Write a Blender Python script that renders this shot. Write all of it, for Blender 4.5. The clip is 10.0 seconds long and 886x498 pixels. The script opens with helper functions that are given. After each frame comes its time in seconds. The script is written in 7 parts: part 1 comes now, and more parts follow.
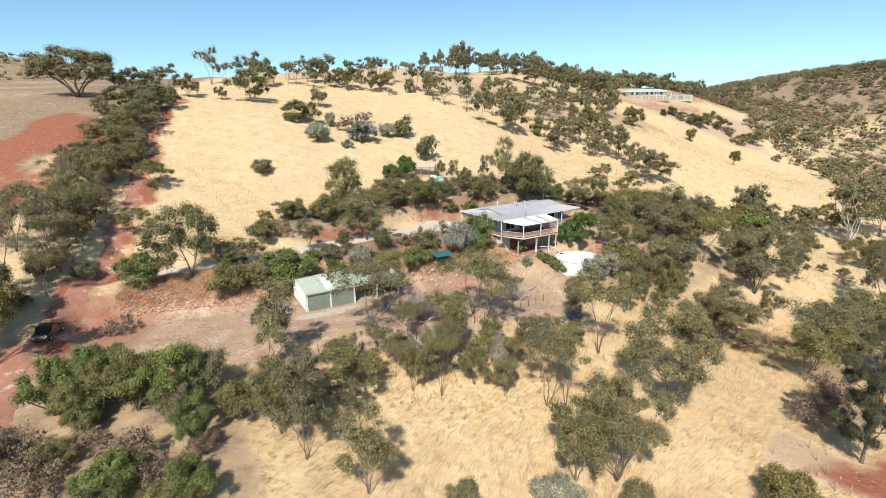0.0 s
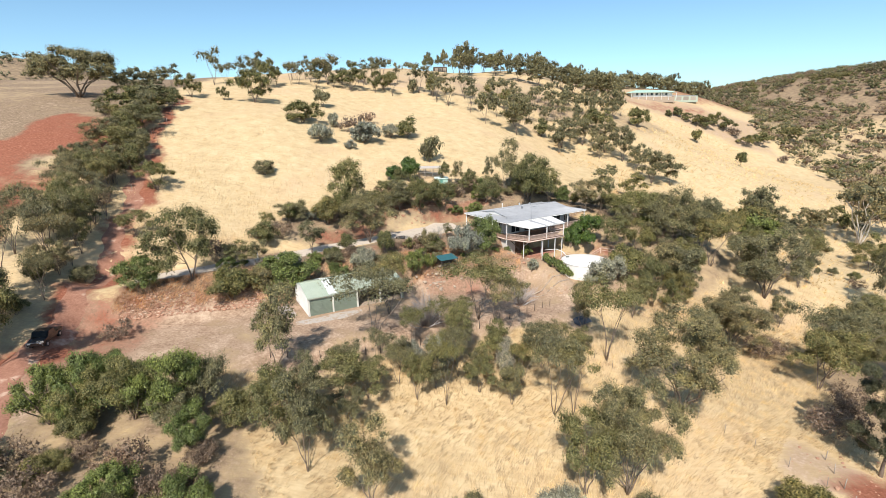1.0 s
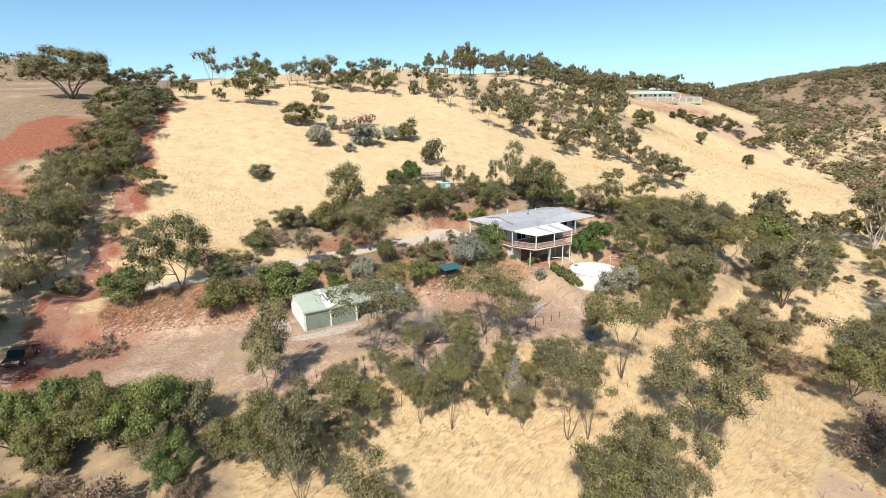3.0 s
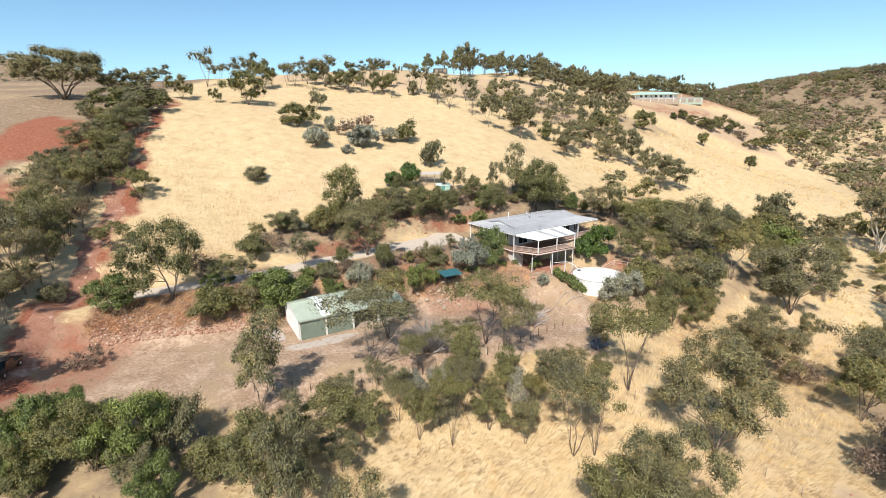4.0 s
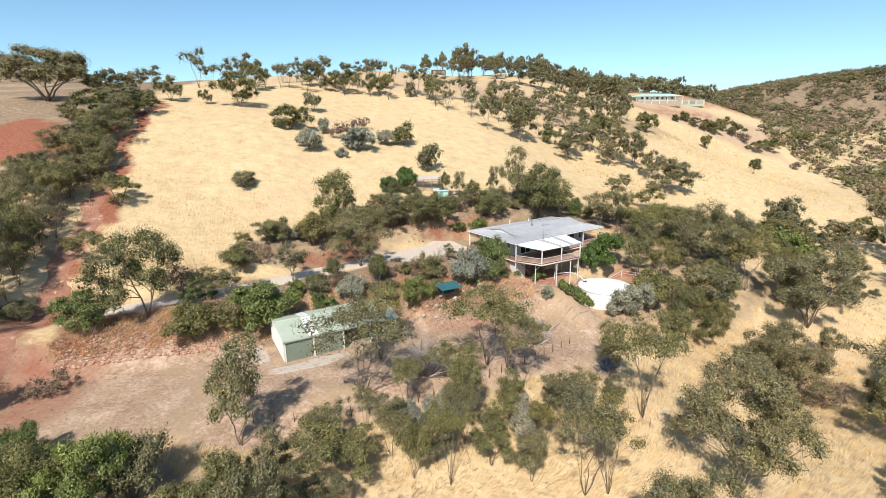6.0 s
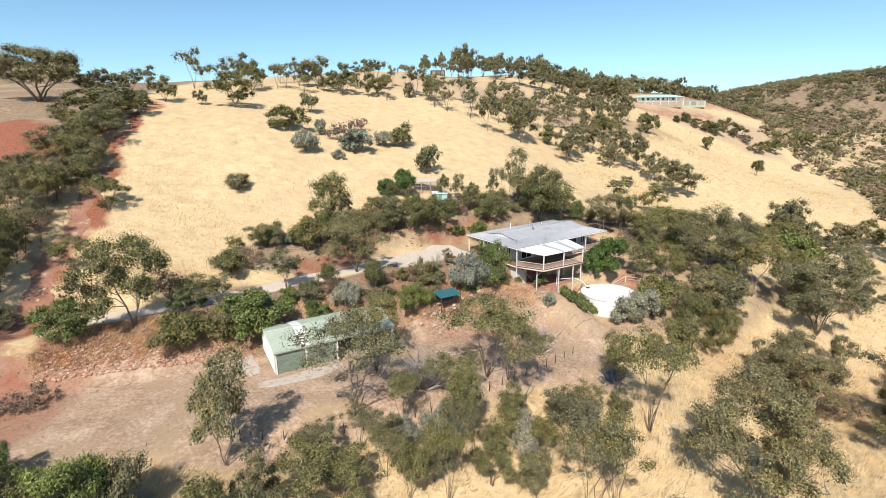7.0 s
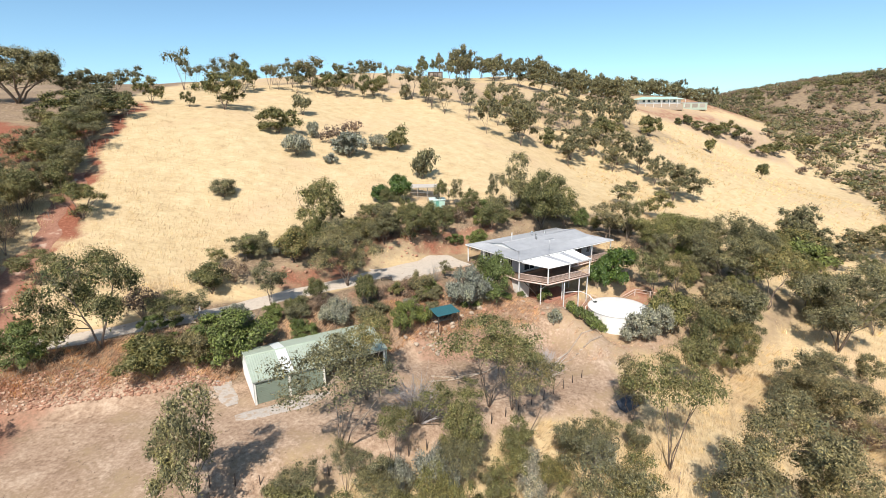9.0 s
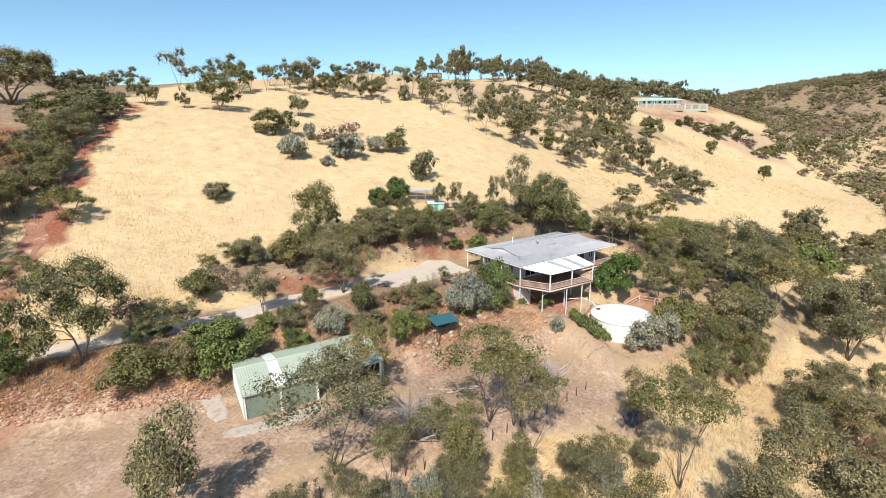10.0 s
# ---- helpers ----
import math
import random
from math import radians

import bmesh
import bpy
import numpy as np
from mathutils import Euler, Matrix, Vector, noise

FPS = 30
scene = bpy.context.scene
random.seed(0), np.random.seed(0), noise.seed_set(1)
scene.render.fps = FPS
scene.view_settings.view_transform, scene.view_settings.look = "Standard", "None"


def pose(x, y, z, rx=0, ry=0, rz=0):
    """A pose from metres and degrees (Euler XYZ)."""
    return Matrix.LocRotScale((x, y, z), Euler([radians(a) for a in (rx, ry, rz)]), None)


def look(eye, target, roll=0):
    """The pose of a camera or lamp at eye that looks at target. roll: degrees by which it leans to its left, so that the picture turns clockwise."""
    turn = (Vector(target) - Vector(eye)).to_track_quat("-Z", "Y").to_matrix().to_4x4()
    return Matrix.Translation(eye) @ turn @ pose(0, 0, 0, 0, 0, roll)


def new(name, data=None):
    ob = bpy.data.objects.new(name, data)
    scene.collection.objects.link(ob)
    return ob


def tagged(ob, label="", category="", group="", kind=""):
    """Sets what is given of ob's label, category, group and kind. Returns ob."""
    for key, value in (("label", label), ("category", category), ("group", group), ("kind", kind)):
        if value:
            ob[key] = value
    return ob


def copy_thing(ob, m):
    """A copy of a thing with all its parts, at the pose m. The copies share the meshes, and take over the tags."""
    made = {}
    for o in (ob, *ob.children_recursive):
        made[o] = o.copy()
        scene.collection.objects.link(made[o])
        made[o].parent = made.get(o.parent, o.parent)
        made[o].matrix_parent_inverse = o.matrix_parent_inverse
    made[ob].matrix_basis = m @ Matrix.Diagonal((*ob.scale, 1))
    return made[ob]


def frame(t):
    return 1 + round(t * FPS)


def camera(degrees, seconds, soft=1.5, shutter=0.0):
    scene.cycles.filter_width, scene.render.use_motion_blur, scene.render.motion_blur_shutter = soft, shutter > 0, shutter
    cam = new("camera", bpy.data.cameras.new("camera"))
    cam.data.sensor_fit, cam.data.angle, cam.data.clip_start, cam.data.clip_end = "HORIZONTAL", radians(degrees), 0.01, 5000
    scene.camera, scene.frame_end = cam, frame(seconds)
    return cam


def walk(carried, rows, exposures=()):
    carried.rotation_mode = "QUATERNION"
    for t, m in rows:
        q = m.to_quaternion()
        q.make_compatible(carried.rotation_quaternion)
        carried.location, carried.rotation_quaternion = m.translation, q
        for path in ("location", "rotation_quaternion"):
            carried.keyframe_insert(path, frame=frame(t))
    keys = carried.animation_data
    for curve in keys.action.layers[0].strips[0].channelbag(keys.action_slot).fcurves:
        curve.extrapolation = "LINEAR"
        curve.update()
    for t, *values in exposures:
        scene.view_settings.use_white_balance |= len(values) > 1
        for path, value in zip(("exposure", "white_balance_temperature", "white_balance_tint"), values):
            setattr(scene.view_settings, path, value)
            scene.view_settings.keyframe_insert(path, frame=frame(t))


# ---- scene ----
cam = camera(84.5, 10.0, soft=0.5)
METRES, EYE, TILT, LEAN, TURN = 24.0, 27.5, -15.0, 0.6, 0.0
ROWS = [
    (0.0, 0.0, 0.0, 0.0, -0.0, -0.16, 0.35),
    (0.5, -0.004, 0.0266, 0.0096, -0.0, -0.14, 0.32),
    (1.0, -0.0135, 0.0617, 0.0197, 0.3, -0.1, 0.2),
    (1.5, -0.0197, 0.0995, 0.0309, 0.59, -0.06, 0.12),
    (2.0, -0.0265, 0.1399, 0.0447, 0.5, -0.03, 0.13),
    (2.5, -0.0323, 0.1817, 0.0599, 0.39, -0.01, 0.17),
    (4.0, -0.0408, 0.3251, 0.1045, 0.22, 0.11, 0.22),
    (4.5, -0.0385, 0.378, 0.1203, 0.18, 0.16, 0.21),
    (5.0, -0.0376, 0.4307, 0.1358, 0.15, 0.2, 0.22),
    (5.5, -0.0378, 0.483, 0.1506, 0.1, 0.27, 0.25),
    (7.0, -0.03, 0.6399, 0.1945, -0.01, 0.43, 0.25),
    (7.5, -0.0289, 0.6953, 0.2108, -0.05, 0.5, 0.26),
    (8.0, -0.0316, 0.7507, 0.2284, -0.16, 0.55, 0.31),
    (8.5, -0.0298, 0.8058, 0.2441, -0.23, 0.61, 0.3),
    (9.0, -0.0256, 0.8601, 0.2604, -0.25, 0.66, 0.3),
    (9.5, -0.023, 0.9133, 0.2779, -0.28, 0.71, 0.31),
    (10.0, -0.0214, 0.9528, 0.2901, -0.33, 0.78, 0.32),
]
walk(cam, [(t, pose(0, 0, EYE, TILT, LEAN, TURN) @ pose(METRES * x, METRES * y, METRES * z, 90 + pitch, roll, yaw)) for t, x, y, z, yaw, pitch, roll in ROWS])

# ---- light ----
SUN_UP, SUN_FROM = 47.0, 193.0  # elevation, and compass bearing of the sun in degrees (0 is +y, clockwise)
world = bpy.data.worlds.new("sky")
scene.world = world
world.use_nodes = True
nt = world.node_tree
sky = nt.nodes.new("ShaderNodeTexSky")
sky.sky_type = "NISHITA"
sky.sun_disc = False
sky.sun_elevation, sky.sun_rotation = radians(SUN_UP), radians(SUN_FROM)
sky.altitude, sky.air_density, sky.dust_density, sky.ozone_density = 250, 0.75, 0.9, 1.0
nt.nodes["Background"].inputs["Strength"].default_value = 0.138
tint = nt.nodes.new("ShaderNodeMix")
tint.data_type, tint.blend_type = "RGBA", "MULTIPLY"
tint.inputs["Factor"].default_value, tint.inputs["B"].default_value = 1.0, (0.84, 1.03, 1.02, 1)
nt.links.new(sky.outputs["Color"], tint.inputs["A"])
nt.links.new(tint.outputs["Result"], nt.nodes["Background"].inputs["Color"])
sun_data = bpy.data.lights.new("sun", "SUN")
sun_data.energy, sun_data.angle, sun_data.color = 4.6, radians(0.53), (1.0, 0.935, 0.855)
sun = new("sun", sun_data)
away = Vector((math.sin(radians(SUN_FROM)) * math.cos(radians(SUN_UP)), math.cos(radians(SUN_FROM)) * math.cos(radians(SUN_UP)), math.sin(radians(SUN_UP))))
sun.matrix_world = look(away * 300, (0, 0, 0))
scene.view_settings.exposure = 0.33

# ---- materials ----
def nodes_of(name):
    m = bpy.data.materials.new(name)
    m.use_nodes = True
    return m, m.node_tree, m.node_tree.nodes["Principled BSDF"]


def ramp(tree, fac, stops):
    r = tree.nodes.new("ShaderNodeValToRGB")
    r.color_ramp.elements[0].position, r.color_ramp.elements[1].position = stops[0][0], stops[-1][0]
    for p, c in stops[1:-1]:
        r.color_ramp.elements.new(p)
    for e, (p, c) in zip(r.color_ramp.elements, stops):
        e.position, e.color = p, (*c, 1) if len(c) == 3 else c
    tree.links.new(fac, r.inputs["Fac"])
    return r.outputs["Color"]


def noise_of(tree, scale, detail=4.0, rough=0.6, stretch=(1, 1, 1)):
    co = tree.nodes.new("ShaderNodeTexCoord")
    mp = tree.nodes.new("ShaderNodeMapping")
    mp.inputs["Scale"].default_value = stretch
    tree.links.new(co.outputs["Object"], mp.inputs["Vector"])
    n = tree.nodes.new("ShaderNodeTexNoise")
    n.inputs["Scale"].default_value, n.inputs["Detail"].default_value, n.inputs["Roughness"].default_value = scale, detail, rough
    tree.links.new(mp.outputs["Vector"], n.inputs["Vector"])
    return n.outputs["Fac"]


def mix(tree, fac, a, b, how="MIX"):
    m = tree.nodes.new("ShaderNodeMix")
    m.data_type, m.blend_type = "RGBA", how
    for sock, v in ((m.inputs["Factor"], fac), (m.inputs["A"], a), (m.inputs["B"], b)):
        if isinstance(v, bpy.types.NodeSocket):
            tree.links.new(v, sock)
        elif isinstance(v, (int, float)):
            sock.default_value = v
        else:
            sock.default_value = (*v, 1)
    return m.outputs["Result"]


def maths(tree, how, a, b=0.0):
    m = tree.nodes.new("ShaderNodeMath")
    m.operation = how
    for sock, v in zip(m.inputs, (a, b)):
        if isinstance(v, bpy.types.NodeSocket):
            tree.links.new(v, sock)
        else:
            sock.default_value = v
    return m.outputs[0]


def bump(tree, shader, fac, strength=0.3, depth=0.05):
    b = tree.nodes.new("ShaderNodeBump")
    b.inputs["Strength"].default_value, b.inputs["Distance"].default_value = strength, depth
    tree.links.new(fac, b.inputs["Height"])
    tree.links.new(b.outputs["Normal"], shader.inputs["Normal"])


def islands(name, stops):
    """Stones in one mesh, each of its own colour."""
    m, tree, sh = nodes_of(name)
    geo = tree.nodes.new("ShaderNodeNewGeometry")
    fine = noise_of(tree, 9.0, 4, 0.6)
    col = ramp(tree, geo.outputs["Random Per Island"], stops)
    col = mix(tree, 1.0, col, ramp(tree, fine, [(0.3, (0.7, 0.7, 0.7)), (0.7, (1.15, 1.15, 1.15))]), "MULTIPLY")
    tree.links.new(col, sh.inputs["Base Color"])
    sh.inputs["Roughness"].default_value = 0.9
    bump(tree, sh, fine, 0.4, 0.03)
    return m


def surface(name, dark, light, scale=3.0, rough=0.8, metal=0.0, relief=0.2, wear=None, wear_at=0.62, stretch=(1, 1, 1), vary=0.25):
    """Two-scale mottled surface; wear: a third colour in patches; vary: change from object to object."""
    m, tree, sh = nodes_of(name)
    fine, broad = noise_of(tree, scale * 6, 5, 0.65, stretch), noise_of(tree, scale, 3, 0.5, stretch)
    f = maths(tree, "ADD", maths(tree, "MULTIPLY", fine, 0.55), maths(tree, "MULTIPLY", broad, 0.45))
    col = ramp(tree, f, [(0.32, dark), (0.68, light)])
    if wear:
        w = ramp(tree, broad, [(wear_at, (0, 0, 0)), (wear_at + 0.1, (1, 1, 1))])
        col = mix(tree, w, col, wear)
    if vary:
        info = tree.nodes.new("ShaderNodeObjectInfo")
        v = ramp(tree, info.outputs["Random"], [(0, (1 - vary,) * 3), (1, (1 + vary * 0.6,) * 3)])
        col = mix(tree, 1.0, col, v, "MULTIPLY")
    tree.links.new(col, sh.inputs["Base Color"])
    sh.inputs["Roughness"].default_value, sh.inputs["Metallic"].default_value = rough, metal
    if relief:
        bump(tree, sh, fine, relief, 0.03)
    return m


def leaf(name, dark, light, tip, rough=0.55, through_light=0.2):
    """Foliage: colour differs from sprig to sprig and from plant to plant; light passes through."""
    m, tree, sh = nodes_of(name)
    geo, info = tree.nodes.new("ShaderNodeNewGeometry"), tree.nodes.new("ShaderNodeObjectInfo")
    col = ramp(tree, geo.outputs["Random Per Island"], [(0.0, dark), (0.6, light), (1.0, tip)])
    v = ramp(tree, info.outputs["Random"], [(0, (0.80, 0.82, 0.80)), (0.35, (1.0, 0.98, 1.0)), (0.7, (1.12, 1.08, 0.96)), (1, (1.26, 1.10, 1.02))])
    col = mix(tree, 1.0, col, v, "MULTIPLY")
    spray = ramp(tree, noise_of(tree, 0.75, 3, 0.6), [(0.34, (0.72, 0.70, 0.72)), (0.5, (1.0, 1.0, 1.0)), (0.68, (1.28, 1.24, 1.02))])
    col = mix(tree, 1.0, col, spray, "MULTIPLY")
    tree.links.new(col, sh.inputs["Base Color"])
    sh.inputs["Roughness"].default_value = rough
    tl = tree.nodes.new("ShaderNodeBsdfTranslucent")
    tree.links.new(col, tl.inputs["Color"])
    ms = tree.nodes.new("ShaderNodeMixShader")
    ms.inputs["Fac"].default_value = through_light
    tree.links.new(sh.outputs["BSDF"], ms.inputs[1])
    tree.links.new(tl.outputs["BSDF"], ms.inputs[2])
    tree.links.new(ms.outputs["Shader"], tree.nodes["Material Output"].inputs["Surface"])
    return m


def ground_material():
    m, tree, sh = nodes_of("hillside_ground")
    at = tree.nodes.new("ShaderNodeAttribute")
    at.attribute_name = "cover"
    sp = tree.nodes.new("ShaderNodeSeparateColor")
    tree.links.new(at.outputs["Color"], sp.inputs["Color"])
    fine, mid, broad = noise_of(tree, 2.6, 6, 0.7), noise_of(tree, 0.35, 5, 0.6), noise_of(tree, 0.05, 4, 0.55)
    streak = noise_of(tree, 1.6, 5, 0.7, (0.35, 1.6, 0.6))
    f = maths(tree, "ADD", maths(tree, "MULTIPLY", streak, 0.5), maths(tree, "MULTIPLY", mid, 0.5))
    grass = ramp(tree, f, [(0.24, (0.36, 0.25, 0.14)), (0.46, (0.55, 0.405, 0.228)), (0.7, (0.69, 0.545, 0.33))])
    grass = mix(tree, ramp(tree, broad, [(0.52, (0, 0, 0)), (0.72, (0.6, 0.6, 0.6))]), grass, (0.56, 0.39, 0.245))
    red = ramp(tree, fine, [(0.3, (0.19, 0.070, 0.042)), (0.55, (0.30, 0.115, 0.070)), (0.75, (0.42, 0.22, 0.15))])
    bare = ramp(tree, maths(tree, "ADD", maths(tree, "MULTIPLY", fine, 0.6), maths(tree, "MULTIPLY", mid, 0.4)), [(0.36, (0.22, 0.14, 0.094)), (0.5, (0.385, 0.265, 0.182)), (0.64, (0.56, 0.42, 0.305))])
    scrub = ramp(tree, fine, [(0.3, (0.11, 0.080, 0.052)), (0.5, (0.25, 0.175, 0.115)), (0.72, (0.42, 0.315, 0.21))])
    col = grass
    wob = maths(tree, "SUBTRACT", maths(tree, "ADD", maths(tree, "MULTIPLY", mid, 0.7), maths(tree, "MULTIPLY", fine, 0.5)), 0.6)
    for ch, c in (("Blue", scrub), ("Green", bare), ("Red", red)):
        e = maths(tree, "ADD", sp.outputs[ch], maths(tree, "MULTIPLY", wob, 1.5))
        col = mix(tree, ramp(tree, e, [(0.25, (0, 0, 0)), (0.75, (1, 1, 1))]), col, c)
    tree.links.new(col, sh.inputs["Base Color"])
    sh.inputs["Roughness"].default_value = 0.95
    sh.inputs["Specular IOR Level"].default_value = 0.1
    bump(tree, sh, maths(tree, "ADD", fine, maths(tree, "MULTIPLY", mid, 1.5)), 0.6, 0.12)
    return m


def sheet_metal(name, colour, stain, pitch=0.0, rough=0.5, metal=0.0):
    m, tree, sh = nodes_of(name)
    n = noise_of(tree, 0.8, 5, 0.65)
    n2 = noise_of(tree, 9.0, 4, 0.6, (0.15, 1, 1))
    col = mix(tree, ramp(tree, n, [(0.4, (0, 0, 0)), (0.75, (0.8, 0.8, 0.8))]), colour, stain)
    col = mix(tree, ramp(tree, n2, [(0.45, (0, 0, 0)), (0.8, (0.35, 0.35, 0.35))]), col, stain)
    tree.links.new(col, sh.inputs["Base Color"])
    sh.inputs["Roughness"].default_value, sh.inputs["Metallic"].default_value = rough, metal
    return m


GROUND = ground_material()
GRAVEL = surface("driveway_gravel", (0.46, 0.38, 0.30), (0.66, 0.57, 0.47), 1.5, 0.95, relief=0.5, wear=(0.40, 0.29, 0.21), vary=0)
RED_DIRT = surface("red_track_dirt", (0.22, 0.09, 0.055), (0.40, 0.21, 0.14), 0.6, 0.95, relief=0.5, wear=(0.50, 0.34, 0.25), wear_at=0.6, vary=0)
ZINC = sheet_metal("weathered_zincalume", (0.40, 0.40, 0.41), (0.30, 0.30, 0.31), rough=0.65, metal=0.1)
WHITE_SHEET = sheet_metal("white_sheet", (0.80, 0.80, 0.78), (0.68, 0.67, 0.64), rough=0.5)
GREEN_SHEET = sheet_metal("pale_green_sheet", (0.41, 0.46, 0.37), (0.34, 0.38, 0.30), rough=0.75)
CREAM_SHEET = sheet_metal("cream_sheet", (0.74, 0.72, 0.64), (0.64, 0.61, 0.53), rough=0.55)
CLEAR_SHEET = sheet_metal("fibreglass_skylight", (0.80, 0.82, 0.80), (0.7, 0.72, 0.68), rough=0.4)
DOOR_GREEN = sheet_metal("roller_door_green", (0.38, 0.45, 0.36), (0.33, 0.39, 0.31), rough=0.45)
TEAL_SHEET = sheet_metal("teal_sheet", (0.03, 0.12, 0.135), (0.028, 0.09, 0.105), rough=0.6)
BLUE_SHEET = surface("blue_tarpaulin", (0.03, 0.034, 0.045), (0.075, 0.085, 0.11), 2.0, 0.5, relief=0.3, vary=0)
MINT_SHEET = sheet_metal("mint_sheet", (0.42, 0.60, 0.50), (0.34, 0.48, 0.40), rough=0.5)
TANK_WHITE = sheet_metal("tank_white", (0.82, 0.81, 0.78), (0.72, 0.69, 0.63), rough=0.5)
WALL_PAINT = surface("house_wall_paint", (0.36, 0.38, 0.40), (0.44, 0.46, 0.48), 1.0, 0.7, relief=0.1, vary=0)
BLOCK_WALL = surface("rendered_block", (0.60, 0.57, 0.52), (0.74, 0.71, 0.66), 1.0, 0.85, relief=0.2, vary=0)
WHITE_PAINT = surface("white_paint", (0.70, 0.69, 0.66), (0.82, 0.81, 0.79), 2.0, 0.5, relief=0.05, vary=0.05)
RAIL_PAINT = surface("faded_pink_timber", (0.56, 0.41, 0.34), (0.70, 0.54, 0.46), 4.0, 0.7, relief=0.1, vary=0.15)
DARK_TIMBER = surface("dark_timber", (0.06, 0.045, 0.035), (0.13, 0.10, 0.08), 4.0, 0.8, relief=0.2)
DECK_TIMBER = surface("deck_timber", (0.20, 0.12, 0.08), (0.32, 0.20, 0.14), 3.0, 0.75, relief=0.2)
GREY_TIMBER = surface("weathered_timber", (0.24, 0.20, 0.16), (0.42, 0.36, 0.30), 4.0, 0.85, relief=0.3)
PALE_STONE = surface("pale_stone", (0.34, 0.26, 0.19), (0.54, 0.43, 0.33), 3.0, 0.9, relief=0.4)
RED_STONE = surface("red_brown_stone", (0.30, 0.15, 0.09), (0.56, 0.33, 0.22), 3.0, 0.9, relief=0.4)
RED_RUBBLE = islands("red_brown_rubble", [(0.0, (0.26, 0.12, 0.075)), (0.4, (0.42, 0.23, 0.15)), (0.75, (0.52, 0.34, 0.235)), (1.0, (0.62, 0.48, 0.37))])
BRICK_RED = surface("brick_terrace", (0.30, 0.13, 0.09), (0.42, 0.21, 0.14), 3.0, 0.9, relief=0.3)
STEEL = surface("galvanised_steel", (0.35, 0.36, 0.37), (0.5, 0.51, 0.52), 6.0, 0.4, 0.7, relief=0.05)
RUST = surface("rusted_picket", (0.05, 0.035, 0.03), (0.12, 0.08, 0.06), 8.0, 0.8, relief=0.2)
PVC = surface("white_pipe", (0.72, 0.72, 0.70), (0.8, 0.8, 0.78), 5.0, 0.4, relief=0, vary=0)
BLACK_PAINT = surface("black_car_paint", (0.012, 0.012, 0.014), (0.022, 0.022, 0.025), 2.0, 0.25, relief=0, vary=0)
RUBBER = surface("black_rubber", (0.015, 0.015, 0.015), (0.03, 0.03, 0.03), 8.0, 0.85, vary=0)
BARK = surface("grey_bark", (0.11, 0.08, 0.06), (0.29, 0.225, 0.175), 2.5, 0.9, relief=0.5, stretch=(3, 3, 0.6))
PALE_BARK = surface("pale_smooth_bark", (0.42, 0.37, 0.31), (0.68, 0.62, 0.54), 1.2, 0.8, relief=0.3, wear=(0.33, 0.24, 0.18))
DEAD_WOOD = surface("dead_wood", (0.36, 0.31, 0.29), (0.58, 0.52, 0.49), 3.0, 0.9, relief=0.3)
DRY_TWIG = surface("dry_brown_twigs", (0.17, 0.10, 0.07), (0.36, 0.25, 0.18), 3.0, 0.9, relief=0.2)
GLASS, gl_tree, gl_sh = nodes_of("window_glass")
gl_sh.inputs["Base Color"].default_value = (0.02, 0.025, 0.03, 1)
gl_sh.inputs["Roughness"].default_value = 0.06
LEAF_GUM = leaf("gum_leaves", (0.108, 0.1, 0.047), (0.212, 0.193, 0.091), (0.345, 0.311, 0.165))
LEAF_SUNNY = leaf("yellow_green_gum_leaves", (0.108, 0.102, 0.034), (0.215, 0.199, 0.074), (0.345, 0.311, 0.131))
LEAF_OLIVE = leaf("olive_green_leaves", (0.097, 0.094, 0.031), (0.186, 0.177, 0.062), (0.297, 0.269, 0.106))
LEAF_WATTLE = leaf("wattle_leaves", (0.081, 0.104, 0.025), (0.162, 0.206, 0.056), (0.253, 0.3, 0.089))
LEAF_BRIGHT = leaf("glossy_green_leaves", (0.035, 0.070, 0.014), (0.080, 0.135, 0.026), (0.15, 0.22, 0.05), 0.45)
LEAF_SALT = leaf("silver_leaves", (0.17, 0.175, 0.130), (0.30, 0.305, 0.240), (0.45, 0.45, 0.37))
LEAF_PINE = leaf("sheoak_needles", (0.058, 0.06, 0.03), (0.11, 0.112, 0.055), (0.179, 0.172, 0.085))
LEAF_DRY = leaf("dry_brown_leaves", (0.13, 0.085, 0.055), (0.25, 0.175, 0.12), (0.38, 0.28, 0.20))
PINK_STRAW = leaf("russet_dry_grass", (0.42, 0.26, 0.17), (0.58, 0.39, 0.265), (0.72, 0.54, 0.385), 0.8, 0.22)
# darkened copy of each leaf colour: the shade inside a crown, painted in
HEART_SHADE = {}
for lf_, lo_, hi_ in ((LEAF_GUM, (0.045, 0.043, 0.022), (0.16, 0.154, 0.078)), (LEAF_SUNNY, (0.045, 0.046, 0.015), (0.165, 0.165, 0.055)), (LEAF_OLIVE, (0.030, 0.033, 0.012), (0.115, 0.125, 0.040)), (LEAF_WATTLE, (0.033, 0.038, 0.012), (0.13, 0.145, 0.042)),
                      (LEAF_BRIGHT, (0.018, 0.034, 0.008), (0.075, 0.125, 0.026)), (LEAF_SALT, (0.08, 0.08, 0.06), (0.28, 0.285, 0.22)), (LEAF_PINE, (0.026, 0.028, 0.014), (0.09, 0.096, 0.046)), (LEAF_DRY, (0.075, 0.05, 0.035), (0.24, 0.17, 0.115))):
    HEART_SHADE[lf_.name] = surface(lf_.name + "_inner_shade", lo_, hi_, 1.4, 0.85, relief=1.0, vary=0.2)
STRAW = leaf("dry_grass_straw", (0.48, 0.355, 0.195), (0.66, 0.51, 0.30), (0.81, 0.665, 0.43), 0.8, 0.25)

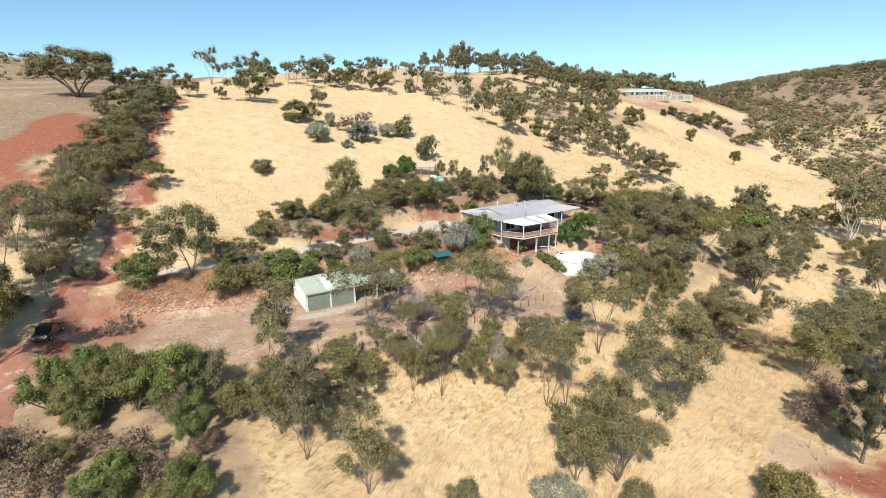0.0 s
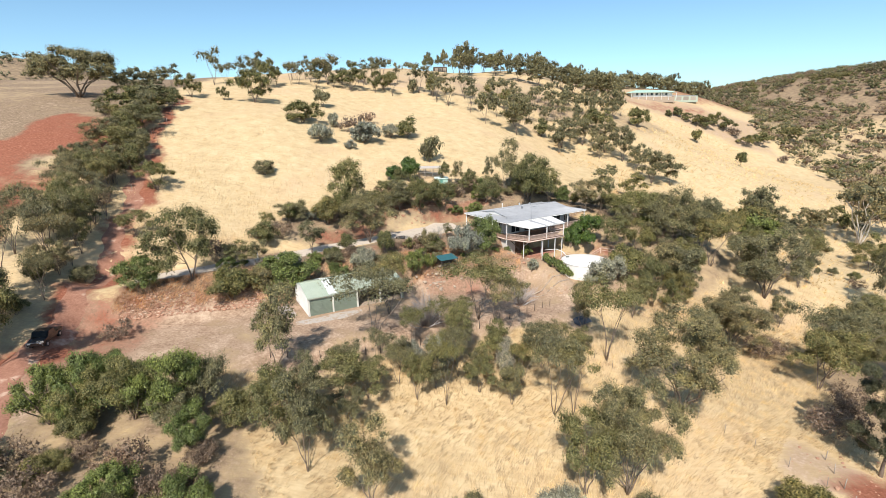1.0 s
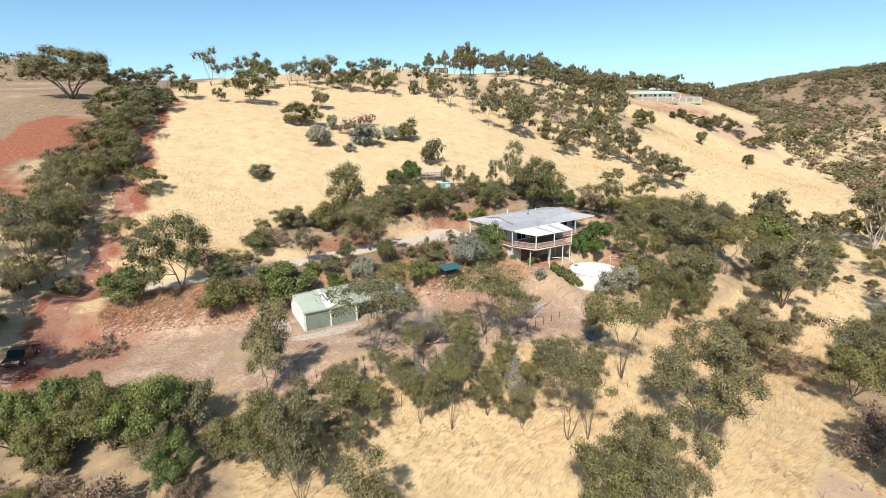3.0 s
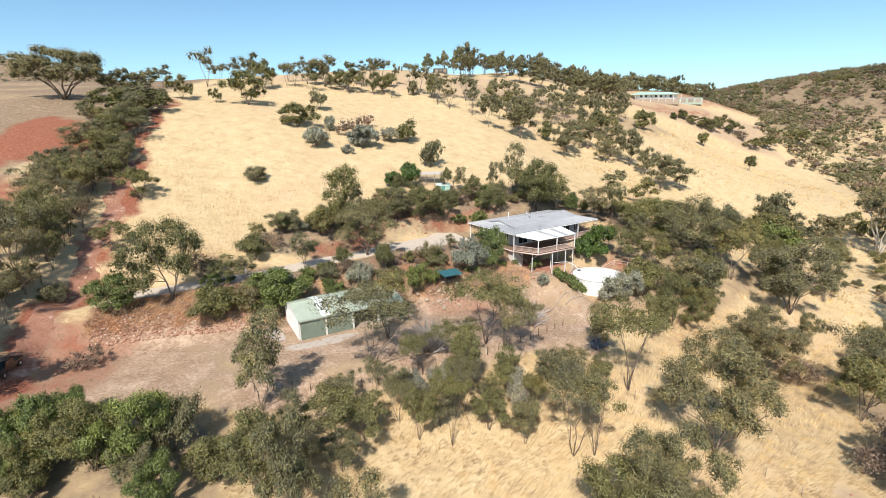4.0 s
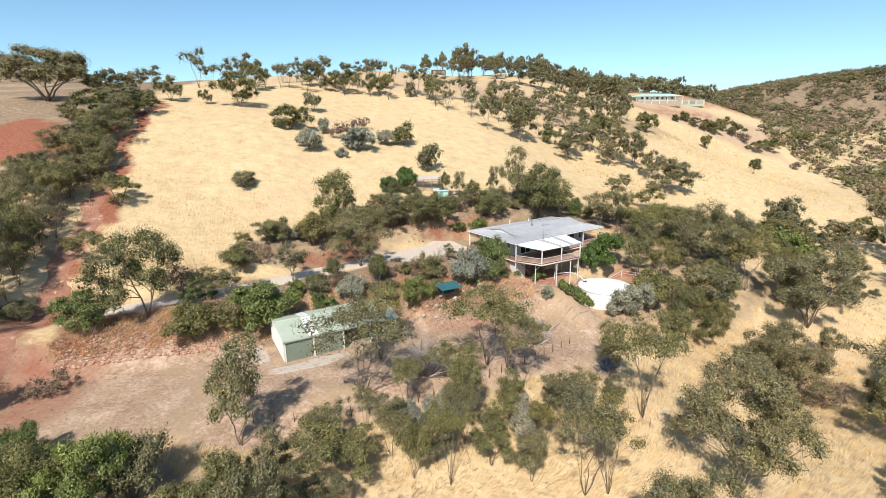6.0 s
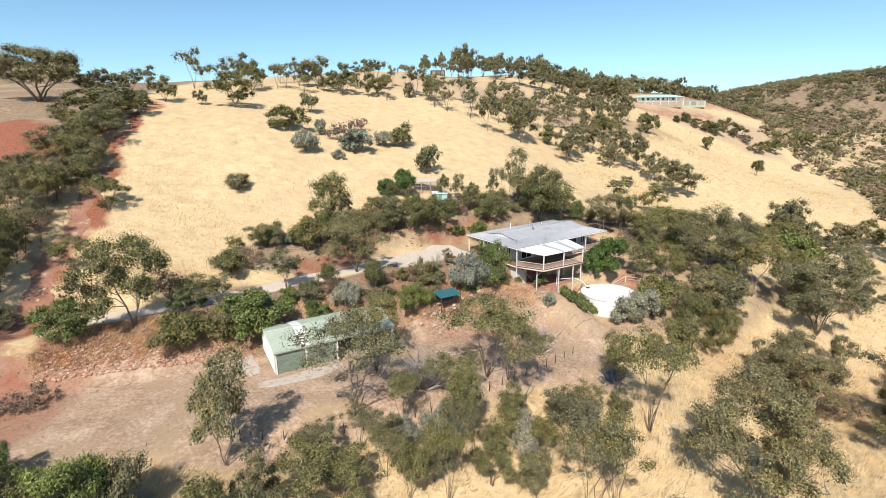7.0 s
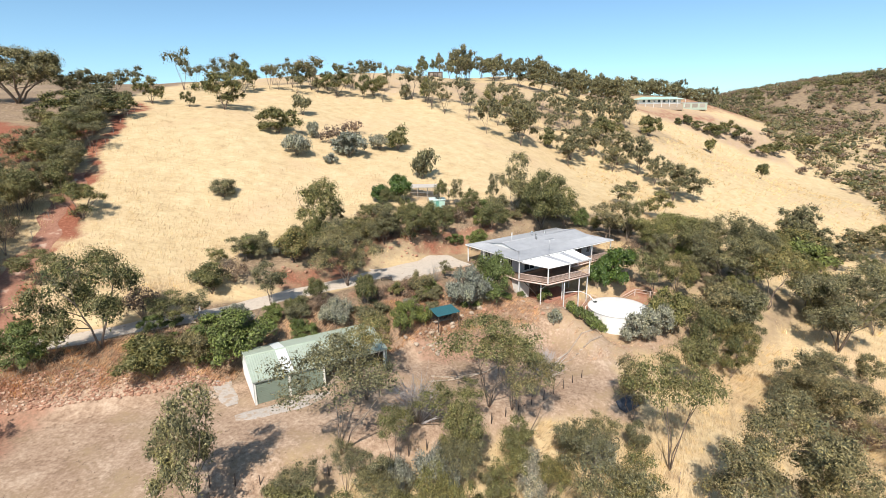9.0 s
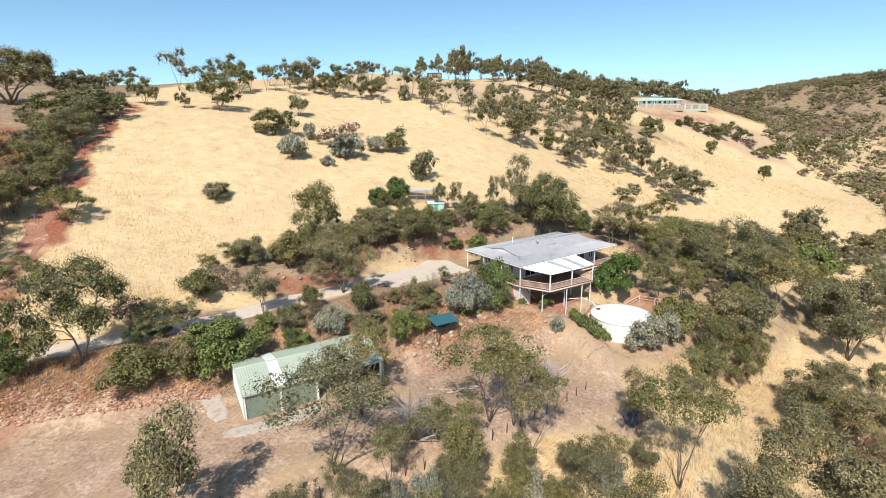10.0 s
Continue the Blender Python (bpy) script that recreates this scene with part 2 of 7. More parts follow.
# ---- the lie of the land: heights by station, east across and north down ----
EAST = [-240, -110, -60, -25, 10, 45, 90, 160, 250, 420]
NORTH = [0, 45, 65, 85, 105, 140, 190, 260, 350, 520]
RISE = [
    [14, 7.4, -1, -7, -10, -12, -14.4, -15.8, -13.4, -9],
    [17.1, 7.3, 0.2, -1.4, -9, -9.7, -13.5, -15.7, -15.9, -12.1],
    [18.5, 10.3, 4.9, 0.6, -2.6, -9.7, -15, -15.5, -16.8, -15],
    [20.9, 16.5, 10.6, 4.8, 2.7, -7.6, -14.3, -15.4, -17.2, -18.7],
    [23.5, 22.6, 15.9, 9.7, 5.8, 1.2, -10.5, -16.5, -17.3, -20.9],
    [30.4, 32, 26.8, 19.7, 14.6, 5.6, -7.9, -16.8, -16.9, -20.2],
    [39.8, 40, 37.8, 32.2, 27.5, 15.4, 7.3, -7.4, -14.1, -11],
    [49.3, 48.6, 51, 50.5, 45.1, 39.4, 26.9, 1.7, -7.1, 17.5],
    [50, 52, 54.5, 55.4, 55.6, 56.7, 47.5, 40.7, 17, 63],
    [60, 56, 42, 39, 35.9, 31, 28, 22, 41, 70],
]


def spline_weights(stations, v):
    s = np.asarray(stations, float)
    n = len(s)
    v = np.clip(v, s[0], s[-1])
    i = np.clip(np.searchsorted(s, v) - 1, 0, n - 2)
    slope = np.zeros((n, n))
    slope[0, :2] = np.array([-1, 1]) / (s[1] - s[0])
    slope[-1, -2:] = np.array([-1, 1]) / (s[-1] - s[-2])
    for k in range(1, n - 1):
        a, b = s[k] - s[k - 1], s[k + 1] - s[k]
        slope[k, k - 1:k + 2] = -b / (a * (a + b)), (b - a) / (a * b), a / (b * (a + b))
    h = s[i + 1] - s[i]
    t = (v - s[i]) / h
    w = np.zeros((len(v), n))
    r = np.arange(len(v))
    w[r, i] += 2 * t ** 3 - 3 * t ** 2 + 1
    w[r, i + 1] += -2 * t ** 3 + 3 * t ** 2
    return w + ((t ** 3 - 2 * t ** 2 + t) * h)[:, None] * slope[i] + ((t ** 3 - t ** 2) * h)[:, None] * slope[i + 1]


def smooth(t):
    t = np.clip(t, 0, 1)
    return t * t * (3 - 2 * t)


def along(x, y, line):
    """Distance to a line of (x, y, z) points, and the z beside it."""
    best, level = np.full(len(x), 1e9), np.zeros(len(x))
    for (x0, y0, z0), (x1, y1, z1) in zip(line, line[1:]):
        t = np.clip(((x - x0) * (x1 - x0) + (y - y0) * (y1 - y0)) / ((x1 - x0) ** 2 + (y1 - y0) ** 2), 0, 1)
        d = np.hypot(x - x0 - t * (x1 - x0), y - y0 - t * (y1 - y0))
        level = np.where(d < best, z0 + t * (z1 - z0), level)
        best = np.minimum(best, d)
    return best, level


def inside(x, y, cx, cy, turn, a, b, soft):
    """1 within a turned rectangle of half sides a, b; falls to 0 over soft metres."""
    c, s = math.cos(radians(turn)), math.sin(radians(turn))
    u, v = (x - cx) * c + (y - cy) * s, (y - cy) * c - (x - cx) * s
    d = np.hypot(np.maximum(np.abs(u) - a, 0), np.maximum(np.abs(v) - b, 0))
    return smooth(1 - d / soft), u, v


DRIVE = [(-52, 72.5, 3.9), (-44, 76.5, 3.9), (-34, 80.8, 4.2), (-24, 87.0, 4.6), (-15, 94.5, 4.7), (-5, 101.8, 4.7), (3.5, 107.5, 4.6)]
TRACK = [(-44, 40, 0), (-48, 47.5, 0), (-49.5, 53, 0), (-50.8, 58.5, 0), (-52, 65, 0), (-54, 73, 0), (-56.2, 81, 0), (-59.5, 91, 0), (-64.5, 104, 0), (-69, 116, 0), (-76, 138, 0), (-84, 165, 0)]
SHED = (-20.35, 67.0, 29.5)
HOUSE = (11.3, 94.0, 34.5)
TANK = (26.3, 92.0)


def land(x, y):
    """Height of the ground at arrays of x and y."""
    x, y = np.asarray(x, float), np.asarray(y, float)
    h = np.zeros(len(x))
    for k in range(0, len(x), 20000):
        k = slice(k, k + 20000)
        h[k] = ((spline_weights(NORTH, y[k]) @ np.asarray(RISE, float)) * spline_weights(EAST, x[k])).sum(1)
    h += 30 * np.exp(-((x + 400) / 70) ** 2 - ((y - 470) / 110) ** 2)
    far = smooth((np.hypot(x, y - 150) - 500) / 1200)
    h = h * (1 - far) + 26 * far
    h += 0.10 * np.sin(x * 0.9 + 1.3 * np.sin(y * 0.35)) * np.sin(y * 0.7 + np.sin(x * 0.4)) + 0.3 * np.sin(x * 0.17 + 2) * np.sin(y * 0.13 + x * 0.05)
    w, u, v = inside(x, y, -15, 66.6, 20, 33, 6.0, 4.5)
    h = h * (1 - w) + w * np.where(u > 4, -0.065 * (u - 4), 0)
    w, u, v = inside(x, y, -15.5, 73.3, 27, 9.5, 5.0, 3.0)
    h = h * (1 - w)
    d, z = along(x, y, DRIVE)
    w = smooth(1 - (d - 2.6) / 3.5)
    h = h * (1 - w) + z * w
    w, u, v = inside(x, y, -3.5, 101.5, 37, 7.5, 4.2, 3.0)
    h = h * (1 - w) + 4.65 * w
    w, u, v = inside(x, y, 17.1, 96.2, 34.5, 6.5, 3.4, 3.0)
    h = h * (1 - w) + 0.75 * w
    w, u, v = inside(x, y, 15.3, 107.9, 34.5, 13.5, 6.3, 1.6)
    h = h * (1 - w) + 4.4 * w
    w, u, v = inside(x, y, TANK[0] - 0.4, TANK[1] - 1.2, 30, 4.8, 4.6, 3.0)
    h = h * (1 - w) - 2.2 * w
    return h


def height(x, y):
    return float(land([x], [y])[0])

# ---- making things ----
def part(name, bm, material, parent=None, label=""):
    """Link a bmesh as one mesh object, under a thing if one is given."""
    me = bpy.data.meshes.new(name)
    bm.normal_update()
    bm.to_mesh(me)
    bm.free()
    me.materials.append(material)
    ob = new(name, me)
    ob.parent = parent
    return tagged(ob, label)


def mesh_part(name, verts, faces, material, parent=None, label=""):
    me = bpy.data.meshes.new(name)
    me.from_pydata(verts, [], faces)
    me.materials.append(material)
    ob = new(name, me)
    ob.parent = parent
    return tagged(ob, label)


def base(name, x, y, z, turn=0, label="", category="", group="", kind=""):
    ob = new(name)
    ob.empty_display_size = 0.3
    ob.matrix_world = pose(x, y, z, 0, 0, turn)
    return tagged(ob, label, category, group, kind)


def box(bm, x0, y0, z0, x1, y1, z1, bevel=0.0):
    made = bmesh.ops.create_cube(bm, size=1)["verts"]
    for v in made:
        v.co = Vector(((x0 + x1) / 2 + v.co.x * (x1 - x0), (y0 + y1) / 2 + v.co.y * (y1 - y0), (z0 + z1) / 2 + v.co.z * (z1 - z0)))
    if bevel:
        edges = list({e for v in made for e in v.link_edges})
        bmesh.ops.bevel(bm, geom=edges, offset=bevel, segments=1, affect="EDGES")
    return bm


def boxed(*a, bevel=0.0):
    return box(bmesh.new(), *a, bevel=bevel)


def tube(bm, points, radii, sides=6):
    """A tapered tube through points, closed at its end."""
    rings = []
    pts = [Vector(p) for p in points]
    for i, p in enumerate(pts):
        d = (pts[min(i + 1, len(pts) - 1)] - pts[max(i - 1, 0)]).normalized()
        a = d.cross(Vector((0.31, 0.95, 0.1))).normalized()
        b = d.cross(a)
        r = radii[i]
        rings.append([bm.verts.new(p + a * (r * math.cos(k * math.tau / sides)) + b * (r * math.sin(k * math.tau / sides))) for k in range(sides)])
    for lo, hi in zip(rings, rings[1:]):
        for k in range(sides):
            f = bm.faces.new((lo[k], lo[(k + 1) % sides], hi[(k + 1) % sides], hi[k]))
            f.smooth = True
    bm.faces.new(rings[-1])
    bm.faces.new(rings[0][::-1])
    return bm


def corrugated(bm, corners, pitch=0.2, depth=0.02, thick=0.012):
    """A ribbed sheet over four corners a, b, c, d; the ribs run from edge ab to edge dc."""
    a, b, c, d = [Vector(p) for p in corners]
    n = max(int((b - a).length / pitch), 1)
    up = (b - a).cross(d - a).normalized()
    if up.z < 0:
        up = -up
    rows = []
    for i in range(n + 1):
        for s, z in ((0.0, 0), (0.30, 0), (0.42, depth), (0.58, depth), (0.70, 0)):
            t = (i + s) / (n + 0.7)
            if t <= 1.0001:
                rows.append((a.lerp(b, t) + up * z, d.lerp(c, t) + up * z))
    top = [(bm.verts.new(p), bm.verts.new(q)) for p, q in rows]
    low = [(bm.verts.new(p - up * thick), bm.verts.new(q - up * thick)) for p, q in rows]
    for i in range(len(top) - 1):
        bm.faces.new((top[i][0], top[i + 1][0], top[i + 1][1], top[i][1]))
        bm.faces.new((low[i][1], low[i + 1][1], low[i + 1][0], low[i][0]))
        bm.faces.new((low[i][0], low[i + 1][0], top[i + 1][0], top[i][0]))
        bm.faces.new((top[i][1], top[i + 1][1], low[i + 1][1], low[i][1]))
    for k in (0, -1):
        bm.faces.new((top[k][0], top[k][1], low[k][1], low[k][0]))
    return bm


def slab(bm, pts, thick):
    """A flat polygon of (x, y, z) points with thickness downwards."""
    top = [bm.verts.new(p) for p in pts]
    low = [bm.verts.new((p[0], p[1], p[2] - thick)) for p in pts]
    bm.faces.new(top)
    bm.faces.new(low[::-1])
    for i in range(len(pts)):
        j = (i + 1) % len(pts)
        bm.faces.new((top[j], top[i], low[i], low[j]))
    bmesh.ops.recalc_face_normals(bm, faces=bm.faces[:])
    return bm


# ---- ground ----
def spread(lo, hi, step, ends, grow):
    mid = list(np.arange(lo, hi + 0.01, step))
    out, s = [], step
    p = mid[-1]
    while p < ends[1]:
        s *= grow
        p += s
        out.append(p)
    pre, s = [], step
    p = mid[0]
    while p > ends[0]:
        s *= grow
        p -= s
        pre.append(p)
    return np.array(pre[::-1] + mid + out)


EDGE_Y, EDGE_X = [120, 188, 238, 285, 305, 340, 420], [130, 160, 188, 198, 188, 195, 205]


def valley_edge(y):
    """Where the grass slope ends and the bush of the far valley side begins."""
    return np.interp(y, EDGE_Y, EDGE_X) + 4 * np.sin(y * 0.06)


def cover(x, y):
    """Red soil, bare earth and scrub litter, each 0 to 1."""
    x, y = x + 1.6 * np.sin(y * 0.31) + 1.2 * np.sin(y * 0.11 + x * 0.2), y + 1.6 * np.sin(x * 0.27 + 1) + 1.2 * np.sin(x * 0.13 + y * 0.17)
    d, _ = along(x, y, TRACK)
    red = smooth(1.2 - d / (2.3 + 1.3 * np.sin(y * 0.21) ** 2)) * (0.8 + 0.35 * np.sin(x * 0.9 + 1.7 * np.sin(y * 0.6)) * np.sin(y * 0.47))
    ploughed = smooth((-70 - 0.1 * (y - 80) - x) / 6) * smooth((137 - y) / 5) * smooth((x + 104 + 2.2 * np.maximum(0, 113 - y)) / 5) * smooth((y - 50) / 15)
    red = np.maximum(red, ploughed * (0.86 + 0.12 * np.sin(x * 0.05 + y * 0.16)) * (1 - 0.95 * np.exp(-((x + 83) / 5) ** 2 - ((y - 106) / 8) ** 2)))
    w, u, v = inside(x, y, 7, 89, 34, 13, 2.5, 4)
    red = np.maximum(red, 0.4 * w)
    w, u, v = inside(x, y, -5, 88, 40, 5, 3.5, 3)
    red = np.maximum(red, 0.36 * w)
    d, _ = along(x, y, [(-26, 93, 0), (-12, 103.5, 0), (0, 112, 0), (8, 116, 0)])
    red = np.maximum(red, 0.55 * smooth(1.5 - d / 2.4))
    w, u, v = inside(x, y, 24, 96, 20, 8, 2.0, 3)
    red = np.maximum(red, 0.5 * w)
    w, u, v = inside(x, y, 50, 42, 30, 7, 3.0, 5)
    red = np.maximum(red, 0.85 * w)
    w, u, v = inside(x, y, 172, 352, 15, 25, 14, 10)
    red = np.maximum(red, 0.5 * w)
    w, u, v = inside(x, y, 136, 313, 8, 24, 4, 5)
    red = np.maximum(red, 0.5 * w)
    w, u, v = inside(x, y, -46, 60, 75, 7, 3, 4)
    red = np.maximum(red, 0.5 * w)
    bare, u, v = inside(x, y, -15, 66.3, 20, 34, 8.2, 3.5)
    bare = bare * (0.74 + 0.3 * np.sin(x * 0.33 + 2 * np.sin(y * 0.21)) * np.sin(y * 0.41 + 1.4 * np.sin(x * 0.17)))
    bare = np.maximum(bare, 0.22 * smooth((-74 - 0.16 * (y - 95) - x) / 10) * smooth((330 - y) / 25))
    w, u, v = inside(x, y, 10, 82, 30, 22, 7, 5)
    bare = np.maximum(bare, 0.62 * w)
    w, u, v = inside(x, y, 41, 45, 55, 3, 2, 5)
    bare = np.maximum(bare, 0.6 * w)
    w, u, v = inside(x, y, 115, 325, -20, 75, 16, 14)
    bare = np.maximum(bare, 0.62 * w)
    w, u, v = inside(x, y, -10, 255, 5, 60, 28, 18)
    bare = np.maximum(bare, 0.46 * w)
    yard, u, v = inside(x, y, -15, 66.3, 20, 34, 8.2, 3.5)
    field = smooth((-76 - 0.16 * (y - 95) - x) / 10) * smooth((330 - y) / 25) * (0.86 + 0.2 * np.sin(x * 0.07 + 2 * np.sin(y * 0.05)) * np.sin(y * 0.09))
    scrub, u, v = inside(x, y, -14, 82, 24, 34, 5.5, 5)
    scrub = np.maximum(scrub, 0.6 * yard)
    w, u, v = inside(x, y, 5, 90, 34, 14, 10, 5)
    scrub = np.maximum(scrub, 0.75 * w)
    d, _ = along(x, y, [(p[0] - 9, p[1], 0) for p in TRACK])
    scrub = np.maximum(scrub, (0.30 + 0.32 * smooth((y - 95) / 20)) * smooth(1.5 - d / 7.0))
    w, u, v = inside(x, y, 42, 100, 25, 16, 9, 6)
    scrub = np.maximum(scrub, 0.55 * w)
    w, u, v = inside(x, y, -35, 38, 5, 16, 9, 4)
    scrub = np.maximum(scrub, 0.6 * w)
    hill = smooth((x - valley_edge(y)) / 14) * smooth((y - 120) / 40)
    scrub = np.maximum(scrub, (0.44 + 0.18 * np.sin(x * 0.045 + 2 * np.sin(y * 0.035)) * np.sin(y * 0.04)) * hill)
    scrub = np.maximum(scrub, 0.7 * smooth((y - 330) / 30) * smooth((x - 50) / 20) + 0.7 * smooth((y - 330) / 40) * smooth((-220 - x) / 30))
    d, _ = along(x, y, [(50.0, 55.6, 0), (76.8, 82.3, 0)])
    scrub = np.maximum(scrub, 0.62 * smooth(1.4 - d / 4))
    w, u, v = inside(x, y, -54, 56, 70, 9, 4, 4)
    scrub = np.maximum(scrub, 0.45 * w)
    d, _ = along(x, y, [(18, 245, 0), (70, 232, 0), (100, 260, 0)])
    scrub = np.maximum(scrub, 0.5 * smooth(1.4 - d / 18))
    w, u, v = inside(x, y, 22, 116, 34.5, 26, 5, 5)
    scrub = np.maximum(scrub, 0.7 * w)
    scrub = np.maximum(scrub, 0.92 * field)
    d, _ = along(x, y, [(-30, 93, 0), (-12, 106, 0), (2, 116, 0), (20, 124, 0), (40, 117, 0), (52, 106, 0)])
    scrub = np.maximum(scrub, 0.72 * smooth(1.4 - d / 6.5))
    return red, bare, scrub


gx, gy = spread(-96, 98, 1.0, (-2600, 2600), 1.07), spread(22, 140, 1.0, (-900, 3600), 1.045)
X, Y = np.meshgrid(gx, gy)
flat_x, flat_y = X.ravel(), Y.ravel()
gz = land(flat_x, flat_y)
n, m = len(gx), len(gy)
idx = np.arange(n * m).reshape(m, n)
quads = np.stack([idx[:-1, :-1], idx[:-1, 1:], idx[1:, 1:], idx[1:, :-1]], -1).reshape(-1, 4)
me = bpy.data.meshes.new("ground")
me.from_pydata(np.stack([flat_x, flat_y, gz], 1).tolist(), [], quads.tolist())
me.polygons.foreach_set("use_smooth", [True] * len(quads))
ca = me.color_attributes.new("cover", "FLOAT_COLOR", "POINT")
r_, b_, s_ = cover(flat_x, flat_y)
ca.data.foreach_set("color", np.stack([r_, b_, s_, np.ones_like(r_)], 1).ravel().astype(np.float32))
me.materials.append(GROUND)
ground = tagged(new("ground", me), "dry golden grass hillside with bare red and tan earth", "ground", kind="structure")


def ribbon(name, line, half, material, label, category, lift=0.07, wob=0.4, rounded=False):
    """A road laid along a line of points, following the ground."""
    pts = []
    for (x0, y0, *_), (x1, y1, *_) in zip(line, line[1:]):
        k = max(int(math.hypot(x1 - x0, y1 - y0) / 0.8), 1)
        pts += [(x0 + (x1 - x0) * i / k, y0 + (y1 - y0) * i / k) for i in range(k)]
    p = np.array(pts)
    for _ in range(12):
        p[1:-1] = (p[:-2] + 2 * p[1:-1] + p[2:]) / 4
    d = np.gradient(p, axis=0)
    d /= np.linalg.norm(d, axis=1)[:, None]
    s = np.stack([-d[:, 1], d[:, 0]], 1)
    k = np.arange(len(p))
    cols = 9
    rows = []
    for c in range(cols):
        o = (c / (cols - 1) * 2 - 1)
        h = half + wob * np.sin(k * 0.31 + 3 * (o > 0)) + 0.5 * wob * np.sin(k * 0.83 + 1 + (o > 0))
        if rounded:
            h = h * np.sqrt(np.sin(math.pi * (k + 0.5) / len(p)))
        q = p + s * (o * h)[:, None]
        z = land(q[:, 0], q[:, 1]) + lift * (1 - abs(o) ** 6) - 0.05 * (abs(o) > 0.99)
        rows.append(np.column_stack([q, z]))
    v = np.stack(rows, 1).reshape(-1, 3)
    i = np.arange(len(p) * cols).reshape(len(p), cols)
    f = np.stack([i[:-1, :-1], i[1:, :-1], i[1:, 1:], i[:-1, 1:]], -1).reshape(-1, 4)[:, ::-1]
    ob = mesh_part(name, v.tolist(), f.tolist(), material)
    ob.data.polygons.foreach_set("use_smooth", [True] * len(f))
    return tagged(ob, label, category, kind="structure")


ribbon("road", [(-49.0, 73.6)] + [(p[0], p[1]) for p in DRIVE[1:-1]] + [(-1, 104.5)], 2.4, GRAVEL, "pale gravel driveway curving up to the house", "driveway")
ribbon("road", [(p[0], p[1]) for p in TRACK[:10]], 1.7, RED_DIRT, "eroded red dirt track climbing beside a hedge of trees", "dirt track", lift=0.06, wob=0.7)
ribbon("pavement", [(-10.5, 96.8), (-3.5, 101.8), (3.0, 106.6)], 4.3, GRAVEL, "pale gravel turning area beside the house", "driveway", lift=0.10)


APRON = surface("pale_grey_gravel", (0.36, 0.30, 0.25), (0.56, 0.50, 0.44), 1.2, 0.95, relief=0.5, wear=(0.40, 0.30, 0.22), wear_at=0.5, vary=0)
ribbon("pavement", [(-21.6, 64.8), (-17, 67.2), (-12.4, 69.8)], 1.3, APRON, "pale crushed gravel apron before the shed doors", "gravel apron", lift=0.05, wob=0.5, rounded=True)
ribbon("pavement", [(-26.6, 73.4), (-24.6, 70.2), (-22.2, 66.4)], 1.2, APRON, "pale crushed gravel beside the shed wall", "gravel apron", lift=0.05, wob=0.4, rounded=True)


# ---- the house ----
def wall_run(name, length, z0, z1, thick, openings, material, parent, m, label=""):
    """A wall along local x with openings (x0, x1, z0, z1) right through it."""
    bm = bmesh.new()
    xs = sorted({0.0, length, *[v for o in openings for v in o[:2]]})
    zs = sorted({z0, z1, *[v for o in openings for v in o[2:]]})
    grid = {(i, k, s): bm.verts.new((x, s * thick, z)) for i, x in enumerate(xs) for k, z in enumerate(zs) for s in (0, 1)}
    def solid(i, k):
        if not (0 <= i < len(xs) - 1 and 0 <= k < len(zs) - 1):
            return False
        x, z = (xs[i] + xs[i + 1]) / 2, (zs[k] + zs[k + 1]) / 2
        return not any(o[0] < x < o[1] and o[2] < z < o[3] for o in openings)
    for i in range(len(xs) - 1):
        for k in range(len(zs) - 1):
            if not solid(i, k):
                continue
            for s in (0, 1):
                bm.faces.new([grid[q] for q in ((i, k, s), (i + 1, k, s), (i + 1, k + 1, s), (i, k + 1, s))])
            for (di, dk), (p, q) in (((-1, 0), ((i, k), (i, k + 1))), ((1, 0), ((i + 1, k), (i + 1, k + 1))), ((0, -1), ((i, k), (i + 1, k))), ((0, 1), ((i, k + 1), (i + 1, k + 1)))):
                if not solid(i + di, k + dk):
                    bm.faces.new([grid[(*p, 0)], grid[(*q, 0)], grid[(*q, 1)], grid[(*p, 1)]])
    bmesh.ops.delete(bm, geom=[v for v in bm.verts if not v.link_faces], context="VERTS")
    bmesh.ops.recalc_face_normals(bm, faces=bm.faces[:])
    ob = part(name, bm, material, parent, label)
    ob.matrix_local = m
    return ob


def window_in(o, parent, m, sliding=2):
    x0, x1, z0, z1 = o
    bm = bmesh.new()
    f = 0.06
    box(bm, x0, 0.02, z0, x1, 0.10, z0 + f)
    box(bm, x0, 0.02, z1 - f, x1, 0.10, z1)
    for i in range(sliding + 1):
        x = x0 + (x1 - x0 - f) * i / sliding
        box(bm, x, 0.02, z0 + f, x + f, 0.10, z1 - f)
    w = part("window", bm, WHITE_PAINT, parent, "white aluminium window frame")
    w.matrix_local = m
    for i in range(sliding):
        a = x0 + (x1 - x0 - f) * i / sliding + f
        p = part("pane", boxed(a, 0.05, z0 + f, a + (x1 - x0 - f) / sliding - f, 0.062, z1 - f), GLASS, w)
    return w


def balustrade(p0, p1, z, parent):
    a, b = Vector((*p0, z)), Vector((*p1, z))
    length = (b - a).length
    bm = bmesh.new()
    box(bm, 0, -0.035, 0.92, length, 0.035, 0.99)
    box(bm, 0, -0.025, 0.10, length, 0.025, 0.16)
    for i in range(int(length / 0.17)):
        x = 0.08 + i * 0.17
        box(bm, x - 0.02, -0.015, 0.16, x + 0.02, 0.015, 0.92)
    ob = part("balustrade", bm, RAIL_PAINT, parent, "faded pink timber balustrade")
    ob.matrix_local = Matrix.Translation(a) @ Matrix.Rotation(math.atan2(b.y - a.y, b.x - a.x), 4, "Z")


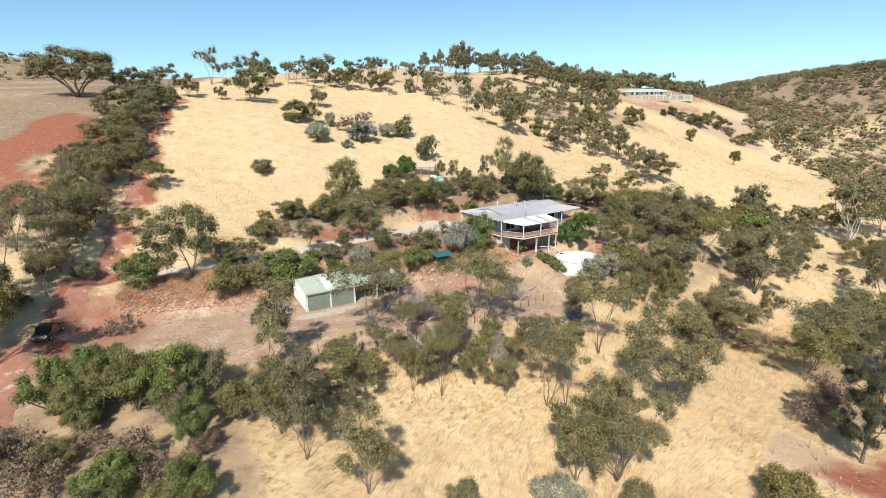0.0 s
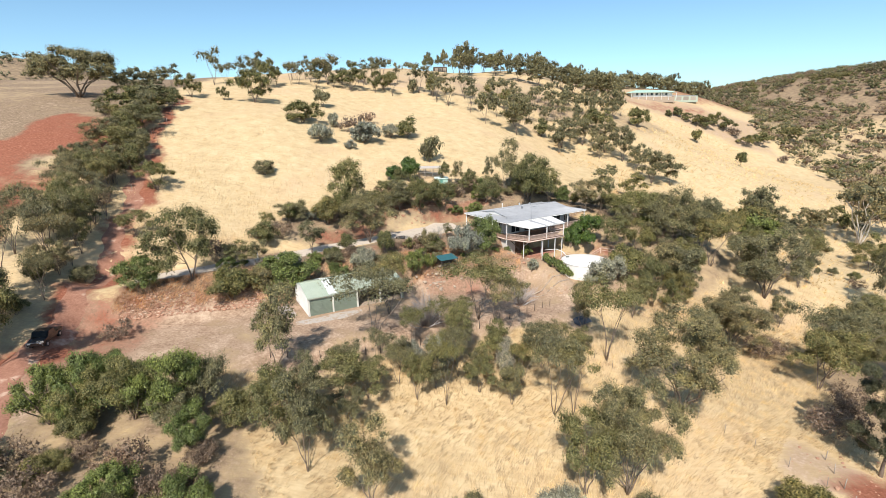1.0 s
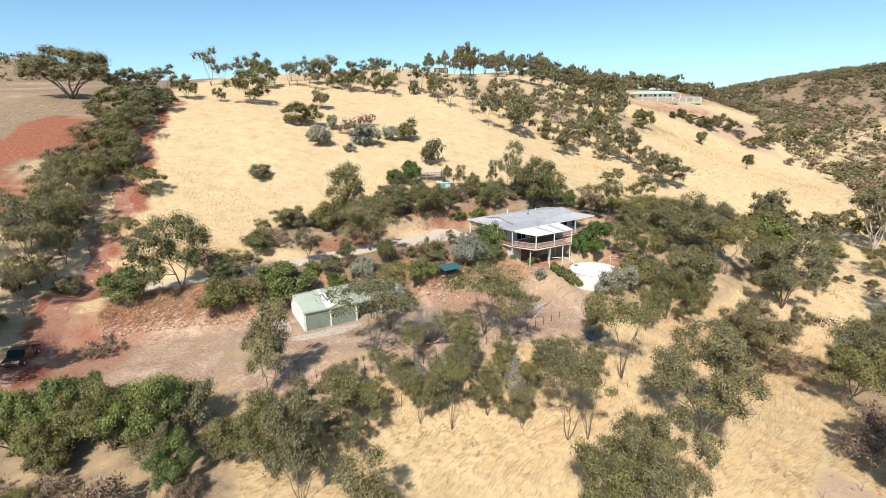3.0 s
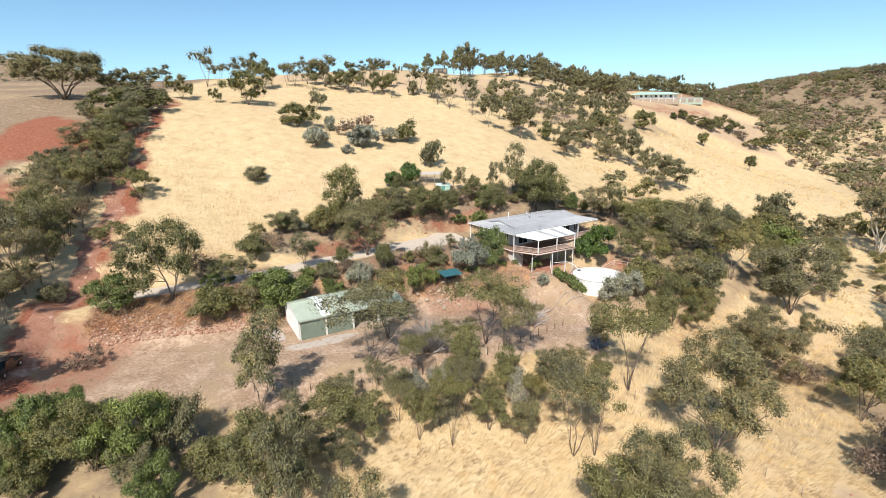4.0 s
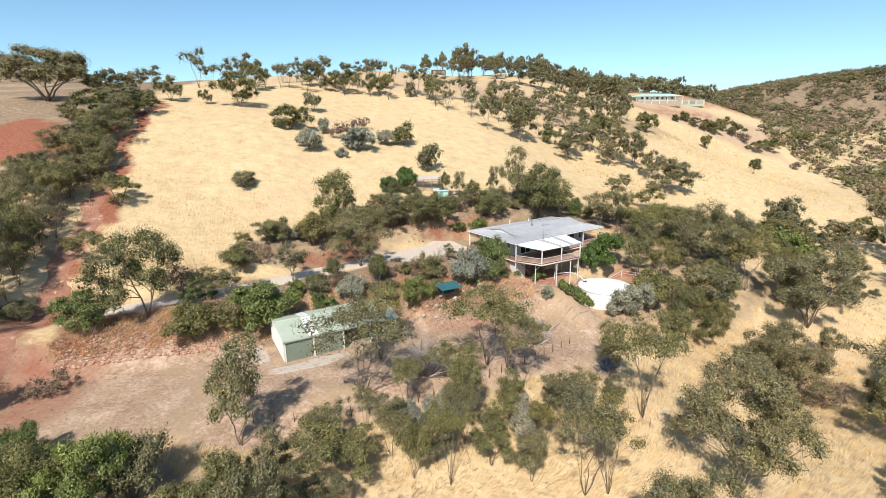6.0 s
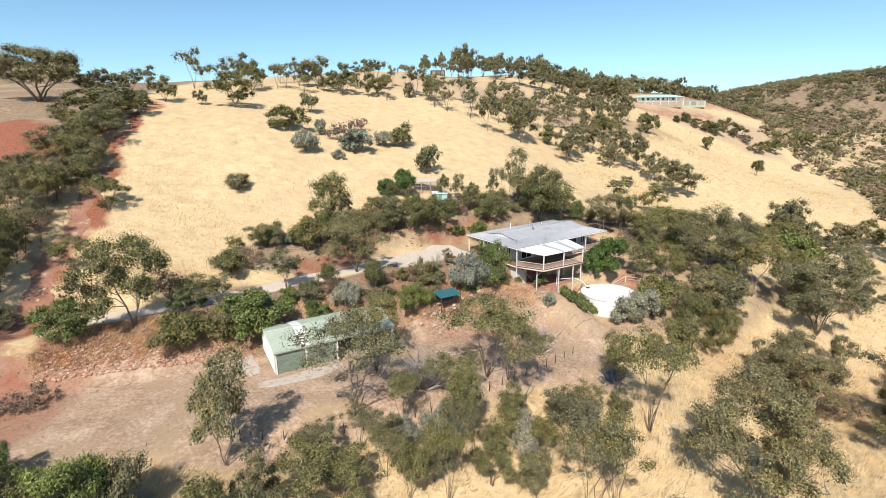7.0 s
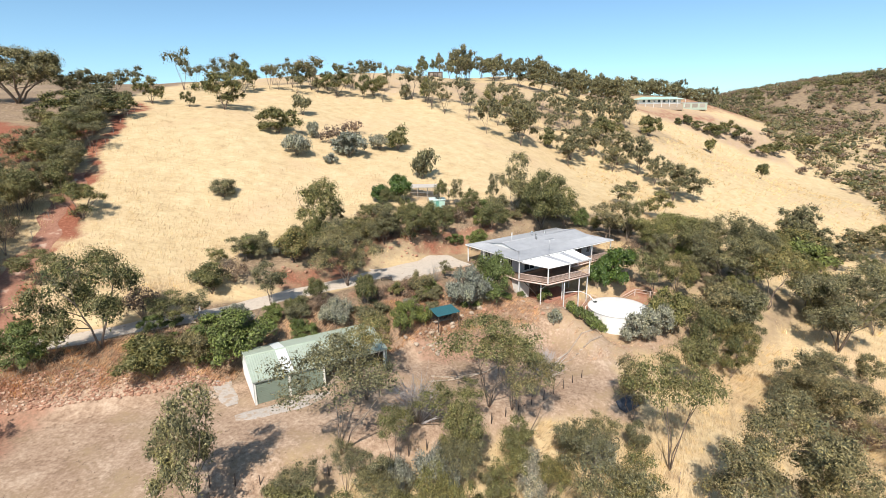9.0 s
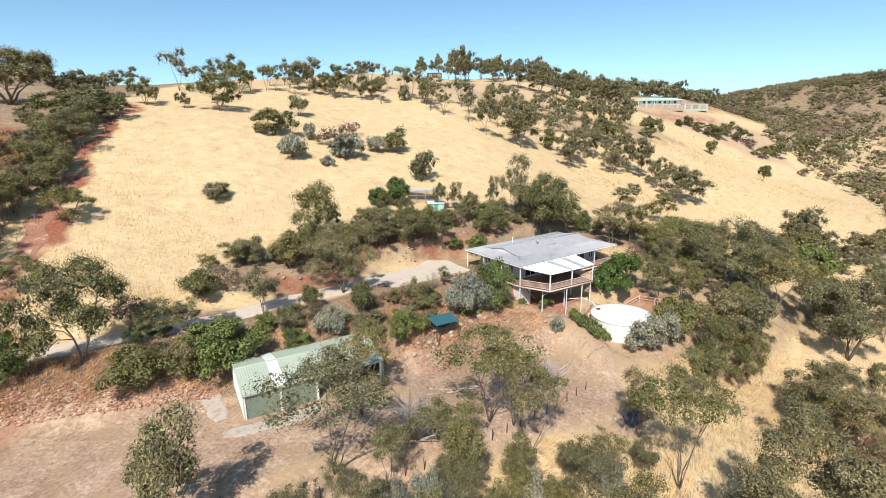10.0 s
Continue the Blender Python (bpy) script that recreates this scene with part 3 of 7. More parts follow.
def homestead():
    h = base("house", HOUSE[0], HOUSE[1], 0, HOUSE[2], "two-storey country house with grey metal roof and wide verandahs", "house")
    F0, EAVE, RIDGE, LIP = 4.55, 7.6, 8.78, 8.11
    W, D = 23.0, 13.6
    # walls with their openings
    front = [(1.0, 3.4, 4.75, 6.75), (4.6, 7.4, 4.6, 6.75), (9.0, 11.2, 5.3, 6.7), (12.6, 15.2, 4.6, 6.75), (16.4, 17.4, 5.3, 6.6)]
    m = Matrix.Translation((2.5, 2.5, 0))
    wall_run("wall", 18.0, F0, 7.85, 0.12, front, WALL_PAINT, h, m, "blue-grey painted wall")
    for o in front:
        window_in(o, h, m, 2)
    left = [(1.2, 2.6, 5.3, 6.7), (4.0, 6.0, 5.2, 6.7), (7.2, 8.2, 4.6, 6.7)]
    m = Matrix.Translation((2.5, 12.5, 0)) @ Matrix.Rotation(radians(-90), 4, "Z")
    wall_run("wall", 9.88, F0, 7.85, 0.12, left, WALL_PAINT, h, m)
    for o in left:
        window_in(o, h, m, 2)
    m = Matrix.Translation((20.5, 2.62, 0)) @ Matrix.Rotation(radians(90), 4, "Z")
    wall_run("wall", 9.88, F0, 7.85, 0.12, [(3, 5, 5.2, 6.7)], WALL_PAINT, h, m)
    window_in((3, 5, 5.2, 6.7), h, m, 2)
    m = Matrix.Translation((20.38, 12.5, 0)) @ Matrix.Rotation(radians(180), 4, "Z")
    wall_run("wall", 17.76, F0, 7.85, 0.12, [(4, 6, 5.2, 6.7), (10, 12, 5.2, 6.7)], WALL_PAINT, h, m)
    part("floor", boxed(2.52, 2.63, F0 - 0.25, 20.36, 12.37, F0), DECK_TIMBER, h, "timber floor inside")
    part("ceiling", boxed(2.63, 2.63, 7.60, 20.37, 12.37, 7.66), WHITE_PAINT, h, "white ceiling")
    # undercroft
    # dark colour of this back wall stands in for shade under the deck
    part("lower_wall", boxed(0.9, 3.0, -0.6, 12.0, 3.25, F0 - 0.26), DARK_TIMBER, h, "lower wall beneath the deck, coloured dark for the shade there")
    part("lower_wall", boxed(0.75, 0.9, 0.4, 3.2, 1.1, F0 - 0.3), BLOCK_WALL, h, "white rendered block pier wall")
    part("lower_wall", boxed(0.75, 1.12, 0.2, 0.95, 6.0, F0 - 0.3), BLOCK_WALL, h, "white rendered block side wall")
    part("terrace", boxed(3.4, -3.0, -0.6, 10.5, 2.9, 1.0), BRICK_RED, h, "red brick paved terrace under the deck")
    # roof
    def plane(corners, mat=ZINC, label=""):
        return part("roof", corrugated(bmesh.new(), corners, 0.23, 0.022), mat, h, label)
    g0, g1 = 2.7, 20.3
    plane([(0, 0, EAVE), (W, 0, EAVE), (g1, 3, LIP), (g0, 3, LIP)], ZINC, "weathered grey corrugated roof sheet")
    plane([(g0 - 0.25, 3, LIP), (g1 + 0.25, 3, LIP), (g1 + 0.25, 6.8, RIDGE), (g0 - 0.25, 6.8, RIDGE)])
    plane([(g0, 10.6, LIP), (g1, 10.6, LIP), (W, D, EAVE), (0, D, EAVE)])
    plane([(g0 - 0.25, 6.8, RIDGE), (g1 + 0.25, 6.8, RIDGE), (g1 + 0.25, 10.6, LIP), (g0 - 0.25, 10.6, LIP)])
    plane([(0, D, EAVE), (0, 0, EAVE), (g0, 3, LIP - 0.02), (g0, 10.6, LIP - 0.02)])
    plane([(W, 0, EAVE), (W, D, EAVE), (g1, 10.6, LIP - 0.02), (g1, 3, LIP - 0.02)])
    for u in (g0, g1):
        bm = bmesh.new()
        tri = [(u, 3.1, LIP - 0.03), (u, 10.5, LIP - 0.03), (u, 6.8, RIDGE - 0.03)]
        fa = [bm.verts.new((p[0] - 0.03, p[1], p[2])) for p in tri]
        fb = [bm.verts.new((p[0] + 0.03, p[1], p[2])) for p in tri]
        bm.faces.new(fa)
        bm.faces.new(fb[::-1])
        for i in range(3):
            bm.faces.new((fa[i], fb[i], fb[(i + 1) % 3], fa[(i + 1) % 3]))
        part("gable", bm, WHITE_PAINT, h, "white gable panel")
    part("ridge_cap", tube(bmesh.new(), [(g0 - 0.3, 6.8, RIDGE + 0.02), (g1 + 0.3, 6.8, RIDGE + 0.02)], [0.09, 0.09], 8), ZINC, h)
    for (a, b) in (((0, 0, EAVE), (g0, 3, LIP)), ((W, 0, EAVE), (g1, 3, LIP)), ((0, D, EAVE), (g0, 10.6, LIP)), ((W, D, EAVE), (g1, 10.6, LIP))):
        part("hip_cap", tube(bmesh.new(), [Vector(a) + Vector((0, 0, 0.03)), Vector(b) + Vector((0, 0, 0.03))], [0.07, 0.07], 6), ZINC, h)
    for a in ((0, -0.14, W, -0.02), (0, D + 0.02, W, D + 0.14), (-0.14, 0, -0.02, D), (W + 0.02, 0, W + 0.14, D)):
        part("gutter", boxed(a[0], a[1], EAVE - 0.16, a[2], a[3], EAVE - 0.03, bevel=0.02), WHITE_PAINT, h, "pale metal gutter")
    # porch over the deck
    pr = part("porch_roof", corrugated(bmesh.new(), [(0.3, -0.18, 7.42), (12.3, -0.18, 7.42), (11.2, -4.7, 7.08), (2.2, -4.15, 7.08)], 0.23, 0.02), WHITE_SHEET, h, "white porch roof sheeting")
    for f0, f1 in ((0.42, 0.50), (0.70, 0.78)):
        a, b = Vector((0.3, -0.2, 7.455)).lerp(Vector((12.3, -0.2, 7.455)), f0), Vector((0.3, -0.2, 7.455)).lerp(Vector((12.3, -0.2, 7.455)), f1)
        d, c = Vector((2.2, -4.13, 7.115)).lerp(Vector((11.2, -4.68, 7.115)), f0), Vector((2.2, -4.13, 7.115)).lerp(Vector((11.2, -4.68, 7.115)), f1)
        part("porch_sheet", corrugated(bmesh.new(), [a, b, c, d], 0.23, 0.02), ZINC, pr, "grey sheet laid between the white ones")
    for a, b in (((2.2, -4.15), (11.2, -4.7)), ((0.3, -0.2), (2.2, -4.15)), ((11.2, -4.7), (12.3, -0.2))):
        z0 = 7.30 if a[1] > -1 else 6.96
        z1 = 7.30 if b[1] > -1 else 6.96
        part("beam", tube(bmesh.new(), [(*a, z0), (*b, z1)], [0.08, 0.08], 4), WHITE_PAINT, h, "white verandah beam")
    # decks
    deck = [(0.2, 2.48), (0.2, 0.3), (2.1, -4.1), (11.0, -4.7), (11.6, 0.2), (22.8, 0.2), (22.8, 2.48)]
    part("deck", slab(bmesh.new(), [(x, y, F0 - 0.05) for x, y in deck], 0.06), DECK_TIMBER, h, "timber deck boards")
    part("deck", slab(bmesh.new(), [(0.2, 2.5, F0 - 0.05), (2.48, 2.5, F0 - 0.05), (2.48, 13.3, F0 - 0.05), (0.2, 13.3, F0 - 0.05)], 0.14), DECK_TIMBER, h)
    part("deck", slab(bmesh.new(), [(20.64, 2.5, F0 - 0.05), (22.8, 2.5, F0 - 0.05), (22.8, 13.3, F0 - 0.05), (20.64, 13.3, F0 - 0.05)], 0.14), DECK_TIMBER, h)
    for a, b in (((0.2, 0.3), (2.1, -4.1)), ((2.1, -4.1), (11.0, -4.7)), ((11.0, -4.7), (11.6, 0.2)), ((11.6, 0.2), (22.8, 0.2)), ((0.2, 0.3), (0.2, 6))):
        part("bearer", tube(bmesh.new(), [(*a, F0 - 0.22), (*b, F0 - 0.22)], [0.13, 0.13], 4), RAIL_PAINT, h, "pink painted deck edge beam")
        balustrade(a, b, F0, h) if a != (0.2, 0.3) or b[1] < 0 else None
    balustrade((22.75, 0.25), (22.75, 6), F0, h)
    # posts
    def post(u, v, z0, z1, r=0.075):
        part("post", boxed(u - r, v - r, z0, u + r, v + r, z1, bevel=0.012), WHITE_PAINT, h, "white timber post")
    for u in (0.3, 12.1, 17.6, 22.8):
        post(u, 0.3, F0 - 0.05 if u > 1 else 0.6, EAVE - 0.05)
    for v in (4.6, 9.0, 13.3):
        post(0.3, v, F0 - 0.1, EAVE - 0.05)
        post(22.8, v, F0 - 0.1, EAVE - 0.05)
    for u, v in ((2.15, -4.05), (6.6, -4.3), (10.95, -4.62)):
        post(u, v, F0 - 0.05, 6.98)
    for u, v, z in ((2.2, -2.6, -1.2), (5.7, -4.2, -1.6), (6.6, -3.0, -1.2), (8.8, -4.5, -1.6), (10.9, -4.4, -1.6), (12.0, 0.3, -0.5), (17.6, 0.3, 1.0)):
        post(u, v, z, F0 - 0.2, 0.065)
    part("brace", tube(bmesh.new(), [(2.2, -2.6, 3.2), (3.3, -3.4, 4.35)], [0.06, 0.06], 4), WHITE_PAINT, h, "white diagonal brace")
    part("brace", tube(bmesh.new(), [(0.6, -0.4, 4.3), (3.0, -1.2, 1.6)], [0.07, 0.07], 4), DARK_TIMBER, h, "dark stair stringer")
    # on the roof
    fl = part("flue", tube(bmesh.new(), [(9.4, 5.8, 8.4), (9.4, 5.8, 9.5)], [0.14, 0.14], 10), STEEL, h, "steel chimney flue")
    part("flue_cap", tube(bmesh.new(), [(9.4, 5.8, 9.5), (9.4, 5.8, 9.66)], [0.22, 0.05], 10), STEEL, fl)
    part("flue", tube(bmesh.new(), [(6.4, 8.7, 8.2), (6.4, 8.7, 9.7)], [0.07, 0.07], 8), WHITE_PAINT, h, "thin white vent pipe")
    for u, v in ((14.4, 8.6), (12.2, 9.6)):
        ve = part("roof_vent", tube(bmesh.new(), [(u, v, 8.2), (u, v, 8.75)], [0.16, 0.16], 10), STEEL, h, "round roof ventilator")
        part("vent_cap", tube(bmesh.new(), [(u, v, 8.75), (u, v, 8.85), (u, v, 9.05)], [0.16, 0.26, 0.08], 10), STEEL, ve)
    an = part("aerial", tube(bmesh.new(), [(6.2, -0.3, 7.4), (6.2, -0.3, 10.2)], [0.03, 0.025], 6), STEEL, h, "television aerial on a thin mast")
    part("boom", tube(bmesh.new(), [(5.6, -0.3, 10.1), (7.4, -0.1, 10.1)], [0.025, 0.025], 6), STEEL, an)
    for i in range(6):
        part("element", tube(bmesh.new(), [(5.7 + i * 0.3, -0.75, 10.12), (5.7 + i * 0.3, 0.25, 10.12)], [0.015, 0.015], 4), STEEL, an)
    return h


homestead()


# ---- the shed ----
def machinery_shed():
    s = base("shed", SHED[0], SHED[1], 0, SHED[2], "long pale green steel farm shed with white end wall", "shed")
    L, D, E, R = 15.0, 8.1, 2.85, 3.85
    for v0, v1, z0, z1 in ((-0.12, D / 2, E, R), (D + 0.12, D / 2, E, R)):
        part("roof", corrugated(bmesh.new(), [(-0.1, v0, z0), (L, v0, z0), (L, v1, z1), (-0.1, v1, z1)], 0.25, 0.035), GREEN_SHEET, s, "pale green ribbed roof sheet")
    part("ridge_cap", tube(bmesh.new(), [(-0.1, D / 2, R + 0.02), (L, D / 2, R + 0.02)], [0.08, 0.08], 6), GREEN_SHEET, s)
    for u in (3.1,):
        for v0, v1, z0, z1 in ((-0.13, D / 2 - 0.2, E + 0.05, R + 0.02), (D + 0.12, D / 2 + 0.2, E + 0.05, R + 0.02)):
            part("skylight", corrugated(bmesh.new(), [(u, v0, z0), (u + 1.15, v0, z0), (u + 1.15, v1, z1), (u, v1, z1)], 0.25, 0.03), CLEAR_SHEET, s, "white translucent skylight sheet")
    def end_wall(u, mat, label):
        bm = bmesh.new()
        prof = [(0, 0), (D, 0), (D, E - 0.05), (D / 2, R - 0.05), (0, E - 0.05)]
        a = [bm.verts.new((u, y, z)) for y, z in prof]
        b = [bm.verts.new((u + 0.08, y, z)) for y, z in prof]
        bm.faces.new(a)
        bm.faces.new(b[::-1])
        for i in range(5):
            j = (i + 1) % 5
            bm.faces.new((a[j], a[i], b[i], b[j]))
        bmesh.ops.recalc_face_normals(bm, faces=bm.faces[:])
        part("wall", bm, mat, s, label)
    end_wall(0, WHITE_SHEET, "white steel end wall")
    end_wall(L - 0.1, GREEN_SHEET, "pale green steel end wall")
    for i in range(21):
        part("rib", boxed(-0.025, 0.2 + i * 0.37, 0.02, -0.002, 0.26 + i * 0.37, E - 0.1), WHITE_SHEET, s)
    part("wall", boxed(0.1, D - 0.08, 0, L - 0.12, D, E - 0.05), GREEN_SHEET, s)
    part("floor", boxed(0.1, 0.1, -0.3, L - 0.12, D - 0.1, 0.03), PALE_STONE, s, "concrete floor")
    for u in (0.0, 3.55, 7.3, 11.0, 14.55):
        part("post", boxed(u, 0.0, 0, u + 0.22, 0.2, E - 0.1), CREAM_SHEET, s, "cream steel door post")
    part("fascia", boxed(0, -0.03, E - 0.34, L, 0.09, E - 0.08), CREAM_SHEET, s, "cream fascia over the doors")
    for u0, u1 in ((0.22, 3.55), (3.77, 7.3)):
        bm = bmesh.new()
        rows = []
        k = int((E - 0.4) / 0.05)
        for i in range(k + 1):  # one sheet, ribbed across
            y, z = (0.088, 0.094)[i // 2 % 2], 0.04 + (E - 0.4) * i / k
            rows.append([bm.verts.new((u, y, z)) for u in (u0 + 0.02, u1 - 0.02)])
        for lo, hi in zip(rows, rows[1:]):
            bm.faces.new((lo[0], lo[1], hi[1], hi[0]))
        bmesh.ops.solidify(bm, geom=bm.faces[:], thickness=0.012)
        d = part("roller_door", bm, DOOR_GREEN, s, "green steel roller door, closed")
        part("handle", boxed((u0 + u1) / 2 - 0.15, 0.05, 0.9, (u0 + u1) / 2 + 0.15, 0.08, 0.95), STEEL, d)
    # added dark panels: deep shade of the open bays put in as colour
    part("lining", boxed(L - 0.17, 0.3, 0.04, L - 0.13, D - 0.2, E - 0.12), DARK_TIMBER, s, "added dark panel standing in for shade inside the open bays")
    part("lining", boxed(7.52, D - 0.15, 0.04, L - 0.2, D - 0.1, E - 0.12), DARK_TIMBER, s)
    part("partition", boxed(7.42, 0.25, 0.04, 7.5, D - 0.2, E - 0.15), CREAM_SHEET, s)
    part("gutter", boxed(-0.1, -0.24, E - 0.16, L, -0.1, E - 0.02, bevel=0.02), GREEN_SHEET, s)
    return s


machinery_shed()




# ---- water tank ----
def water_tank():
    t = base("water_tank", TANK[0], TANK[1], -2.25, 0, "large round white metal rainwater tank", "water tank")
    r, h, n = 4.35, 2.8, 72
    bm = bmesh.new()
    prof = [(r, 0.0)]
    for i in range(20):
        z = h * (i + 0.5) / 20
        prof += [(r + (0.025 if i % 2 else 0), z)]
    prof += [(r, h)]
    rings = [[bm.verts.new((q * math.cos(k * math.tau / n), q * math.sin(k * math.tau / n), z)) for k in range(n)] for q, z in prof]
    for lo, hi in zip(rings, rings[1:]):
        for k in range(n):
            bm.faces.new((lo[k], lo[(k + 1) % n], hi[(k + 1) % n], hi[k])).smooth = True
    part("tank_wall", bm, TANK_WHITE, t, "white corrugated tank wall")
    bm = bmesh.new()
    prof = [(r + 0.10, h - 0.07), (r + 0.12, h + 0.02), (r * 0.98, h + 0.06), (r * 0.6, h + 0.20), (0.05, h + 0.32)]
    rings = [[bm.verts.new((q * math.cos(k * math.tau / n), q * math.sin(k * math.tau / n), z)) for k in range(n)] for q, z in prof]
    for lo, hi in zip(rings, rings[1:]):
        for k in range(n):
            bm.faces.new((lo[k], lo[(k + 1) % n], hi[(k + 1) % n], hi[k])).smooth = True
    bm.faces.new(rings[-1])
    part("tank_lid", bm, TANK_WHITE, t, "shallow domed white tank roof")
    ha = part("hatch", tube(bmesh.new(), [(-2.9, 1.9, h + 0.05), (-2.9, 1.9, h + 0.26)], [0.3, 0.3], 14), RUBBER, t, "black inlet hatch")
    part("inlet_pipe", tube(bmesh.new(), [(-2.9, 1.9, h + 0.22), (-3.6, 3.2, h + 0.9), (-4.6, 4.4, h + 1.1), (-7.2, 4.2, h + 1.0)], [0.06] * 4, 8), PVC, t, "white downpipe from the house roof")
    part("overflow_pipe", tube(bmesh.new(), [(-4.36, 1.3, h - 0.2), (-4.55, 1.36, h - 0.4), (-4.55, 1.36, 0.1)], [0.06] * 3, 8), PVC, t, "white overflow pipe")
    return t


water_tank()


# ---- small garden and farm structures ----
def shelter():
    z = height(0.0, 82.3)
    s = base("garden_shelter", -0.4, 81.6, z, 30, "small open garden shelter with teal metal roof", "shelter")
    part("roof", corrugated(bmesh.new(), [(-1.7, -1.2, 1.9), (1.7, -1.2, 1.9), (1.7, 1.2, 2.2), (-1.7, 1.2, 2.2)], 0.2, 0.02), TEAL_SHEET, s, "teal metal roof sheet")
    for u in (-1.55, 1.55):
        for v in (-1.05, 1.05):
            part("post", boxed(u - 0.05, v - 0.05, -0.3, u + 0.05, v + 0.05, 1.9 if v < 0 else 2.15), DARK_TIMBER, s)
    part("bench", boxed(-1.3, 0.4, 0.42, 1.3, 0.85, 0.48), GREY_TIMBER, s)
    part("wall", boxed(-1.49, 1.02, -0.2, 1.49, 1.09, 2.1), DARK_TIMBER, s, "dark back wall")


shelter()


def poultry_run():
    x, y = -4.6, 127.0
    z = height(x, y)
    p = base("poultry_run", x, y, z, 0, "wire poultry run with a flat rusty-pale roof", "poultry run")
    part("roof", corrugated(bmesh.new(), [(-3.2, -2.0, 2.25), (3.2, -2.0, 2.25), (3.2, 2.0, 2.5), (-3.2, 2.0, 2.5)], 0.2, 0.02), surface("old_pale_sheet", (0.46, 0.40, 0.34), (0.62, 0.56, 0.50), 1.5, 0.7, relief=0.1, vary=0), p, "faded pinkish-grey roof sheet")
    for u in (-3.1, -1.0, 1.0, 3.1, 5.6):
        for v in (-1.9, 1.9):
            part("post", boxed(u - 0.05, v - 0.05, -0.6, u + 0.05, v + 0.05, 2.2 if u < 4 else 1.4), GREY_TIMBER, p)
    for v in (-1.9, 1.9):
        for z0 in (0.3, 1.2, 2.1):
            part("rail", boxed(-3.1, v - 0.03, z0, 3.1, v + 0.03, z0 + 0.06), GREY_TIMBER, p)
    for v in (-1.9, 1.9):
        part("rail", tube(bmesh.new(), [(3.1, v, 2.2), (5.6, v, 1.4)], [0.04, 0.04], 4), GREY_TIMBER, p)
    for v in (-1.91, 1.91):
        bm = bmesh.new()
        for i in range(32):
            u = -3.1 + i * 0.2
            box(bm, u - 0.006, v - 0.008, -0.3, u + 0.006, v + 0.008, 2.2)
        for i in range(12):
            box(bm, -3.1, v - 0.005, 0.1 + i * 0.18, 3.1, v + 0.005, 0.112 + i * 0.18)
        part("wire_mesh", bm, STEEL, p, "galvanised wire netting")
    bx, by = -1.5, 122.6
    b = base("hen_house", bx, by, height(bx, by), 8, "small mint green metal hen house", "hen house")
    part("body", boxed(-1.5, -1.0, -0.4, 1.5, 1.0, 1.5, bevel=0.03), MINT_SHEET, b, "mint green sheet walls")
    part("roof", corrugated(bmesh.new(), [(-1.7, -1.2, 1.52), (1.7, -1.2, 1.52), (1.7, 1.2, 1.85), (-1.7, 1.2, 1.85)], 0.2, 0.02), surface("pale_mint_roof", (0.56, 0.68, 0.62), (0.68, 0.78, 0.72), 1.2, 0.5, relief=0.05, vary=0), b, "pale mint roof sheet")
    d = part("door", boxed(-0.4, -1.04, -0.2, 0.3, -1.005, 1.35), surface("green_door", (0.10, 0.28, 0.22), (0.14, 0.34, 0.27), 2, 0.5, relief=0, vary=0), b, "darker green door")
    part("handle", boxed(0.15, -1.07, 0.6, 0.2, -1.04, 0.75), STEEL, d)


poultry_run()


def picket(x, y, group, label, tall=1.25, mat=RUST, lean=0.0, r=0.035):
    z = height(x, y)
    bm = tube(bmesh.new(), [(0, 0, -0.35), (lean * 0.5, 0.01, tall * 0.5), (lean, 0.0, tall)], [r, r, r * 0.9], 5)
    ob = part("fence_post", bm, mat)
    ob.matrix_world = pose(x, y, z)
    return tagged(ob, label, "fence post", group)


rnd = random.Random(5)
YARD_FENCE = [(-22, 55.4), (-14.4, 57.1), (-7.3, 59.3), (1.0, 62.8), (10.3, 69.4), (17.5, 76.2)]
for (x0, y0), (x1, y1) in zip(YARD_FENCE, YARD_FENCE[1:]):
    k = round(math.hypot(x1 - x0, y1 - y0) / 1.95)
    for i in range(k):
        t = i / k
        picket(x0 + (x1 - x0) * t, y0 + (y1 - y0) * t, "pickets along the yard", "dark rusted steel picket at the yard edge", 1.0 + rnd.random() * 0.25, RUST, rnd.uniform(-0.08, 0.08), 0.05)
for i in range(13):
    t = i / 12
    picket(16 + 24 * t, 66 - 26 * t + 3 * math.sin(t * 3), "posts of the lower fence", "thin grey fence post in dry grass", 1.25, GREY_TIMBER, rnd.uniform(-0.05, 0.05))
for i in range(9):
    picket(41 - i * 0.7, 47.5 - i * 2.2, "posts of the corner fence", "weathered timber fence post beside red earth", 1.2, GREY_TIMBER, rnd.uniform(-0.12, 0.12), 0.05)
for i in range(14):
    picket(-61 - i * 1.8, 92 + i * 6.0, "posts along the track", "thin fence post beside the dirt track", 1.3, GREY_TIMBER, 0, 0.04)


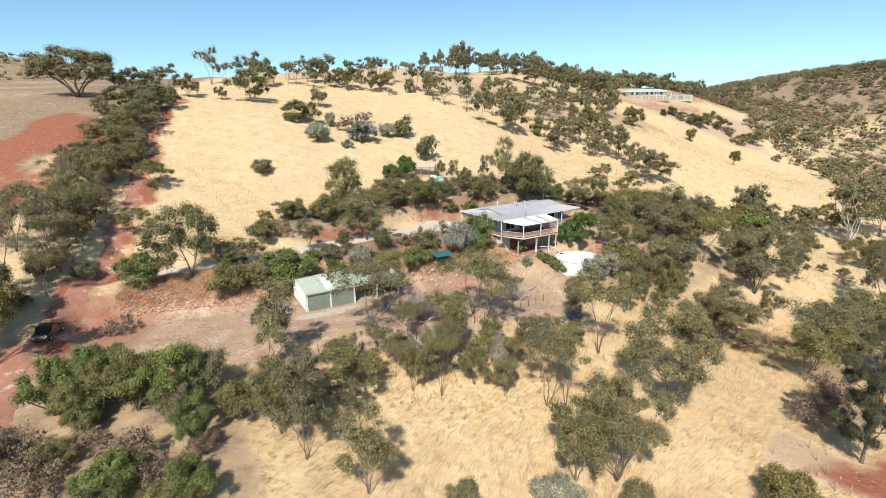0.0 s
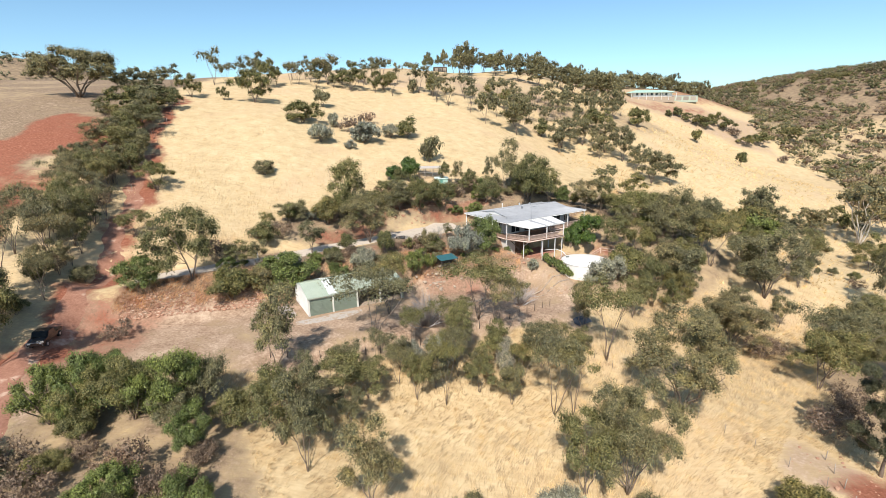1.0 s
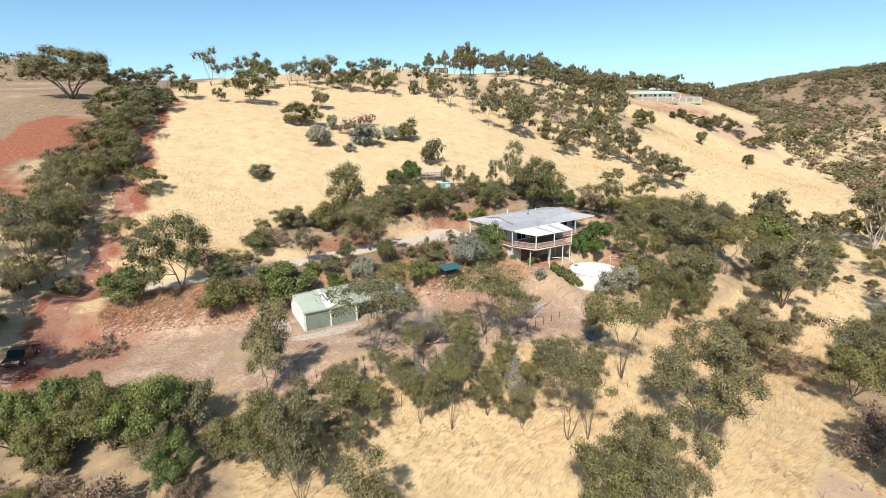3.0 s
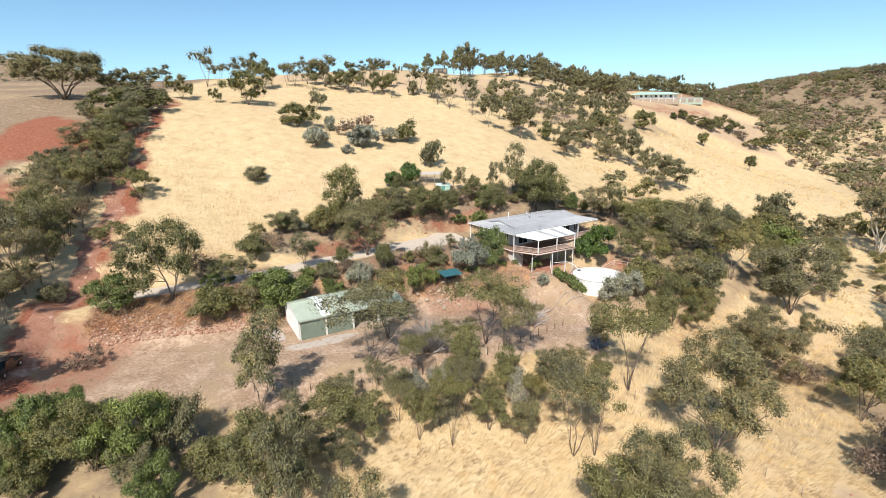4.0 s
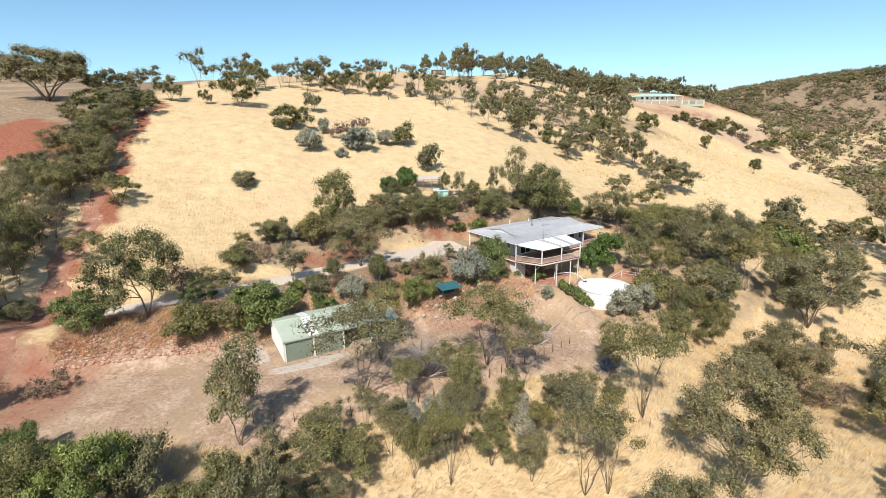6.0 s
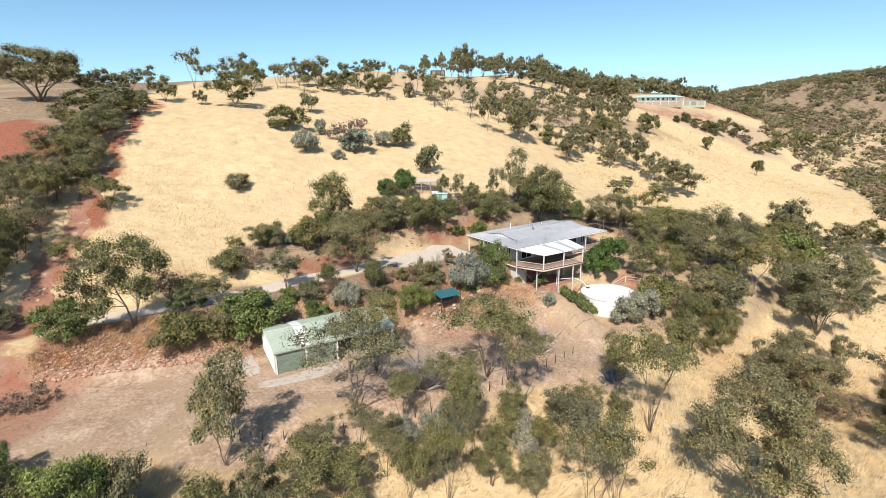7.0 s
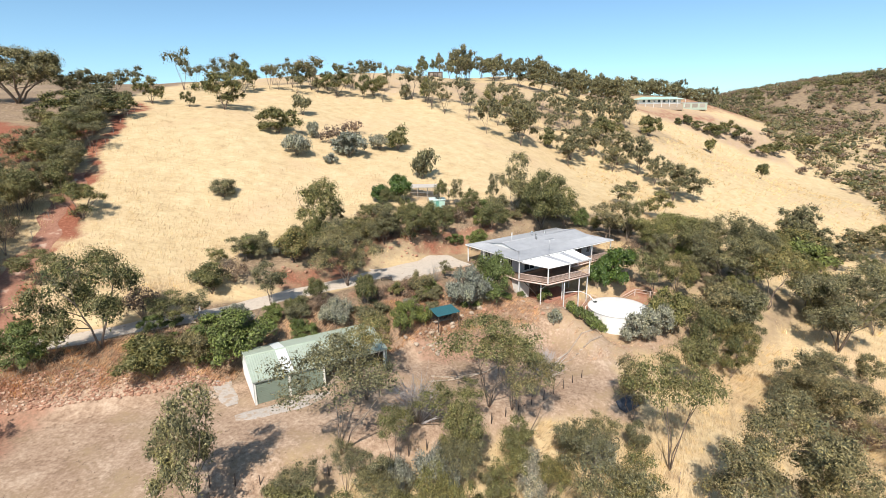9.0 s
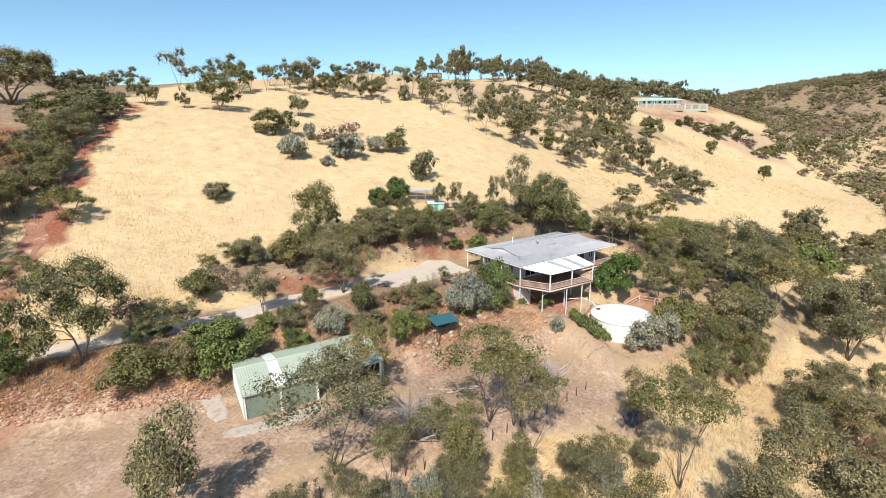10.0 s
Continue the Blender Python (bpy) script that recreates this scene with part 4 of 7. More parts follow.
def rail_fence(points, label, tall=1.0):
    x0, y0 = points[0]
    f = base("rail_fence", x0, y0, 0, 0, label, "fence")
    tops = []
    for x, y in points:
        z = height(x, y)
        part("post", boxed(x - x0 - 0.06, y - y0 - 0.06, z - 0.3, x - x0 + 0.06, y - y0 + 0.06, z + tall, bevel=0.01), RAIL_PAINT, f)
        tops.append(Vector((x - x0, y - y0, z + tall)))
    for a, b in zip(tops, tops[1:]):
        part("rail", tube(bmesh.new(), [a - Vector((0, 0, 0.04)), b - Vector((0, 0, 0.04))], [0.045, 0.045], 6), RAIL_PAINT, f)
        part("rail", tube(bmesh.new(), [a - Vector((0, 0, 0.5)), b - Vector((0, 0, 0.5))], [0.035, 0.035], 6), RAIL_PAINT, f)


rail_fence([(20.8, 94.0), (23.6, 97.0), (27.3, 97.6), (30.8, 96.9), (33.2, 96.6), (36.0, 96.6)], "low faded timber rail fence above the tank")


def gate(x, y, turn):
    g = base("farm_gate", x, y, height(x, y), turn, "white post and pipe farm gate by the driveway", "gate")
    for u in (0, 3.6):
        part("post", boxed(u - 0.09, -0.09, -0.4, u + 0.09, 0.09, 1.35, bevel=0.02), WHITE_PAINT, g, "white gate post")
    fr = part("gate_frame", tube(bmesh.new(), [(0.15, 0, 0.2), (3.45, 0, 0.2), (3.45, 0, 1.15), (0.15, 0, 1.15), (0.15, 0, 0.2)], [0.03] * 5, 6), STEEL, g)
    for z in (0.45, 0.7, 0.92):
        part("bar", tube(bmesh.new(), [(0.15, 0, z), (3.45, 0, z)], [0.018, 0.018], 5), STEEL, fr)


gate(-33.5, 83.6, 150)


def log_edging(points, label, r=0.11):
    for i, ((x0, y0), (x1, y1)) in enumerate(zip(points, points[1:])):
        z0, z1 = height(x0, y0) + r * 0.7, height(x1, y1) + r * 0.7
        ob = part("edging_log", tube(bmesh.new(), [(0, 0, 0), ((x1 - x0) * 0.5, (y1 - y0) * 0.5, (z1 - z0) * 0.5 + 0.02), (x1 - x0, y1 - y0, z1 - z0)], [r, r * 1.05, r * 0.9], 7), PALE_STONE)
        ob.matrix_world = pose(x0, y0, z0)
        tagged(ob, label, "log", "edging logs of the garden path")


log_edging([(14.0, 79.4), (16.0, 81.0), (18.2, 82.9), (20.6, 84.6)], "pale timber log edging a garden bed")
log_edging([(-2.4, 72.2), (-0.2, 72.8), (2.4, 73.9), (4.6, 75.4), (6.2, 77.2)], "pale timber log edging the bare yard")


def pickup(x, y, turn):
    c = base("car", x, y, height(x, y), turn, "dark off-road pickup parked in tree shade on the track", "car")
    bm = bmesh.new()
    prof = [(-2.4, 0.55), (-2.4, 0.95), (-0.75, 1.0), (-0.65, 1.05), (-0.45, 1.68), (0.75, 1.72), (1.25, 1.12), (2.3, 1.0), (2.42, 0.85), (2.42, 0.5), (1.9, 0.42), (-1.9, 0.45)]
    a = [bm.verts.new((px, -0.88, pz)) for px, pz in prof]
    b = [bm.verts.new((px, 0.88, pz)) for px, pz in prof]
    bm.faces.new(a)
    bm.faces.new(b[::-1])
    for i in range(len(prof)):
        j = (i + 1) % len(prof)
        bm.faces.new((a[j], a[i], b[i], b[j]))
    bmesh.ops.recalc_face_normals(bm, faces=bm.faces[:])
    bmesh.ops.bevel(bm, geom=bm.edges[:], offset=0.05, segments=2, affect="EDGES")
    part("body", bm, BLACK_PAINT, c, "black painted cab and tray")
    for s in (-1, 1):
        part("window", boxed(-0.3, s * 0.885 - 0.006, 1.15, 0.85, s * 0.885 + 0.006, 1.6), GLASS, c, "dark side glass")
        part("headlight", boxed(2.40, s * 0.62 - 0.16, 0.74, 2.45, s * 0.62 + 0.16, 0.9, bevel=0.02), WHITE_SHEET, c, "clear headlight")
    ws = part("windscreen", slab(bmesh.new(), [(0.82, -0.75, 1.69), (1.24, -0.78, 1.19), (1.24, 0.78, 1.19), (0.82, 0.75, 1.69)], 0.01), GLASS, c, "windscreen")
    ws.location = (0.045, 0, 0.03)
    part("bull_bar", tube(bmesh.new(), [(2.55, -0.85, 0.5), (2.62, -0.8, 1.0), (2.62, 0.8, 1.0), (2.55, 0.85, 0.5)], [0.045] * 4, 8), STEEL, c, "steel bull bar")
    for px in (-1.5, 1.55):
        for s in (-1, 1):
            w = part("wheel", tube(bmesh.new(), [(px, s * 0.68, 0.36), (px, s * 0.92, 0.36)], [0.37, 0.37], 18), RUBBER, c, "black tyre")
            part("rim", tube(bmesh.new(), [(px, s * 0.90, 0.36), (px, s * 0.935, 0.36)], [0.2, 0.18], 12), STEEL, w)


pickup(-50.0, 56.6, -75)


def far_homestead(x, y, turn, w, d, label, roof_mat, deck=True):
    z = height(x, y)
    f = base("house", x, y, z, turn, label, "house")
    wall_run("wall", w - 4, 0, 2.8, 0.2, [(2 + i * 3.2, 3.6 + i * 3.2, 0.8, 2.2) for i in range(int((w - 7) / 3.2))], WHITE_SHEET, f, Matrix.Translation((-w / 2 + 2, -d / 2 + 2, 0.6)))
    for i in range(int((w - 7) / 3.2)):
        window_in((2 + i * 3.2, 3.6 + i * 3.2, 0.8, 2.2), f, Matrix.Translation((-w / 2 + 2, -d / 2 + 2, 0.6)), 1)
    part("wall", boxed(-w / 2 + 2, -d / 2 + 2.22, -1, -w / 2 + 2.2, d / 2 - 2, 3.4), WHITE_SHEET, f)
    part("wall", boxed(w / 2 - 2.2, -d / 2 + 2.22, -1, w / 2 - 2, d / 2 - 2, 3.4), WHITE_SHEET, f)
    part("wall", boxed(-w / 2 + 2.2, d / 2 - 2.2, -1, w / 2 - 2.2, d / 2 - 2, 3.4), WHITE_SHEET, f)
    part("base_wall", boxed(-w / 2 + 1, -d / 2 + 0.6, -3.0, w / 2 - 1, d / 2 - 1, 0.55), PALE_STONE, f, "pale base wall")
    e, r = 3.0, 4.7
    k = d / 2
    for cs in ([(-w / 2, -k, e), (w / 2, -k, e), (w / 2 - k, 0, r), (-w / 2 + k, 0, r)], [(w / 2, k, e), (-w / 2, k, e), (-w / 2 + k, 0, r), (w / 2 - k, 0, r)],
               [(-w / 2, k, e), (-w / 2, -k, e), (-w / 2 + k, 0.05, r), (-w / 2 + k, -0.05, r)], [(w / 2, -k, e), (w / 2, k, e), (w / 2 - k, -0.05, r), (w / 2 - k, 0.05, r)]):
        part("roof", corrugated(bmesh.new(), cs, 0.6, 0.03), roof_mat, f)
    for i in range(7):
        u = -w / 2 + 0.3 + i * (w - 0.6) / 6
        part("post", boxed(u - 0.1, -k + 0.1, -1.5, u + 0.1, -k + 0.3, e - 0.05), WHITE_PAINT, f)


far_homestead(130, 327, 6, 30, 11, "distant white farmhouse with pale green hipped roof", MINT_SHEET)


def far_shed(x, y, turn, w, d, h, label, roof_mat, wall_mat):
    z = height(x, y)
    f = base("shed", x, y, z, turn, label, "shed")
    part("wall", boxed(-w / 2, -d / 2, -1.5, w / 2, d / 2, h), wall_mat, f)
    part("roof", corrugated(bmesh.new(), [(-w / 2 - 0.2, -d / 2 - 0.2, h + 0.04), (w / 2 + 0.2, -d / 2 - 0.2, h + 0.04), (w / 2 + 0.2, d / 2 + 0.2, h + 0.5), (-w / 2 - 0.2, d / 2 + 0.2, h + 0.5)], 0.5, 0.03), roof_mat, f)
    for i in range(3):
        part("door", boxed(-w / 2 + w * (0.1 + 0.3 * i), -d / 2 - 0.05, -0.2, -w / 2 + w * (0.32 + 0.3 * i), -d / 2 - 0.005, h - 0.5), GREY_TIMBER, f)


far_shed(154.0, 333, 4, 16, 7, 2.6, "distant grey-green open farm shed", ZINC, GREEN_SHEET)
far_shed(-3, 312, 5, 8, 5, 2.6, "small dark building on the ridge", ZINC, DARK_TIMBER)


# ---- trees and shrubs ----
ico = bmesh.new()
bmesh.ops.create_icosphere(ico, subdivisions=1, radius=1)
ICO = np.array([v.co[:] for v in ico.verts])
ICO_FACES = np.array([[v.index for v in f.verts] for f in ico.faces])
ico.free()
if len(ICO) != 12:
    raise ValueError("unexpected icosahedron")


def leaves_mesh(name, centres, sizes, per, length, width, droop, rng, squash=0.7, lean_out=0.3, heart=0.0, middles=None, within=0.0):
    """Sprigs: slim pointed leaf sprays gathered in clumps round the given centres; middles: the bough each clump grows from."""
    k = len(centres)
    centres, sizes = np.asarray(centres, float), np.asarray(sizes, float)
    c = np.repeat(centres, per, axis=0)
    s = np.repeat(sizes, per)[:, None]
    nn = len(c)
    d = rng.normal(size=(nn, 3))
    d /= np.linalg.norm(d, axis=1)[:, None]
    d[:, 2] = np.where(rng.random(nn) < 0.5, np.abs(d[:, 2]), d[:, 2])
    rad = 0.30 + 0.76 * rng.random((nn, 1)) ** 0.7
    p = c + d * rad * s * np.array([1, 1, squash])
    face = d
    if middles is not None:
        face = p - np.repeat(np.asarray(middles), per, axis=0)
        face = face / (np.linalg.norm(face, axis=1)[:, None] + 1e-9) + 0.6 * d
    wild = rng.normal(size=(nn, 3))
    ax = d * lean_out + wild - 0.6 * d * (wild * d).sum(1)[:, None] + np.array([0, 0, -droop])
    ax /= np.linalg.norm(ax, axis=1)[:, None]
    up = rng.normal(size=(nn, 3)) * 0.55 + face + np.array([0, 0, 0.3])
    side = np.cross(ax, up)
    side /= np.linalg.norm(side, axis=1)[:, None] + 1e-9
    ln = length * (0.55 + 0.9 * rng.random((nn, 1)))
    wd = width * (0.6 + 0.8 * rng.random((nn, 1)))
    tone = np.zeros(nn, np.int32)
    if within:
        # twiggy sprays inside the clumps, broader and darker brown to paint inner shade
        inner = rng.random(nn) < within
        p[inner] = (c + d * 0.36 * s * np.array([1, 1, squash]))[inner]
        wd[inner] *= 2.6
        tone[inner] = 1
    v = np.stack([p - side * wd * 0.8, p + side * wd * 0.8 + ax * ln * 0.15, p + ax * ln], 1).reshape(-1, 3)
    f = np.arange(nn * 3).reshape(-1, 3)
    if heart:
        # rough, uneven middle of a far clump, its dark colour painting inner shade
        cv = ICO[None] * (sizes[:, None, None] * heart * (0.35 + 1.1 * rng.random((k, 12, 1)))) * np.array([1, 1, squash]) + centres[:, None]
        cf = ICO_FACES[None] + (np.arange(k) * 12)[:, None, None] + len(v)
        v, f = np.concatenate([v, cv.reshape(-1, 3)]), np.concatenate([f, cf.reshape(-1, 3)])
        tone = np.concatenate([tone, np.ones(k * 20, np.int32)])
    me = bpy.data.meshes.new(name)
    me.vertices.add(len(v))
    me.vertices.foreach_set("co", v.ravel())
    me.loops.add(f.size)
    me.loops.foreach_set("vertex_index", f.ravel())
    me.polygons.add(len(f))
    me.polygons.foreach_set("loop_start", np.arange(0, f.size, 3))
    me.polygons.foreach_set("material_index", tone)
    me.update(calc_edges=True)
    return me


def tree(seed, name, label, category, leaf_mat, bark, h, r, stems, crown_low, clumps, per, length, width, droop=0.3, squash=0.7, shell=0.55, trunk_r=0.16, lean=0.5, flat=1.0, sides=6, core=0.0):
    """One tree at the origin: stems fork to boughs, each bough carries a domed pad of leaf clumps, with gaps between the pads."""
    rng = np.random.default_rng(seed)
    pads = max(5, round(clumps / 7.5))
    pad_r = 1.24 * r / math.sqrt(pads) * max(1.0, math.sqrt(h / (2.3 * r)))
    boughs = []
    tries = 0
    lobe = rng.random(6) * math.tau
    while len(boughs) < pads and tries < pads * 80:
        tries += 1
        a, q = rng.random() * math.tau, rng.random() ** 0.5
        uneven = 0.84 + 0.16 * math.sin(2 * a + lobe[0]) + 0.12 * math.sin(3 * a + lobe[1]) + 0.06 * math.sin(5 * a + lobe[2])
        dome = math.sqrt(max(1 - (q * 0.96) ** 2, 0)) ** flat
        z0 = h * crown_low + h * 0.10 * q + pad_r * 0.25
        top = h * (0.92 + 0.08 * math.sin(4 * a + lobe[3])) - pad_r * squash * 0.8
        z = z0 + max(top - z0, 0) * dome * (1 - (1 - shell) * rng.random() ** 1.3 if rng.random() < 0.25 + 0.6 * shell else rng.random())
        reach = max(r - pad_r * 0.75, 0.2 * r) * uneven * 1.12
        p = np.array([math.cos(a) * q * reach, math.sin(a) * q * reach, max(z, pad_r * 0.35)])
        if all(np.linalg.norm((p - c) * [1, 1, 1.25]) > pad_r * (1.05 if tries < pads * 40 else 0.75) for c in boughs):
            boughs.append(p)
    per_pad = max(round(clumps / len(boughs)), 4)
    centres, middles, sizes = [], [], []
    for c in boughs:
        w = pad_r * (0.78 + 0.44 * rng.random())
        for _ in range(per_pad):
            z = -0.25 + 1.25 * rng.random()
            a, s = rng.random() * math.tau, math.sqrt(max(1 - z * z, 0))
            centres.append(c + w * (0.5 + 0.28 * rng.random()) * np.array([math.cos(a) * s, math.sin(a) * s, z * squash]))
            middles.append(c - np.array([0, 0, 0.3 * w]))
            sizes.append(w * (0.40 + 0.22 * rng.random()))
    root = new(name)
    root.empty_display_size = 0.3
    tagged(root, label, category)
    # wood
    bm = bmesh.new()
    joints = []
    for i in range(stems):
        a = math.tau * (i + 0.6 * rng.random()) / stems
        out = (lean if stems > 1 else lean * 0.35) * r * (0.5 + 0.7 * rng.random())
        top = h * (crown_low + (0.9 - crown_low) * (0.35 + 0.4 * rng.random()))
        pts, k = [], 5
        for j in range(k + 1):
            t = j / k
            wob = rng.normal(size=2) * 0.03 * h * t ** 0.5
            pts.append(Vector((math.cos(a) * (0.1 * trunk_r + out * t ** 1.35) + wob[0], math.sin(a) * (0.1 * trunk_r + out * t ** 1.35) + wob[1], -0.25 + (top + 0.25) * t)))
        w = trunk_r * (1.0 if stems == 1 else 0.75)
        tube(bm, pts, [w * 1.25] + [w * (1 - 0.13 * j) for j in range(1, k + 1)], sides)
        joints += [(pts[j], w * (1 - 0.13 * j)) for j in range(2, k + 1)]
    forks = []
    for c in boughs:
        e = Vector(c) - Vector((0, 0, 0.25 * pad_r))
        low = [j for j in joints if j[0].z < e.z - 0.05 * h] or joints[:1]
        b, w = min(low, key=lambda j: (j[0] - e).length + 0.3 * (e.z - j[0].z))
        mid = b.lerp(e, 0.5) + Vector(rng.normal(size=3) * 0.07 * (e - b).length) + Vector((0, 0, 0.07 * (e - b).length))
        wr = min(w * 0.62, 0.022 * r)
        tube(bm, [b, mid, e], [wr, wr * 0.75, wr * 0.4], 4)
        forks.append((mid, e, wr * 0.5))
    for n_, c in enumerate(centres):
        if sides < 5 and n_ % 3:
            continue
        mid, e, wr = forks[min(n_ // per_pad, len(forks) - 1)]
        tube(bm, [mid.lerp(e, 0.3 + 0.7 * rng.random()), Vector(c)], [wr * 0.7, wr * 0.15], 3)
    part("trunk", bm, bark, root)
    if per:
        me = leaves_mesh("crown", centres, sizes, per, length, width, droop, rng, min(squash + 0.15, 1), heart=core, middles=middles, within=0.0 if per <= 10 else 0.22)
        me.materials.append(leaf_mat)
        me.materials.append(HEART_SHADE[leaf_mat.name])
        cr = new("crown", me)
        cr.parent = root
    root["h"], root["r"] = h, r
    return root


def thicket_of(seed, name, label, category, bark, h, r, twigs, leaf_mat=None, per=0):
    """A leafless or half-dead shrub: a spray of fine forking twigs."""
    rng = np.random.default_rng(seed)
    root = new(name)
    tagged(root, label, category)
    bm = bmesh.new()
    ends = []
    for _ in range(twigs):
        a, q = rng.random() * math.tau, rng.random() ** 0.6
        e = Vector((math.cos(a) * q * r, math.sin(a) * q * r, h * (0.35 + 0.65 * rng.random()) * (1 - 0.35 * q * q)))
        m = e * 0.5 + Vector(rng.normal(size=3)) * 0.08 * h + Vector((0, 0, 0.08 * h))
        tube(bm, [(e.x * 0.06, e.y * 0.06, -0.1), m, e], [0.018 * r + 0.012, 0.012 * r + 0.006, 0.006], 3)
        for _ in range(3):
            f = m.lerp(e, rng.random()) + Vector(rng.normal(size=3)) * 0.14 * r
            tube(bm, [m.lerp(e, 0.4), f], [0.012, 0.004], 3)
            ends.append(f)
        ends.append(e)
    part("trunk", bm, bark, root)
    if per:
        me = leaves_mesh("crown", [tuple(e) for e in ends], np.full(len(ends), 0.22 * r), per, 0.24, 0.05, 0.1, rng)
        me.materials.append(leaf_mat)
        cr = new("crown", me)
        cr.parent = root
    root["h"], root["r"] = h, r
    return root


# kind: how many kinds of it, name, label, category, leaf, bark, height, radius, stems, crown's foot, clumps, droop, squash, shell, trunk, lean, dome
SORTS = {
    "gum": (5, "gum_tree", "grey-green gum tree with an open ragged crown", "tree", LEAF_GUM, BARK, 8.0, 3.6, 3, 0.26, 66, 0.45, 0.8, 0.35, 0.075, 0.55, 0.6),
    "tall": (2, "gum_tree", "large spreading grey-green gum tree", "tree", LEAF_GUM, BARK, 12.5, 6.6, 5, 0.13, 175, 0.35, 0.85, 0.3, 0.125, 0.55, 0.5),
    "dead": (3, "dry_shrub", "brown half-dead twiggy shrub", "shrub", LEAF_DRY, DRY_TWIG, 3.2, 2.4, 8, 0.10, 50, 0.0, 0.9, 0.5, 0.04, 0.7, 0.7),
    "open": (4, "spreading_gum", "spreading gum with bare forked stems and flat leaf clumps", "tree", LEAF_GUM, BARK, 9.0, 4.6, 3, 0.54, 52, 0.12, 0.5, 0.7, 0.085, 0.8, 0.75),
    "flat": (3, "umbrella_gum", "tall thin gum with bare stems and an umbrella crown", "tree", LEAF_GUM, BARK, 9.0, 4.4, 4, 0.42, 34, 0.2, 0.7, 0.6, 0.10, 0.65, 0.55),
    "big": (1, "gum_tree", "large old spreading gum with a broad dome on many limbs", "tree", LEAF_GUM, BARK, 14.0, 13.0, 8, 0.24, 230, 0.3, 0.6, 0.55, 0.36, 0.8, 0.7),
    "pale": (1, "gum_tree", "tall gum with several pale smooth trunks", "tree", LEAF_GUM, PALE_BARK, 14.0, 8.0, 5, 0.35, 90, 0.4, 0.75, 0.5, 0.3, 0.5, 0.7),
    "olive": (3, "round_tree", "dark olive-green round-headed tree in dry grass", "tree", LEAF_OLIVE, BARK, 7.5, 4.6, 3, 0.13, 80, 0.1, 0.75, 0.6, 0.13, 0.6, 0.6),
    "dense": (2, "round_tree", "dense dark green round tree", "tree", LEAF_OLIVE, BARK, 6.0, 4.6, 3, 0.10, 120, 0.0, 0.8, 0.75, 0.18, 0.5, 0.7),
    "bush": (4, "bush", "dull olive-green bushy shrub", "shrub", LEAF_OLIVE, BARK, 4.0, 2.6, 4, 0.06, 54, 0.1, 0.8, 0.45, 0.08, 0.6, 0.7),
    "wattle": (4, "wattle_bush", "dense fresh green wattle bush", "shrub", LEAF_WATTLE, BARK, 5.0, 3.6, 5, 0.06, 80, 0.1, 0.75, 0.6, 0.10, 0.65, 0.65),
    "salt": (3, "silver_bush", "rounded silvery blue-grey saltbush", "shrub", LEAF_SALT, BARK, 3.4, 2.8, 5, 0.05, 60, -0.3, 0.8, 0.7, 0.07, 0.6, 0.7),
    "citrus": (1, "orange_tree", "glossy bright green fruit tree", "tree", LEAF_BRIGHT, BARK, 5.0, 2.8, 2, 0.06, 60, 0.0, 0.8, 0.7, 0.1, 0.5, 0.7),
    "fig": (1, "fig_bush", "broad-leaved bright green fig bush beside the house", "shrub", LEAF_BRIGHT, BARK, 4.6, 3.2, 5, 0.05, 64, 0.2, 0.75, 0.7, 0.09, 0.6, 0.7),
    "hedge": (1, "garden_shrub", "bright green low garden shrub near the tank", "shrub", LEAF_WATTLE, BARK, 1.6, 1.4, 6, 0.02, 30, 0.1, 0.7, 0.7, 0.04, 0.7, 0.7),
    "pine": (1, "sheoak", "tall dense dark sheoak with drooping needles", "tree", LEAF_PINE, BARK, 18.0, 4.2, 1, 0.05, 230, 0.7, 1.0, 0.3, 0.22, 0.2, 0.8),
}
# by distance up the hill: leaves in a clump, their length and width, for each stretch of the plan
GRAIN = {"close": (225, 0.20, 0.050), "near": (180, 0.20, 0.054), "mid": (112, 0.205, 0.072), "far": (40, 0.36, 0.145), "crest": (26, 0.46, 0.20)}
FULL = {"gum": 0.95, "open": 0.8, "dense": 1.3, "dead": 0.22, "tall": 1.15, "wattle": 1.15, "salt": 1.2, "citrus": 1.4, "olive": 1.2, "pine": 1.9, "big": 3.4, "pale": 1.6, "fig": 1.2}
KINDS = {}


def kinds_of(kind, stretch):
    key = (kind, stretch)
    if key not in KINDS:
        if kind == "snag":
            KINDS[key] = [thicket_of(110 + i, "fallen_branches", "tangle of bleached dead branches", "dead wood", DEAD_WOOD, 2.6, 3.0, 110) for i in range(2)]
        elif kind == "bare":
            KINDS[key] = [thicket_of(120, "bare_tree", "small leafless pale-twigged garden tree", "tree", PALE_BARK, 4.0, 1.6, 40)]
        else:
            n, name, label, cat, lf, bark, h, r, stems, low, clumps, droop, squash, shell, tr, lean, dome = SORTS[kind]
            per, ln, wd = GRAIN[stretch]
            broad = 2.0 if kind in ("fig", "citrus") else 0.7 if kind == "pine" else 1.0
            if stretch in ("far", "crest"):
                clumps = int(clumps * 0.8)
            KINDS[key] = [tree(sum(map(ord, kind)) * 7 + i, name, label, cat, {"bush": LEAF_GUM, "gum": LEAF_SUNNY, "open": LEAF_SUNNY}.get(kind, lf) if i % 2 else lf, bark, h, r, stems + i % 2, low, clumps, int(per * FULL.get(kind, 1.0)), ln, wd * broad, droop, squash, shell, tr, lean, dome, 6 if stretch in ("close", "near") else 4, {"far": 0.36, "crest": 0.4}.get(stretch, 0.0)) for i in range(n)]
    return KINDS[key]


